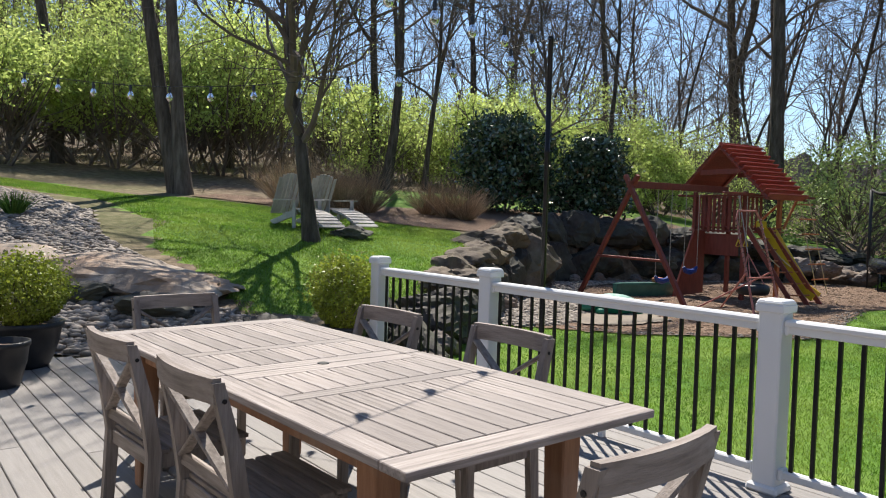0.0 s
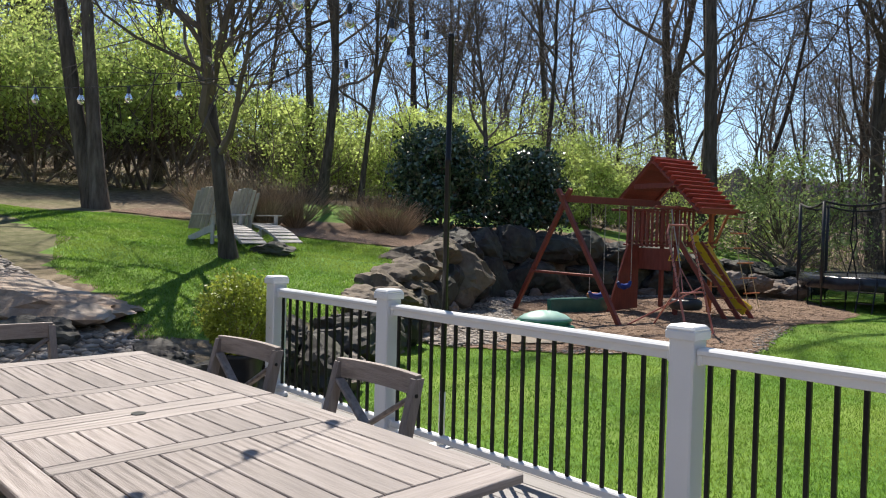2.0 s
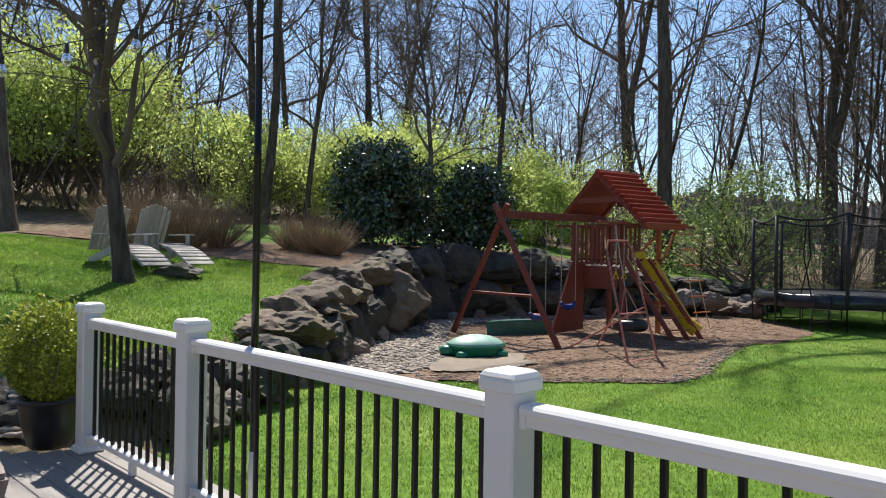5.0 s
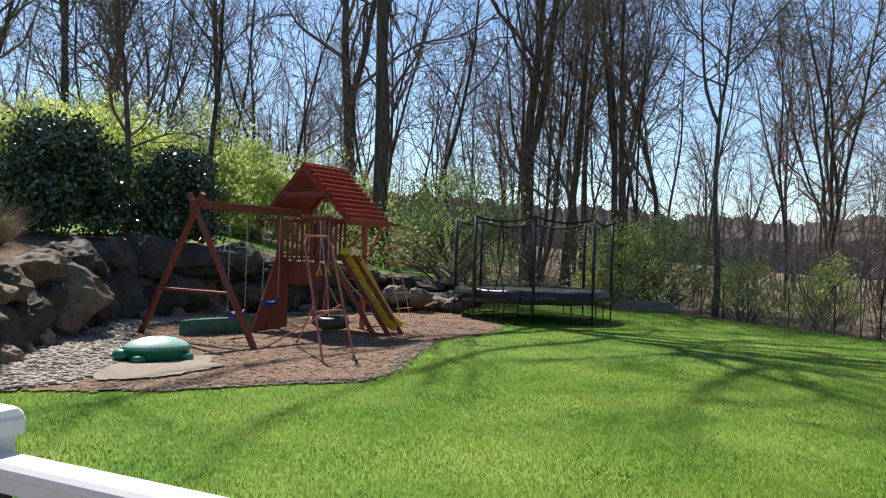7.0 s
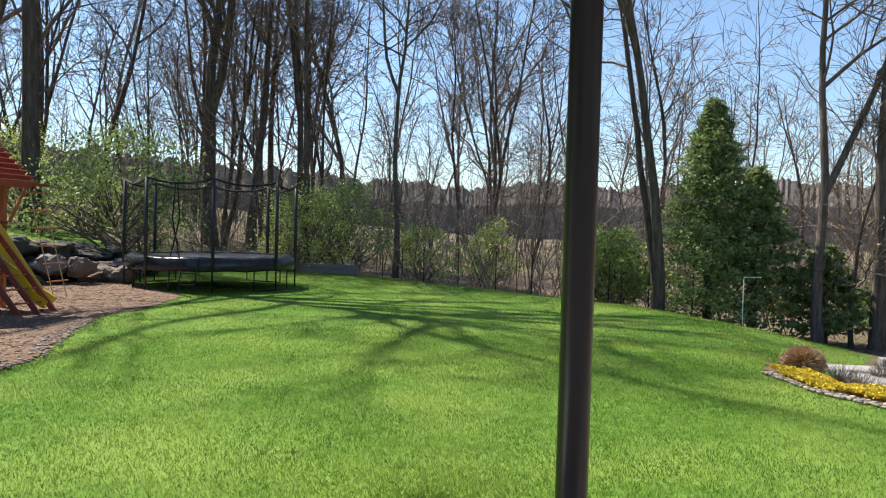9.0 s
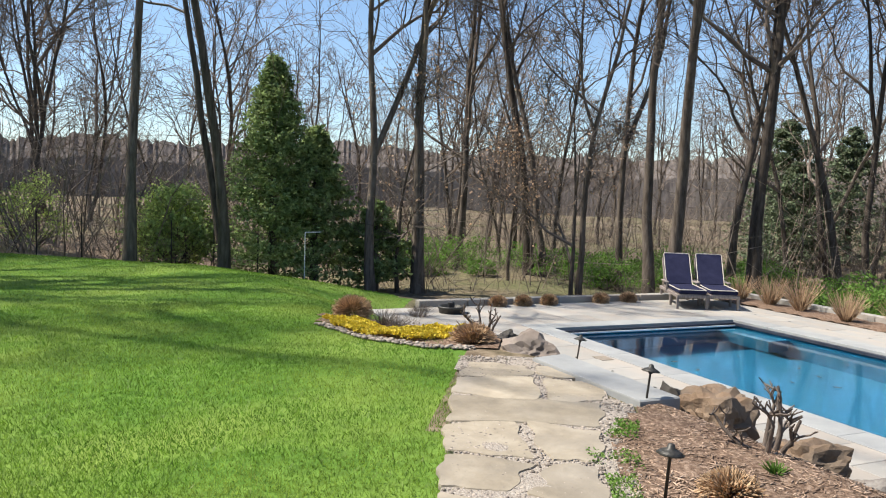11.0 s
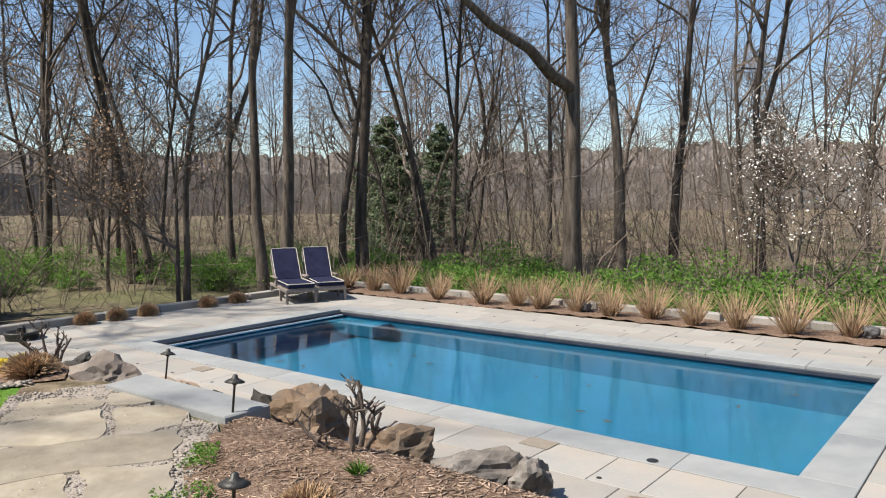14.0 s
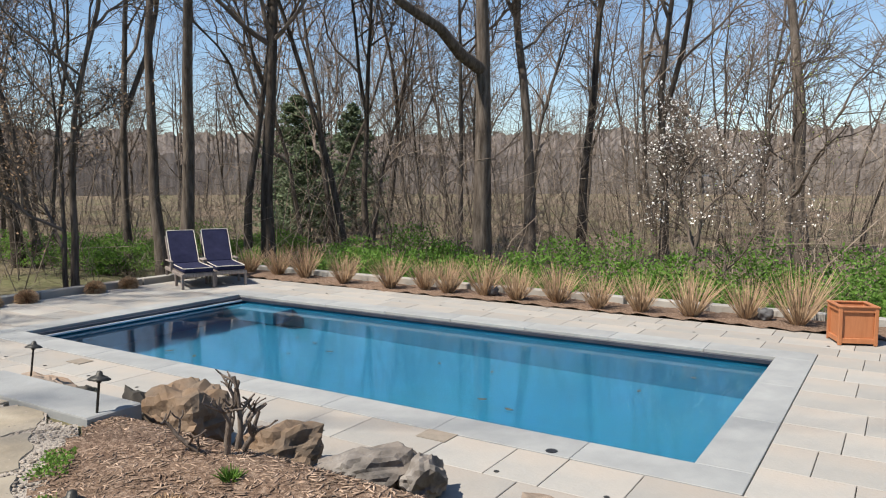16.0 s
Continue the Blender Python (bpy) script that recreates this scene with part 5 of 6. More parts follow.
    for x0, seat_z, mat in ((-1.75, .55, BLUEPLASTIC), (-.85, .75, BLUEPLASTIC)):
        for dx in (-.22, .22):
            chain(x0 + dx, .0, 2.55, seat_z + .02)
        bm = bmesh.new()
        tube(bm, [(x0 - .22, 0, seat_z + .02), (x0 - .15, 0, seat_z - .07), (x0, 0, seat_z - .10), (x0 + .15, 0, seat_z - .07), (x0 + .22, 0, seat_z + .02)], [.03, .06, .07, .06, .03], 8)
        part("swing_seat", bm, mat, ps, "blue sling swing seat")
    for x in (-.45, -.20):
        chain(x, -.98, 2.44, 1.45)
        bm = bmesh.new()
        tri = [Vector((x, -.98, 1.46)), Vector((x - .08, -.98, 1.30)), Vector((x + .08, -.98, 1.30)), Vector((x, -.98, 1.46))]
        tube(bm, tri, .014, 6)
        part("trapeze_ring", bm, YELLOWPLASTIC, ps, "yellow plastic hand ring")
    timber("ring_beam", (-1.0, -.98, 2.48), (.0, -.98, 2.48), .09, .05)


swing_set()


def tyre_swing():
    w = PLAY @ Vector((-.9, -1.75, .42))
    ty = thing("tyre_swing", pose(w.x, w.y, w.z), "black tyre lying level on red ropes under the climbing frame", "tyre swing")
    bm = bmesh.new()
    lathe(bm, [(.18, -.09), (.28, -.11), (.33, -.07), (.34, 0), (.33, .07), (.28, .11), (.18, .09), (.20, 0), (.18, -.085)], 28)
    part("tyre", bm, BLACKPLASTIC, ty, smooth=True)
    top = PLAY @ Vector((-.5, -.98, 2.44)) - w
    for k in range(3):
        a = 2.094 * k
        bm = bmesh.new()
        tube(bm, [(.26 * math.cos(a), .26 * math.sin(a), .08), (top.x * .35, top.y * .35, .75)], .012, 6)
        part("rope", bm, PINKMETAL, ty)
    bm = bmesh.new()
    tube(bm, [(top.x * .35, top.y * .35, .75), tuple(top)], .012, 6)
    part("chain", bm, CHAIN, ty)


tyre_swing()


def sandbox():
    sb = thing("sandbox", pose(3.26, 14.05, lower(3.26, 14.05) + .05, 0, 0, 12), "green plastic turtle-shaped sandbox with a faded domed lid", "sandbox")
    sb.scale = (.84, .84, .84)
    bm = bmesh.new()
    lathe(bm, [(.50, 0), (.58, .03), (.60, .17), (.62, .18), (.62, .21), (.54, .21)], 32)
    for v in bm.verts:
        v.co.y *= .82
    part("basin", bm, GREENPLASTIC, sb, smooth=True)
    bm = bmesh.new()
    lathe(bm, [(.60, .205), (.57, .245), (.47, .31), (.30, .365), (.12, .39), (.01, .392)], 32)
    for v in bm.verts:
        v.co.y *= .82
        v.co.z += .012 * max(0, math.cos(6 * math.atan2(v.co.y, v.co.x))) * (1 - min(1, math.hypot(v.co.x, v.co.y) / .6))
    part("lid", bm, PALEGREEN, sb, "faded pale green lid", True)
    bm = bmesh.new()
    lathe(bm, [(.15, .03), (.17, .07), (.16, .16), (.08, .20), (.01, .205)], 16, (-.60, 0, 0))
    part("head", bm, GREENPLASTIC, sb, smooth=True)
    for sx, sy in ((-.42, .36), (-.42, -.36), (.42, .36), (.42, -.36)):
        bm = bmesh.new()
        lathe(bm, [(.12, .0), (.13, .06), (.09, .11), (.01, .115)], 14, (sx, sy, 0))
        part("foot", bm, GREENPLASTIC, sb, smooth=True)


sandbox()


def toy_boat():
    p = hull_at = PLAY @ Vector((-1.55, .75, .03))
    tb = thing("toy_boat", pose(p.x, p.y, p.z, 0, 0, 25), "dark green plastic toy boat lying on the mulch", "toy")
    bm = bmesh.new()
    rows = []
    for k in range(9):
        t = -1 + 2 * k / 8
        w = .34 * (1 - abs(t) ** 3 * .75)
        rows.append([bm.verts.new((t * .85, s * w * q, z)) for s, q, z in ((-1, 1, .30), (-1, .75, .02), (1, .75, .02), (1, 1, .30), (1, .88, .28), (1, .66, .06), (-1, .66, .06), (-1, .88, .28))])
    for r0, r1 in zip(rows, rows[1:]):
        for j in range(8):
            bm.faces.new((r0[j], r0[(j + 1) % 8], r1[(j + 1) % 8], r1[j]))
    bm.faces.new(rows[0][::-1])
    bm.faces.new(rows[-1])
    part("hull", bm, FADEDGREEN, tb)
    bm = bmesh.new()
    block(bm, (.55, .15, .36), (.25, .22, .12), (0, 0, 20), .03)
    part("seat", bm, ORANGEWOOD, tb, "orange plastic seat")


toy_boat()


def trampoline():
    cx, cy, z = 14.45, 20.55, lower(14.45, 20.55)
    tr = thing("trampoline", pose(cx, cy, z, 0, 0, 12), "large round black trampoline with a safety net", "trampoline")
    R, H, TOP = 2.25, .86, 2.93
    bm = bmesh.new()
    lathe(bm, [(1.9, H - .012), (1.9, H + .012), (.01, H + .006)], 40)
    part("mat", bm, BLACKPLASTIC, tr)
    bm = bmesh.new()
    rings = []
    for r, dz in ((1.86, .03), (2.0, .055), (2.2, .05), (2.30, .01), (2.32, -.26), (2.27, -.31)):
        rings.append([bm.verts.new((r * math.cos(a) * (1 + .006 * math.sin(a * 17 + r)), r * math.sin(a), H + dz + .012 * math.sin(a * 13 + r * 5))) for a in [2 * math.pi * j / 72 for j in range(72)]])
    for a, b in zip(rings, rings[1:]):
        for j in range(72):
            bm.faces.new((a[j], a[(j + 1) % 72], b[(j + 1) % 72], b[j]))
    pad = material("vinyl_pad", [(.015, .016, .02), (.03, .032, .04)], 5, .22, .6, 9)
    part("pad", bm, pad, tr, "wrinkled glossy black spring pad", True)
    n = 8
    tops = []
    for k in range(n):
        a = 2 * math.pi * k / n
        c, s = math.cos(a), math.sin(a)
        bm = bmesh.new()
        tube(bm, [(R * 1.03 * c, R * 1.03 * s, .0), (R * 1.03 * c, R * 1.03 * s, H - .2), (R * 1.03 * c, R * 1.03 * s, H - .18), (R * 1.03 * c, R * 1.03 * s, TOP)], [.024, .024, .048, .048], 10)
        part("net_pole", bm, BLACKPLASTIC, tr, "black foam-covered net pole", True)
        tops.append((R * 1.03 * c, R * 1.03 * s))
        if k % 2 == 0:
            bm = bmesh.new()
            b0 = a + .30
            b1 = a - .30
            tube(bm, [(R * math.cos(b0), R * math.sin(b0), H - .1), (R * 1.0 * math.cos(b0), R * math.sin(b0), .03), (R * math.cos(a), R * math.sin(a), .02), (R * math.cos(b1), R * math.sin(b1), .03), (R * math.cos(b1), R * math.sin(b1), H - .1)], .02, 8)
            part("leg", bm, BLACKMETAL, tr)
    bm = bmesh.new()
    ring = []
    for k in range(n):
        a, b = Vector((*tops[k], TOP)), Vector((*tops[(k + 1) % n], TOP))
        for j in range(6):
            t = j / 6
            ring.append(a.lerp(b, t) - Vector((0, 0, .14 * 4 * t * (1 - t))))
    ring.append(ring[0])
    tube(bm, ring, .03, 6)
    part("top_rope", bm, NET, tr)
    s = Sticks()
    for k in range(n):
        a, b = Vector((*tops[k], 0)), Vector((*tops[(k + 1) % n], 0))
        for j in range(1, 24):
            t = j / 24
            p = a.lerp(b, t) * .99
            s.add([p + Vector((0, 0, H)), p + Vector((0, 0, TOP - .14 * 4 * t * (1 - t)))], [.0019, .0019], 3)
        for j in range(20):
            u = (j + .5) / 20
            pts = [a.lerp(b, t / 4) * .99 + Vector((0, 0, H + (TOP - H - .14 * (t / 4) * (1 - t / 4) * 4) * u)) for t in range(5)]
            s.add(pts, [.0019] * 5, 3)
    raw("net", s.v, s.f, NET, tr, "fine black safety netting")
    d = math.radians(200)
    for off in (-.22, .22):
        bm = bmesh.new()
        tube(bm, [(R * .97 * math.cos(d) + off * .2, R * .97 * math.sin(d) + off, H), (R * .95 * math.cos(d) + off, R * .95 * math.sin(d) + off * .5, 1.9), (R * .95 * math.cos(d) + off * .5, R * .95 * math.sin(d) + off * .4, TOP - .12)], .02, 6)
        part("door_edge", bm, NET, tr)
    lx, ly = R * 1.12 * math.cos(math.radians(212)), R * 1.12 * math.sin(math.radians(212))
    for off in (-.2, .2):
        bm = bmesh.new()
        tube(bm, [(lx * 1.13 + off * .5, ly * 1.13 - off * .8, 0), (lx * .93 + off * .5, ly * .93 - off * .8, H)], .018, 8)
        part("ladder_rail", bm, BLACKMETAL, tr)
    for t in (.3, .62):
        bm = bmesh.new()
        k = 1.13 - .2 * t
        block(bm, (lx * k, ly * k, H * t), (.40, .10, .025), (0, 0, -58))
        part("ladder_step", bm, BLACKMETAL, tr)


trampoline()


def lounge_chair(x, y, turn):
    z = ground_z(x, y)
    ch = thing("adirondack_chair", pose(x, y, z, 0, 0, turn), "silver-grey wooden garden chair with a curved leg rest", "chair", "garden chairs")
    def plank(name, c, s, rot=(0, 0, 0), mat=GREYADIR):
        bm = bmesh.new()
        block(bm, c, s, rot, .005)
        return part(name, bm, mat, ch)
    for k in range(7):
        xx = -.27 + k * .09
        h = .92 - .10 * (abs(k - 3) / 3) ** 2
        plank("back_slat", (xx, -.34 - h * .20, .28 + h * .46), (.08, .02, h), (-24, 0, 0))
    for k in range(6):
        plank("seat_slat", (0, -.22 + k * .09, .27 + k * .022), (.56, .08, .02), (14, 0, 0))
    for s in (-1, 1):
        plank("arm", (s * .36, -.06, .56), (.13, .72, .022))
        plank("front_leg", (s * .31, .24, .27), (.03, .10, .56))
        plank("side_rail", (s * .29, -.20, .19), (.03, .98, .12), (14, 0, 0))
        bm = bmesh.new()
        pts = [(s * .24, .32 + .12 * k, .33 - .012 * k - .0045 * k * k) for k in range(8)]
        tube(bm, pts, .028, 6)
        part("rest_rail", bm, GREYADIR, ch)
        plank("rest_leg", (s * .24, .52, .15), (.03, .07, .30))
    for k in range(8):
        plank("rest_slat", (0, .32 + .12 * k, .36 - .012 * k - .0045 * k * k), (.54, .10, .02), (-(3 + 4.2 * k), 0, 0))
    return ch


lounge_chair(-2.95, 15.45, -136)
lounge_chair(-2.35, 16.0, -136)


# ---- the pool and its terrace ----
POOL_L, POOL_W, COPE = 4.83, 2.09, 0.42


def pool_thing(name, x, y, z, turn, label, category, group="", kind=""):
    return thing(name, POOL @ pose(x, y, z, 0, 0, turn), label, category, group, kind)


def build_pool():
    pl = pool_thing("pool", 0, 0, 0, 0, "long rectangular swimming pool with deep blue plaster and stone coping", "swimming pool", kind="structure")
    zt, zb = PATIO_Z - .05, PATIO_Z - 1.75
    bm = bmesh.new()
    q = [bm.verts.new((sx * POOL_L, sy * POOL_W, z)) for z in (zb, zt) for sx, sy in ((-1, -1), (1, -1), (1, 1), (-1, 1))]
    o = [bm.verts.new((sx * (POOL_L + .25), sy * (POOL_W + .25), z)) for z in (zb - .2, zt) for sx, sy in ((-1, -1), (1, -1), (1, 1), (-1, 1))]
    bm.faces.new(q[:4])
    bm.faces.new(o[3::-1])
    for j in range(4):
        k = (j + 1) % 4
        bm.faces.new((q[k], q[j], q[4 + j], q[4 + k]))
        bm.faces.new((o[j], o[k], o[4 + k], o[4 + j]))
        bm.faces.new((q[4 + k], q[4 + j], o[4 + j], o[4 + k]))
    part("basin", bm, POOLWALL, pl)
    bm = bmesh.new()
    block(bm, (POOL_L - .75, -POOL_W + .26, zt - .70), (1.3, .5, 1.0), b=.01)
    part("seat_ledge", bm, POOLWALL, pl, "shallow blue ledge in the pool's far corner")
    for sx, sy, lx, ly in ((0, -1, 2 * POOL_L, .05), (1, 0, .10, 2 * POOL_W)):
        bm = bmesh.new()
        block(bm, (sx * (POOL_L - lx / 2 - .002) if sx else 0, sy * (POOL_W - ly / 2 - .002) if sy else 0, PATIO_Z - .075), (lx - .01, ly, .06), b=.006)
        part("cover_track", bm, POOLTRIM, pl, "dark cover track under the coping")
    bm = bmesh.new()
    block(bm, (POOL_L - .115, 0, PATIO_Z - .10), (.018, 2 * POOL_W - .02, .03), b=.003)
    part("cover_bar", bm, VINYL, pl, "pale metal leading edge of the cover")
    # coping stones
    def stones(x0, x1, y0, y1, n, along_x):
        for k in range(n):
            t0, t1 = k / n, (k + 1) / n
            a = (x0 + (x1 - x0) * t0, x0 + (x1 - x0) * t1, y0, y1) if along_x else (x0, x1, y0 + (y1 - y0) * t0, y0 + (y1 - y0) * t1)
            bm = bmesh.new()
            block(bm, (0, 0, 0), (a[1] - a[0] - .003, a[3] - a[2] - .003, .05), b=.005)
            ob = part("coping_stone", bm, COPING, pl)
            ob.location = ((a[0] + a[1]) / 2, (a[2] + a[3]) / 2, PATIO_Z - .023)
    stones(-POOL_L - COPE, POOL_L + COPE, POOL_W - .02, POOL_W + COPE, 8, True)
    stones(-POOL_L - COPE, POOL_L + COPE, -POOL_W - COPE, -POOL_W + .02, 8, True)
    stones(-POOL_L - COPE, -POOL_L + .02, -POOL_W + .02, POOL_W - .02, 3, False)
    stones(POOL_L - .02, POOL_L + COPE, -POOL_W + .02, POOL_W - .02, 3, False)
    bm = bmesh.new()
    n, mrow = 60, 28
    grid = [[bm.verts.new((-POOL_L + .004 + (2 * POOL_L - .008) * i / n, -POOL_W + .004 + (2 * POOL_W - .008) * j / mrow, PATIO_Z - .135)) for i in range(n + 1)] for j in range(mrow + 1)]
    for j in range(mrow):
        for i in range(n):
            bm.faces.new((grid[j][i], grid[j][i + 1], grid[j + 1][i + 1], grid[j + 1][i]))
    w = part("water", bm, WATER, pl, "still clear blue pool water", True)
    w.visible_shadow = False


build_pool()


def floating_leaf(x, y, turn, size):
    """A curled leaf adrift on the pool."""
    lf = pool_thing("floating_leaf", x, y, PATIO_Z - .128, turn, "small dark fallen leaf floating on the pool water", "leaf", "floating leaves")
    bm = bmesh.new()
    rows = [[bm.verts.new((size * t, size * w * k, size * (.10 * abs(k) + .12 * t * t) + dz)) for k in (-1, 0, 1) for dz in (0, .002)] for t, w in ((-1, .05), (-.5, .42), (.1, .5), (.6, .32), (1, .04))]
    for a, b in zip(rows, rows[1:]):
        for j, k in ((0, 2), (2, 4), (3, 1), (5, 3), (1, 0), (4, 5)):
            bm.faces.new((a[j], a[k], b[k], b[j]))
    part("blade", bm, LEAFBROWN, lf)


leaf_rng = random.Random(66)
for _ in range(14):
    floating_leaf(leaf_rng.uniform(-4.2, 3.0), leaf_rng.uniform(-1.3, 1.5), leaf_rng.uniform(0, 360), leaf_rng.uniform(.035, .06))


def build_patio():
    pt = pool_thing("patio", 0, 0, 0, 0, "terrace of pale grey and buff bluestone paving round the pool", "patio", kind="structure")
    rng = random.Random(21)
    def area(x0, x1, y0, y1, rows):
        for r in range(rows):
            ya, yb = y0 + (y1 - y0) * r / rows, y0 + (y1 - y0) * (r + 1) / rows
            x = x0
            while x < x1 - .01:
                w = rng.choice((.46, .61, .76, .91, 1.07))
                if x1 - (x + w) < .35:
                    w = x1 - x
                bm = bmesh.new()
                block(bm, (0, 0, 0), (w - .007, yb - ya - .007, .05), b=.004)
                ob = part("paver", bm, PAVER, pt)
                ob.location = (x + w / 2, (ya + yb) / 2, PATIO_Z - .029 + rng.uniform(-.001, .001))
                x += w
    e = POOL_L + COPE + .004
    f = POOL_W + COPE + .004
    area(-10.5, 7.55, -3.95, -f, 3)
    area(-10.5, 7.55, f, 3.75, 2)
    area(e, 7.55, -f, f, 8)
    area(-10.5, -e, -f, f, 8)
    area(3.2, 7.55, 3.754, 4.7, 2)
    for sx, sy, lx, ly in ((6.42, .35, 2.3, 8.7), (-7.9, -.1, 5.2, 7.7), (-.1, -3.24, 10.6, 1.4), (-.1, 3.14, 10.6, 1.2)):
        bm = bmesh.new()
        block(bm, (sx, sy, PATIO_Z - .085), (lx, ly, .05), b=0)
        part("mortar_bed", bm, PEA, pt)
    for k in range(15):
        for y in (3.05, -3.1):
            bm = bmesh.new()
            lathe(bm, [(.022, 0), (.022, .0022), (.004, .0025)], 10)
            ob = part("anchor_cap", bm, BRONZE, pt, "small dark brass cover anchor")
            ob.location = (-6.2 + .88 * k, y, PATIO_Z - .002)
    for k in range(6):
        bm = bmesh.new()
        lathe(bm, [(.022, 0), (.022, .0022), (.004, .0025)], 10)
        ob = part("anchor_cap", bm, BRONZE, pt, "small dark brass cover anchor")
        ob.location = (-6.25, -2.4 + .9 * k, PATIO_Z - .002)
    bm = bmesh.new()
    lathe(bm, [(.05, 0), (.05, .003), (.02, .0035)], 16)
    ob = part("skimmer_lid", bm, BLACKPLASTIC, pt, "round dark drain lid")
    ob.location = (-3.75, 2.44, PATIO_Z + .003)
    bm = bmesh.new()
    block(bm, (0, 0, 0), (.30, .22, .006), b=.002)
    ob = part("valve_cover", bm, SAND, pt, "pale yellow plastic valve cover")
    ob.location = (-2.74, 2.62, PATIO_Z + .001)
    bm = bmesh.new()
    block(bm, (0, 0, 0), (.26, .20, .006), b=.002)
    ob = part("valve_cover", bm, SAND, pt, "pale yellow plastic valve cover")
    ob.location = (2.44, 2.7, PATIO_Z + .001)


build_patio()


def low_kerb(x0, y0, x1, y1, label):
    a, b = POOL @ Vector((x0, y0, PATIO_Z + .02)), POOL @ Vector((x1, y1, PATIO_Z + .02))
    k = thing("garden_kerb", pose(0, 0, 0), label, "kerb", "garden kerbs", "structure")
    n = max(1, round((b - a).length / 1.1))
    for j in range(n):
        p, q = a.lerp(b, j / n), a.lerp(b, (j + 1) / n - .004)
        bm = bmesh.new()
        beam(bm, p, q, .22, .20, 0, .01)
        part("kerb_stone", bm, PAVER, k)


low_kerb(7.75, -4.2, 7.75, 3.6, "low pale stone kerb between the terrace and the woods")
low_kerb(7.75, -5.05, -9.5, -5.05, "low pale stone kerb behind the planting bed")


def world_poly(pts):
    return [tuple((POOL @ Vector((x, y, 0)))[:2]) for x, y in pts]


FAR_BED = world_poly([(7.5, -3.98), (-10.0, -3.98), (-10.0, -4.95), (7.5, -4.95)])
patch("planting_bed", FAR_BED, .075, MULCH, "strip of dark mulch with cut-back grasses behind the pool", .2, 0)


def tuft(x, y, z, r, h, n, seed, mat, label, group, upright=.55, name="ornamental_grass", width=.006):
    """A clump of stiff stems that fans out from one root."""
    rng = random.Random(seed)
    s = Sticks()
    for _ in range(n):
        a, k = rng.uniform(0, 6.28), rng.random() ** .6
        root = Vector((.12 * r * k * math.cos(a), .12 * r * k * math.sin(a), -.02))
        way = Vector((math.cos(a) * k * (1 - upright) * 1.8, math.sin(a) * k * (1 - upright) * 1.8, 1)).normalized()
        q = limb(rng, root, way, h * rng.uniform(.6, 1.08), .08, -.02, 3)
        s.add(q, [width, width * .8, width * .6, width * .25], 3)
    ob = raw(name, s.v, s.f, mat)
    ob.matrix_world = pose(x, y, z)
    return tagged(ob, label, "ornamental grass", group)


REEDS = ((7.17, -4.59), (6.26, -4.6), (5.4, -4.59), (4.1, -4.37), (2.85, -4.35), (2.1, -4.54), (1.46, -4.36), (.7, -4.5), (-.08, -4.3), (-.83, -4.44), (-1.67, -4.25), (-2.39, -4.3), (-3.23, -4.3), (-4.03, -4.58), (-4.8, -4.43))
for k, (x, y) in enumerate(REEDS):
    w = POOL @ Vector((x, y, PATIO_Z - .0))
    tuft(w.x, w.y, w.z - .02, .5, .68 + .16 * ((k * 7) % 5) / 4 + (.2 if k == 14 else 0), 150, 60 + k, REED, "cut-back clump of pale dry reeds in the bed behind the pool", "pool bed grasses", .58, width=.0075)


def grass_ball(x, y, z, r, seed, label="rounded clump of clipped tan ornamental grass"):
    rng = random.Random(seed)
    s = Sticks()
    up = Vector((0, 0, r * .35))
    for _ in range(1600):
        d = Vector((rng.gauss(0, 1), rng.gauss(0, 1), rng.gauss(.35, .9))).normalized()
        side = Vector((rng.gauss(0, 1), rng.gauss(0, 1), rng.gauss(0, 1))) * r * .07
        q = [d * r * .45, d * r * .78 + side * .4, d * r * rng.uniform(.92, 1.02) + side]
        s.add([Vector((p.x, p.y, max(0, p.z * .85 + up.z))) for p in q], [.005, .006, .0035], 3)
    ob = raw("grass_clump", s.v, s.f, STRAW)
    ob.matrix_world = pose(x, y, z)
    return tagged(ob, label, "ornamental grass", "clipped grass clumps")


for k, (x, y) in enumerate(((7.45, 1.85), (7.42, 1.25), (7.42, .62), (7.45, -.75), (7.45, -1.5))):
    w = POOL @ Vector((x, y, PATIO_Z - .01))
    grass_ball(w.x, w.y, w.z, .20, 90 + k)
grass_ball(13.65, 4.75, -.42, .30, 97)
grass_ball(12.0, 2.78, -.46, .30, 98)
grass_ball(7.42, .78, -.37, .20, 99, "low tan tuft of ornamental grass in the mulch")


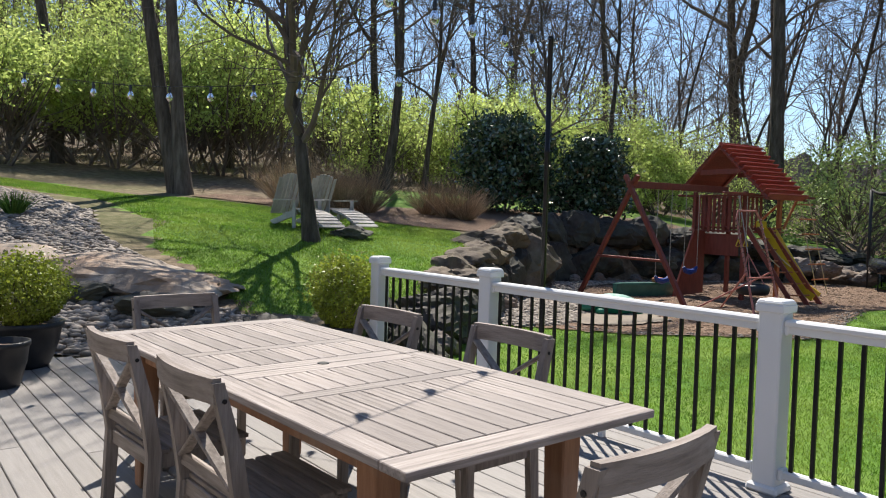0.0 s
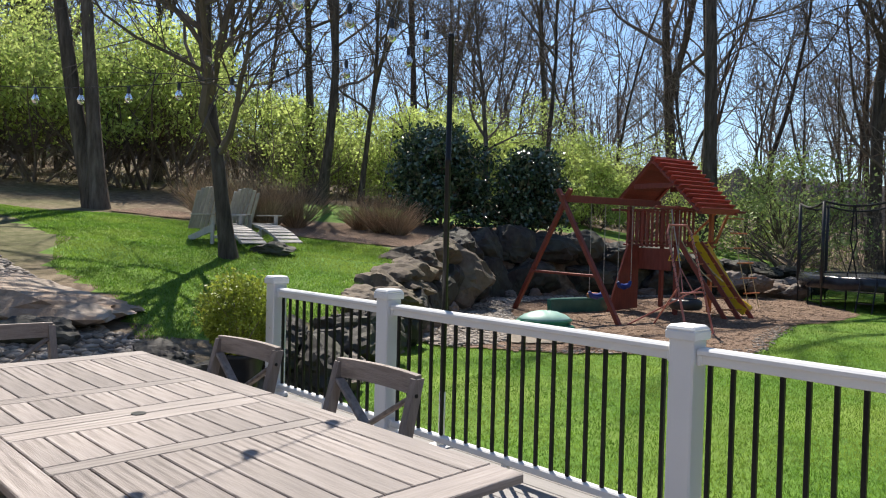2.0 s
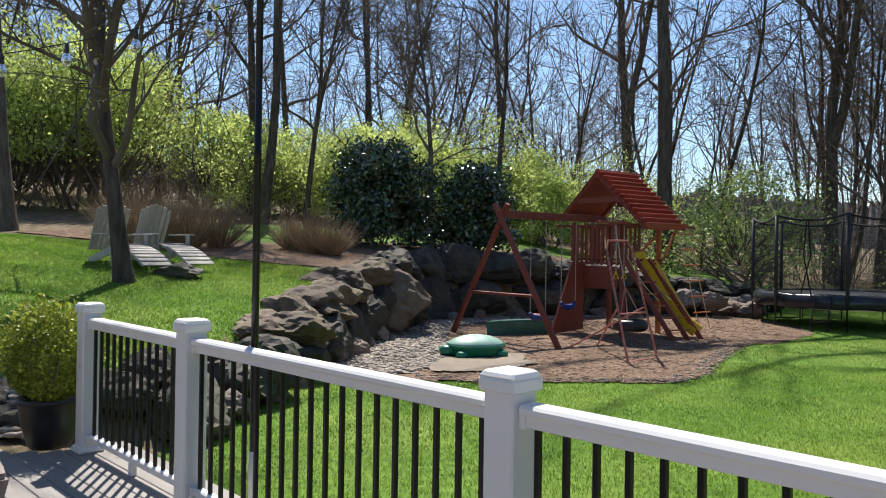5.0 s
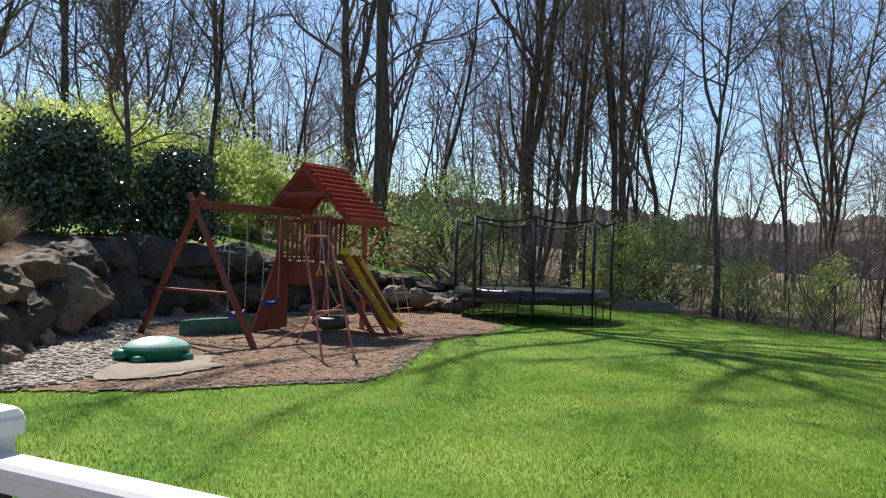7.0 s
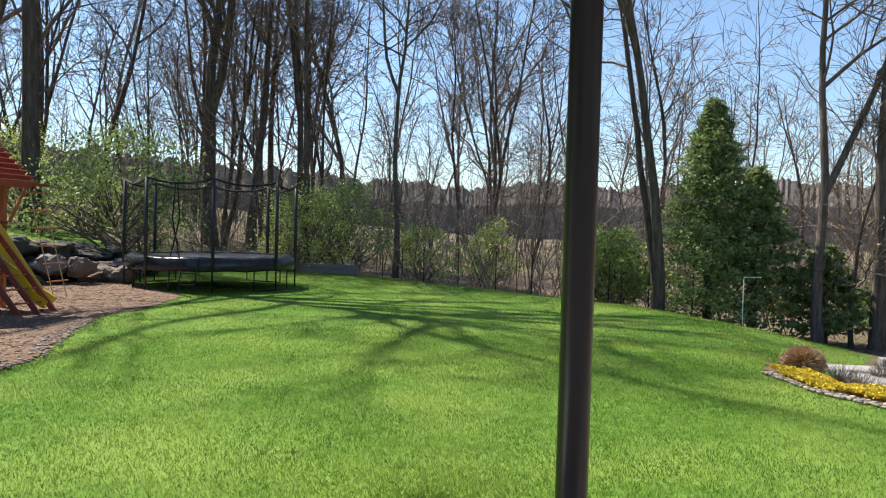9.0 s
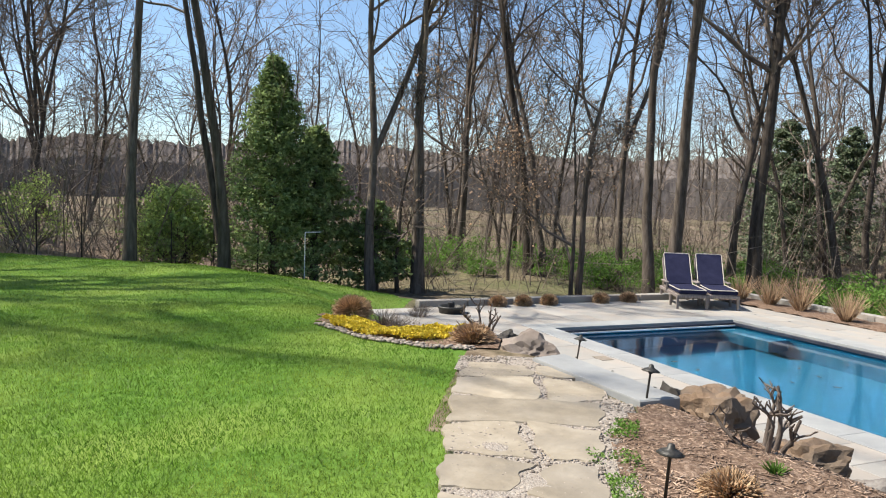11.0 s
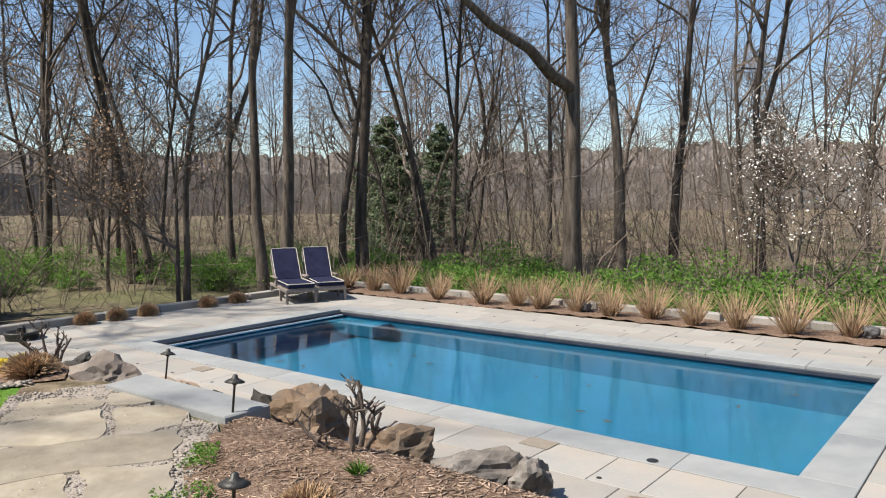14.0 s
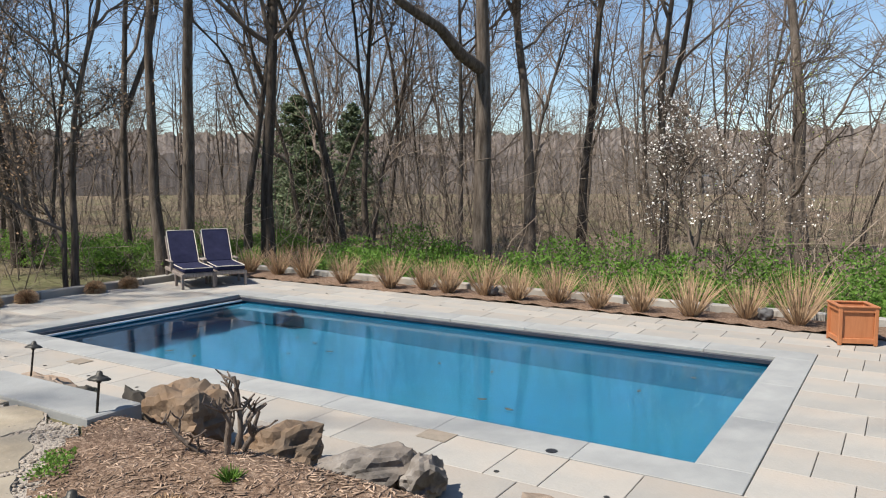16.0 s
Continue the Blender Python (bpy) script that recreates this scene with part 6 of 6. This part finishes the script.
def sun_lounger(x, y, turn, label):
    lg = pool_thing("sun_lounger", x, y, PATIO_Z, turn, label, "sun lounger", "sun loungers")
    lg.scale = (1, 1, .93)
    def bar(name, c, s, rot=(0, 0, 0), mat=TEAK, b=.006):
        bm = bmesh.new()
        block(bm, c, s, rot, b)
        return part(name, bm, mat, lg)
    for sx in (-1, 1):
        bar("side_rail", (sx * .31, .1, .30), (.05, 1.75, .07))
        for yy in (-.68, .30, .92):
            bar("leg", (sx * .31, yy, .15), (.055, .06, .30))
        bar("arm", (sx * .34, -.22, .52), (.07, .50, .03))
        bar("arm_post", (sx * .34, .0, .41), (.045, .05, .20))
        bar("back_frame", (sx * .29, -.58, .68), (.04, .035, .86), (32, 0, 0))
    bar("end_rail", (0, .95, .30), (.58, .04, .07))
    bar("end_rail", (0, -.75, .30), (.58, .04, .07))
    for k in range(9):
        bar("slat", (0, -.25 + .145 * k, .345), (.58, .10, .018), b=.003)
    cm = bmesh.new()
    block(cm, (0, .36, .405), (.60, 1.22, .10), b=.035)
    seat = part("seat_cushion", cm, NAVY, lg, "navy canvas seat cushion", False)
    cm = bmesh.new()
    block(cm, (0, -.52, .79), (.60, .09, .88), (32, 0, 0), b=.035)
    back = part("back_cushion", cm, NAVY, lg, "navy canvas back cushion")
    def outline(m, w, h, name, parent):
        bm = bmesh.new()
        pts = [m @ Vector((a * w, 0, c * h)) for a, c in ((-1, -.97), (-1, .95), (-.94, 1), (.94, 1), (1, .95), (1, -.97))]
        tube(bm, pts, .009, 6)
        part(name, bm, PIPING, parent, "cream piping")
    outline(pose(0, -.52, .79, 32, 0, 0) @ pose(0, .047, 0), .295, .435, "piping", back)
    outline(pose(0, .36, .455, 90, 0, 0), .295, -.605, "piping", seat)


sun_lounger(6.97, -2.62, 63, "teak sun lounger with navy cushions and cream piping beside the pool")
sun_lounger(6.72, -3.32, 60, "teak sun lounger with navy cushions and its back raised beside another")
sun_lounger(-6.75, -3.0, 20, "teak sun lounger with navy cushion next to a cedar planter")


def cedar_box():
    bx = pool_thing("planter_box", -5.56, -3.55, PATIO_Z, 22, "square orange-brown cedar planter box on the terrace", "planter")
    bx.scale = (.86, .86, .86)
    for a in range(4):
        c, s = math.cos(a * math.pi / 2), math.sin(a * math.pi / 2)
        bm = bmesh.new()
        block(bm, (c * .235, s * .235, .30), (.02 if a % 2 == 0 else .46, .46 if a % 2 == 0 else .02, .52), b=.002)
        part("panel", bm, COPPERBOX, bx)
        bm = bmesh.new()
        block(bm, ((c - s) * .26, (s + c) * .26, .30), (.055, .055, .60), b=.005)
        part("corner_post", bm, COPPERBOX, bx)
        for z in (.56, .07):
            bm = bmesh.new()
            block(bm, (c * .258, s * .258, z), (.035 if a % 2 == 0 else .47, .47 if a % 2 == 0 else .035, .08), b=.004)
            part("rail", bm, COPPERBOX, bx)
    bm = bmesh.new()
    block(bm, (0, 0, .50), (.45, .45, .02), b=.002)
    part("soil", bm, MULCH, bx)
    for a in range(4):
        c, s = math.cos(a * math.pi / 2), math.sin(a * math.pi / 2)
        bm = bmesh.new()
        block(bm, (c * .262, s * .262, .61), (.075 if a % 2 == 0 else .60, .45 if a % 2 == 0 else .075, .022), b=.004)
        part("top_rim", bm, COPPERBOX, bx)


cedar_box()


def rock_speaker(x, y, z, label):
    bm = bmesh.new()
    bmesh.ops.create_icosphere(bm, subdivisions=3, radius=1)
    for v in bm.verts:
        d = v.co.normalized()
        r = (1 + .28 * noise.fractal(d * 1.8 + Vector((x, y, 0)), 1, 2, 4)) * (.80 if d.z < .55 else .80 * .55 / d.z)
        v.co = Vector((d.x * .15 * r, d.y * .13 * r, d.z * .17 * r))
    ob = part("garden_speaker", bm, SPEAKERROCK, None, smooth=True)
    ob.matrix_world = pose(x, y, z + .12)
    tagged(ob, label, "speaker", "garden speakers")


w = POOL @ Vector((-4.3, -4.55, PATIO_Z))
rock_speaker(w.x, w.y, w.z, "grey rock-shaped garden speaker in the planting bed")
w = POOL @ Vector((.55, -4.52, PATIO_Z))
rock_speaker(w.x, w.y, w.z, "grey rock-shaped garden speaker in the planting bed")
lamp_low = thing("low_planter", pose(17.3, 3.7, ground_z(17.3, 3.7)), "low dark iron bowl with a lamp at the terrace edge", "planter")
bm = bmesh.new()
lathe(bm, [(.16, 0), (.24, .04), (.26, .16), (.28, .17), (.28, .20), (.22, .20), (.20, .12), (.01, .11)], 20)
part("bowl", bm, BRONZE, lamp_low, smooth=True)
bm = bmesh.new()
block(bm, (0, 0, .22), (.16, .12, .16), b=.03)
part("lamp", bm, BLACKPLASTIC, lamp_low)


# ---- path, step and rock bed between deck and pool ----
def stone_slab(name, pts, z0, z1, mat, parent=None, label=""):
    """A flat stone of any outline with a worn edge."""
    bm = bmesh.new()
    c = sum((Vector(p) for p in pts), Vector((0, 0))) / len(pts)
    rings = []
    for k, z in ((1.0, z0), (1.0, z1 - .012), (.985, z1)):
        rings.append([bm.verts.new((c.x + (p[0] - c.x) * k, c.y + (p[1] - c.y) * k, z)) for p in pts])
    for a, b in zip(rings, rings[1:]):
        for j in range(len(pts)):
            bm.faces.new((a[j], a[(j + 1) % len(pts)], b[(j + 1) % len(pts)], b[j]))
    bm.faces.new(rings[-1])
    bm.faces.new(rings[0][::-1])
    return part(name, bm, mat, parent, label)


def flagstone_path():
    fp = thing("flagstone_path", pose(0, 0, 0), "path of large irregular tan flagstones set in pea gravel", "path", kind="structure")
    rng = random.Random(14)
    rows = 8
    a0, a1 = Vector((4.9, 1.78)), Vector((10.95, 2.22))
    node = {}
    for r in range(rows + 1):
        t = r / rows
        mid = a0.lerp(a1, t) + Vector((0, .10 * math.sin(t * 5)))
        half = .54 + .20 * smooth_step(.4, .8, t) - .12 * smooth_step(.85, 1, t)
        for j in range(3):
            off = (-half, rng.uniform(-.22, .22), half)[j]
            node[r, j] = mid + Vector((rng.uniform(-.17, .17), off))
    def edge(a, b, seed):
        out = []
        d = (b - a).normalized()
        for k in range(8):
            t = k / 8
            n = .13 * math.sin(math.pi * t) * noise.noise(Vector((seed * 1.7, t * 2.4, 3)))
            out.append(a.lerp(b, t) + Vector((-d.y, d.x)) * n)
        return out
    for r in range(rows):
        cells = [(0, 1), (1, 2)]
        if r == 5:
            cells = [(0, 2)]
        for ci, (j0, j1) in enumerate(cells):
            q = [node[r, j0], node[r + 1, j0], node[r + 1, j1], node[r, j1]]
            c = sum(q, Vector((0, 0))) / 4
            q = [p + ((q[k - 1] - p).normalized() + (q[(k + 1) % 4] - p).normalized()) * .05 for k, p in enumerate(q)]
            pts = []
            for k in range(4):
                pts += edge(q[k], q[(k + 1) % 4], r * 7 + ci * 3 + k)
            soft = []
            for k, p in enumerate(pts):
                n = pts[(k + 1) % len(pts)]
                soft += [p.lerp(n, .25), p.lerp(n, .75)]
            z = ground_z(c.x, c.y) + .036 + rng.uniform(-.004, .004)
            ob = stone_slab("flagstone", [tuple(p) for p in soft[::-1]], z - .06, z, FLAG, fp)
            for v in ob.data.vertices:
                v.co.z += ground_z(v.co.x, v.co.y) - ground_z(c.x, c.y)


flagstone_path()
PATH_BED = [(5.0, 1.24), (8.6, 1.28), (9.4, 1.12), (11.2, 2.1), (11.1, 2.85), (9.0, 2.65), (7.3, 2.5), (5.0, 2.5)]
patch("gravel_joints", PATH_BED, .026, PEA, "fine tan pea gravel between the flagstones", .1, .05)
pebbles("pea_stones", PATH_BED, 6000, .010, .024, 8, "loose pea gravel between the flagstones", .6)
step = thing("stone_step", pose(0, 0, 0), "smooth grey stone slab step down to the terrace", "step")
stone_slab("tread", [(11.0, 2.02), (9.45, 1.06), (9.68, .68), (11.3, 1.68)], -.42, -.28, COPING, step)
stone_slab("lower_tread", [(11.34, 1.70), (9.70, .66), (9.95, .28), (11.6, 1.30)], -.82, -.56, COPING, step)
stone_slab("riser", [(11.0, 1.98), (9.5, 1.04), (9.66, .72), (11.28, 1.70)], -.84, -.42, ROCKDARK, step)

ROCK_BED = [(5.0, 1.26), (7.2, 1.34), (8.6, 1.36), (9.35, 1.12), (9.9, .75), (9.3, .2), (8.8, -.4), (8.1, -.9), (7.5, -1.15), (6.9, -1.7), (5.6, -2.2), (4.6, -1.4), (4.7, .2)]
patch("mulch_bed", ROCK_BED, .03, MULCH, "bed of shredded brown bark mulch beside the path", .1, .06)
pebbles("mulch_shreds", ROCK_BED, 11000, .010, .03, 9, "loose shreds of bark over the bed", .22, CHIP, 2.8)
for k, (x, y, z, sx, sy, sz, st, turn) in enumerate((
        (11.72, 2.02, -.42, .52, .34, .27, ROCK, 25), (12.05, 1.42, -.70, .42, .30, .20, TANROCK, 40), (11.75, 1.05, -.74, .22, .2, .13, ROCKDARK, 10),
        (10.18, .60, -.52, .30, .24, .25, ROCKDARK, 60), (10.12, .26, -.50, .32, .26, .26, RUSTROCK, 10), (9.74, .34, -.55, .36, .37, .34, RUSTROCK, 35),
        (9.12, -.32, -.66, .28, .40, .23, RUSTROCK, 12), (8.52, -.68, -.68, .25, .44, .20, PALEROCK, -8), (8.30, -1.04, -.74, .20, .26, .22, PALEROCK, 20),
        (7.25, -1.5, -.72, .46, .3, .22, TANROCK, 30), (6.5, -2.0, -.74, .5, .35, .22, TANROCK, 40), (10.3, .40, -.76, .25, .2, .14, ROCKDARK, 0),
        (13.15, 2.45, -.55, .30, .22, .18, ROCKDARK, 20), (9.5, -.15, -.72, .25, .2, .16, TANROCK, 70))):
    boulder("boulder", x, y, z, sx, sy, sz, 300 + k, st, "rugged brown landscape boulder beside the pool terrace", turn, "pool boulders", .26, 15)


def path_light(x, y, z, lean, label="dark bronze path light leaning in its bed"):
    pl = thing("path_light", pose(x, y, z, lean, lean * .6, 0), label, "path light", "path lights")
    pl.scale = (.9, .9, .78)
    bm = bmesh.new()
    lathe(bm, [(.011, -.05), (.011, .40), (.016, .405), (.016, .43), (.008, .435)], 10)
    part("stem", bm, BRONZE, pl, smooth=True)
    bm = bmesh.new()
    lathe(bm, [(.088, .425), (.092, .43), (.060, .455), (.028, .470), (.022, .50), (.010, .508), (.003, .51)], 20)
    part("shade", bm, BRONZE, pl, smooth=True)
    bm = bmesh.new()
    lathe(bm, [(.02, .40), (.024, .41), (.024, .424), (.01, .426)], 10)
    part("lens", bm, GLASS, pl)


path_light(12.02, 1.5, -.58, 7)
path_light(9.56, 1.0, -.37, 6)
path_light(7.22, 1.2, -.33, 4)


def cut_shrub(x, y, z, h, seed, label, lean=(0, 0)):
    rng = random.Random(seed)
    s = Sticks()
    for i in range(6):
        a = i * 1.05 + rng.random()
        way = Vector((.48 * math.cos(a) + lean[0], .48 * math.sin(a) + lean[1], 1))
        q = limb(rng, Vector((.035 * math.cos(a), .035 * math.sin(a), -.05)), way, h * rng.uniform(.62, .92), .2, .03, 5)
        s.add(q, [.026, .023, .019, .016, .013, .011], 7)
        for j in range(4):
            k = rng.randint(2, 5)
            b = rng.uniform(0, 6.28)
            q2 = limb(rng, q[k], Vector((math.cos(b), math.sin(b), .9)), h * rng.uniform(.12, .3), .3, .06, 3)
            s.add(q2, [.011, .0095, .008, .0065], 5)
            for _ in range(2):
                b = rng.uniform(0, 6.28)
                q3 = limb(rng, q2[rng.randint(1, 3)], Vector((math.cos(b), math.sin(b), 1.0)), h * rng.uniform(.06, .14), .25, .05, 2)
                s.add(q3, [.0065, .0058, .005], 5)
    ob = raw("pruned_shrub", s.v, s.f, PRUNED, smooth=True)
    ob.matrix_world = pose(x, y, z)
    tagged(ob, label, "shrub", "pruned shrubs")


cut_shrub(8.47, .28, -.38, .66, 5, "hard-pruned bare shrub with knobbly grey stems in the mulch", (.05, -.16))
cut_shrub(12.8, 2.7, -.48, .62, 6, "hard-pruned bare shrub with grey stems beside the yellow flowers")


def low_plant(name, poly, n, size, mat, label, lift, seed):
    rng = np.random.default_rng(seed)
    pts = scatter_in(poly, n, random.Random(seed))
    c = np.array([(x, y, ground_z(x, y) + lift + .04 * rng.random() + .05 * fbm(x, y, 3)) for x, y in pts])
    ob = mesh_np(name, leaf_quads(c, size, rng, .8, -.2), 4, mat, label, "plants")


YELLOW_BED = [(12.75, 4.95), (11.95, 4.2), (11.75, 3.5), (12.1, 3.05), (13.3, 2.9), (13.9, 3.5), (13.6, 4.3)]
patch("flower_bed", [(13.4, 5.2), (12.6, 4.95), (11.8, 4.1), (11.5, 3.3), (11.6, 2.5), (13.2, 2.2), (15.2, 3.2), (17.6, 3.6), (17.6, 4.4), (15.0, 4.9)], .02, MULCH, "mulched flower bed at the lawn's corner", .12)
low_plant("yellow_groundcover", YELLOW_BED, 16000, .045, YELLOW, "mat of bright yellow flowers in the corner bed", .06, 41)
low_plant("moss_and_weeds", [(8.45, 1.2), (8.95, 1.12), (9.0, 1.3), (8.55, 1.45)], 700, .018, GREENLEAF, "tuft of green weeds between the flagstones", .01, 42)
low_plant("moss_and_weeds", [(7.85, 1.22), (8.2, 1.25), (8.2, 1.6), (7.9, 1.6)], 800, .018, GREENLEAF, "tuft of green weeds between the flagstones", .01, 43)
low_plant("moss_and_weeds", [(7.0, 1.28), (7.75, 1.3), (7.7, 1.5), (7.1, 1.48)], 1100, .018, GREENLEAF, "tuft of green weeds between the flagstones", .01, 44)
for k, (x, y) in enumerate(((8.62, -.30), (8.0, .35), (8.75, -.02))):
    tuft(x, y, ground_z(x, y) + .03, .2, .10, 90, 150 + k, GREENLEAF, "small green herb sprouting from the mulch", "bed herbs", .15, "herb", .006)
pebbles("bed_edging", [(12.6, 5.0), (11.75, 4.1), (11.45, 3.3), (11.5, 2.7), (11.68, 2.75), (11.62, 3.3), (11.92, 4.0), (12.7, 4.9)], 380, .024, .015, 12, "row of pale rounded stones edging the flower bed")
for k, (x, y, r, h) in enumerate(((14.2, 4.4, .4, .42), (14.3, 3.85, .36, .36), (14.9, 4.35, .35, .34), (16.6, 4.25, .35, .3), (17.3, 4.3, .4, .32), (13.9, 4.0, .3, .4))):
    tuft(x, y, ground_z(x, y), r, h, 130, 130 + k, BRUSH, "twiggy dormant perennial clump in the flower bed", "dormant perennials", .35, "dormant_perennial", .004)
for k, (x, y, h) in enumerate(((-3.2, 19.2, 1.25), (-2.0, 19.5, 1.35), (-4.2, 19.6, 1.2), (.15, 19.8, 1.05), (-.4, 20.2, .9), (-3.6, 18.9, 1.3), (-2.6, 19.0, 1.2), (.6, 19.6, .9))):
    tuft(x, y, ground_z(x, y), 1.2, h * 1.15, 420, 160 + k, TALLSTRAW, "tall tan ornamental grass left standing from last year", "tall garden grasses", .36, "ornamental_grass", .0045)


# ---- blossoming and leaf-holding trees in the woods ----
def dressed_tree(x, y, h, r, seed, leaf, n, size, label, low=.0):
    tips = []
    base = place_tree("tree", x, y, tree_meshes(seed, h, r, .05, seed, .2, 8, True, .5, 1.3, tips), label)
    rng = np.random.default_rng(seed)
    t = np.array([tuple(p) for p in tips if p.z > low])
    c = t[rng.integers(0, len(t), n)] + rng.normal(0, .07, (n, 3))
    mesh_np("leaf_cover", leaf_quads(c, size, rng, .7), 4, leaf, "", "", parent=base)


dressed_tree(16.6, -11.9, 4.9, .06, 501, BLOSSOM, 1500, .06, "young magnolia covered in white blossom at the wood's edge", 2.3)
dressed_tree(24.3, 1.1, 6.5, .06, 502, PALELEAF, 500, .09, "young beech holding pale dead leaves", 1.0)
dressed_tree(25.6, 6.4, 7.0, .06, 503, PALELEAF, 450, .09, "young beech holding pale dead leaves", 2.0)
dressed_tree(30.5, 3.2, 5.5, .06, 504, PALELEAF, 600, .09, "young beech holding pale dead leaves", .8)
dressed_tree(18.0, -17.5, 7.5, .10, 505, SPRING, 500, .05, "arching tree just breaking into leaf", 1.0)


# ---- fence and timber edging along the lawn ----
for k, (a, b) in enumerate(zip(LAWN_EDGE[2:], LAWN_EDGE[3:-2])):
    for t in (0.0, .5):
        x, y = a[0] + (b[0] - a[0]) * t + .25, a[1] + (b[1] - a[1]) * t
        bm = bmesh.new()
        lathe(bm, [(.018, -.2), (.018, 1.25), (.006, 1.262)], 6)
        ob = part("fence_post", bm, BLACKMETAL, None)
        ob.matrix_world = pose(x, y, ground_z(x, y))
        tagged(ob, "thin dark metal fence post along the lawn's edge", "fence post", "fence posts")
edge = thing("timber_edging", pose(21.5, 24.0, lower(21.5, 24.0), 0, 0, -54), "long grey timber raised edge beyond the trampoline", "edging")
for k in range(2):
    bm = bmesh.new()
    block(bm, (0, 0, .09 + .18 * k), (2.9, .16, .175), b=.012)
    part("timber", bm, TERRACE, edge)
hook = thing("feeder_pole", pose(22.3, 8.35, ground_z(22.3, 8.35)), "thin white garden hook standing before the evergreens", "garden hook")
bm = bmesh.new()
tube(bm, [(0, 0, -.1), (0, 0, 1.35), (.03, 0, 1.37), (.45, -.3, 1.37)], .012, 6)
part("rod", bm, VINYL, hook)


# ---- the dry stream of stones beside the deck ----
STREAM = [(-1.2, 7.5), (-2.6, 7.1), (-5.0, 7.2), (-7.5, 9.5), (-9.5, 13.5), (-10.5, 17.5), (-8.6, 16.4), (-6.9, 14.6), (-5.7, 12.4), (-4.2, 10.8), (-2.8, 9.1), (-1.7, 8.6)]
patch("stream_gravel", STREAM, .03, GRIT, "gravel of a dry stream bed beside the deck", .2)
pebbles("stream_stones", STREAM, 9000, .045, .03, 17, "rounded river stones in a dry stream bed")
boulder("boulder", -4.3, 10.2, .44, 2.3, 1.0, .32, 401, TANROCK, "broad flat brown ledge rock in the dry stream", 160, "stream boulders", .08)
boulder("boulder", -6.3, 10.9, .55, 1.5, .9, .28, 402, TANROCK, "broad flat brown ledge rock in the dry stream", 150, "stream boulders", .08)
for k, (x, y, s) in enumerate(((-3.4, 8.6, .5), (-4.3, 8.8, .45), (-5.2, 9.2, .5), (-2.35, 7.5, .26), (-1.9, 8.3, .4), (-1.3, 8.0, .42), (-1.0, 8.6, .45), (-.75, 9.3, .5))):
    boulder("boulder", x, y, ground_z(x, y) + s * .18, s, s * .75, s * .45, 410 + k, ROCKDARK, "dark weathered rock among the stream stones", 37 * k, "stream boulders")
tuft(-7.6, 13.2, ground_z(-7.6, 13.2), .5, .5, 220, 210, GREENLEAF, "clump of green daffodil leaves beside the stream", "daffodils", .6, "daffodil_clump", .010)


# ---- grass blades over the lawns ----
def grass(name, poly, n, height, width, seed, label, near=None):
    rng = np.random.default_rng(seed)
    px, py = np.array([p[0] for p in poly]), np.array([p[1] for p in poly])
    got = []
    total = 0
    while total < n:
        if near is None:
            xy = np.stack([rng.uniform(px.min(), px.max(), n), rng.uniform(py.min(), py.max(), n)], 1)
        else:
            r, a = near[2] * rng.random(n) ** .75, rng.uniform(0, 6.283, n)
            xy = np.stack([near[0] + r * np.cos(a), near[1] + r * np.sin(a)], 1)
        inn = np.zeros(n, bool)
        j = len(poly) - 1
        for i in range(len(poly)):
            hit = ((py[i] > xy[:, 1]) != (py[j] > xy[:, 1])) & (xy[:, 0] < (px[j] - px[i]) * (xy[:, 1] - py[i]) / (py[j] - py[i] + 1e-12) + px[i])
            inn ^= hit
            j = i
        xy = xy[inn]
        bed = [not inside(x, y, PLAY_BED) for x, y in xy]
        xy = xy[np.array(bed)]
        got.append(xy)
        total += len(xy)
    xy = np.concatenate(got)[:n]
    z = np.array([ground_z(x, y) for x, y in xy]) - .004
    a = rng.uniform(0, 6.283, n)
    h = height * rng.uniform(.5, 1.3, n)
    lean = rng.normal(0, .5, (n, 2)) * h[:, None]
    d = np.stack([np.cos(a), np.sin(a)], 1) * width / 2
    base = np.concatenate([xy, z[:, None]], 1)
    v = np.empty((n, 3, 3))
    v[:, 0] = base - np.concatenate([d, np.zeros((n, 1))], 1)
    v[:, 1] = base + np.concatenate([d, np.zeros((n, 1))], 1)
    v[:, 2] = base + np.concatenate([lean, h[:, None]], 1)
    mesh_np(name, v, 3, BLADE, label, "grass")


grass("grass_near", LAWN_POLY, 230000, .036, .0065, 1, "short green lawn grass", near=(6, 5, 8.5))
grass("grass_far", LAWN_POLY, 200000, .032, .012, 2, "short green lawn grass")
grass("grass_slope", UP_POLY, 90000, .04, .015, 3, "short green grass on the slope")
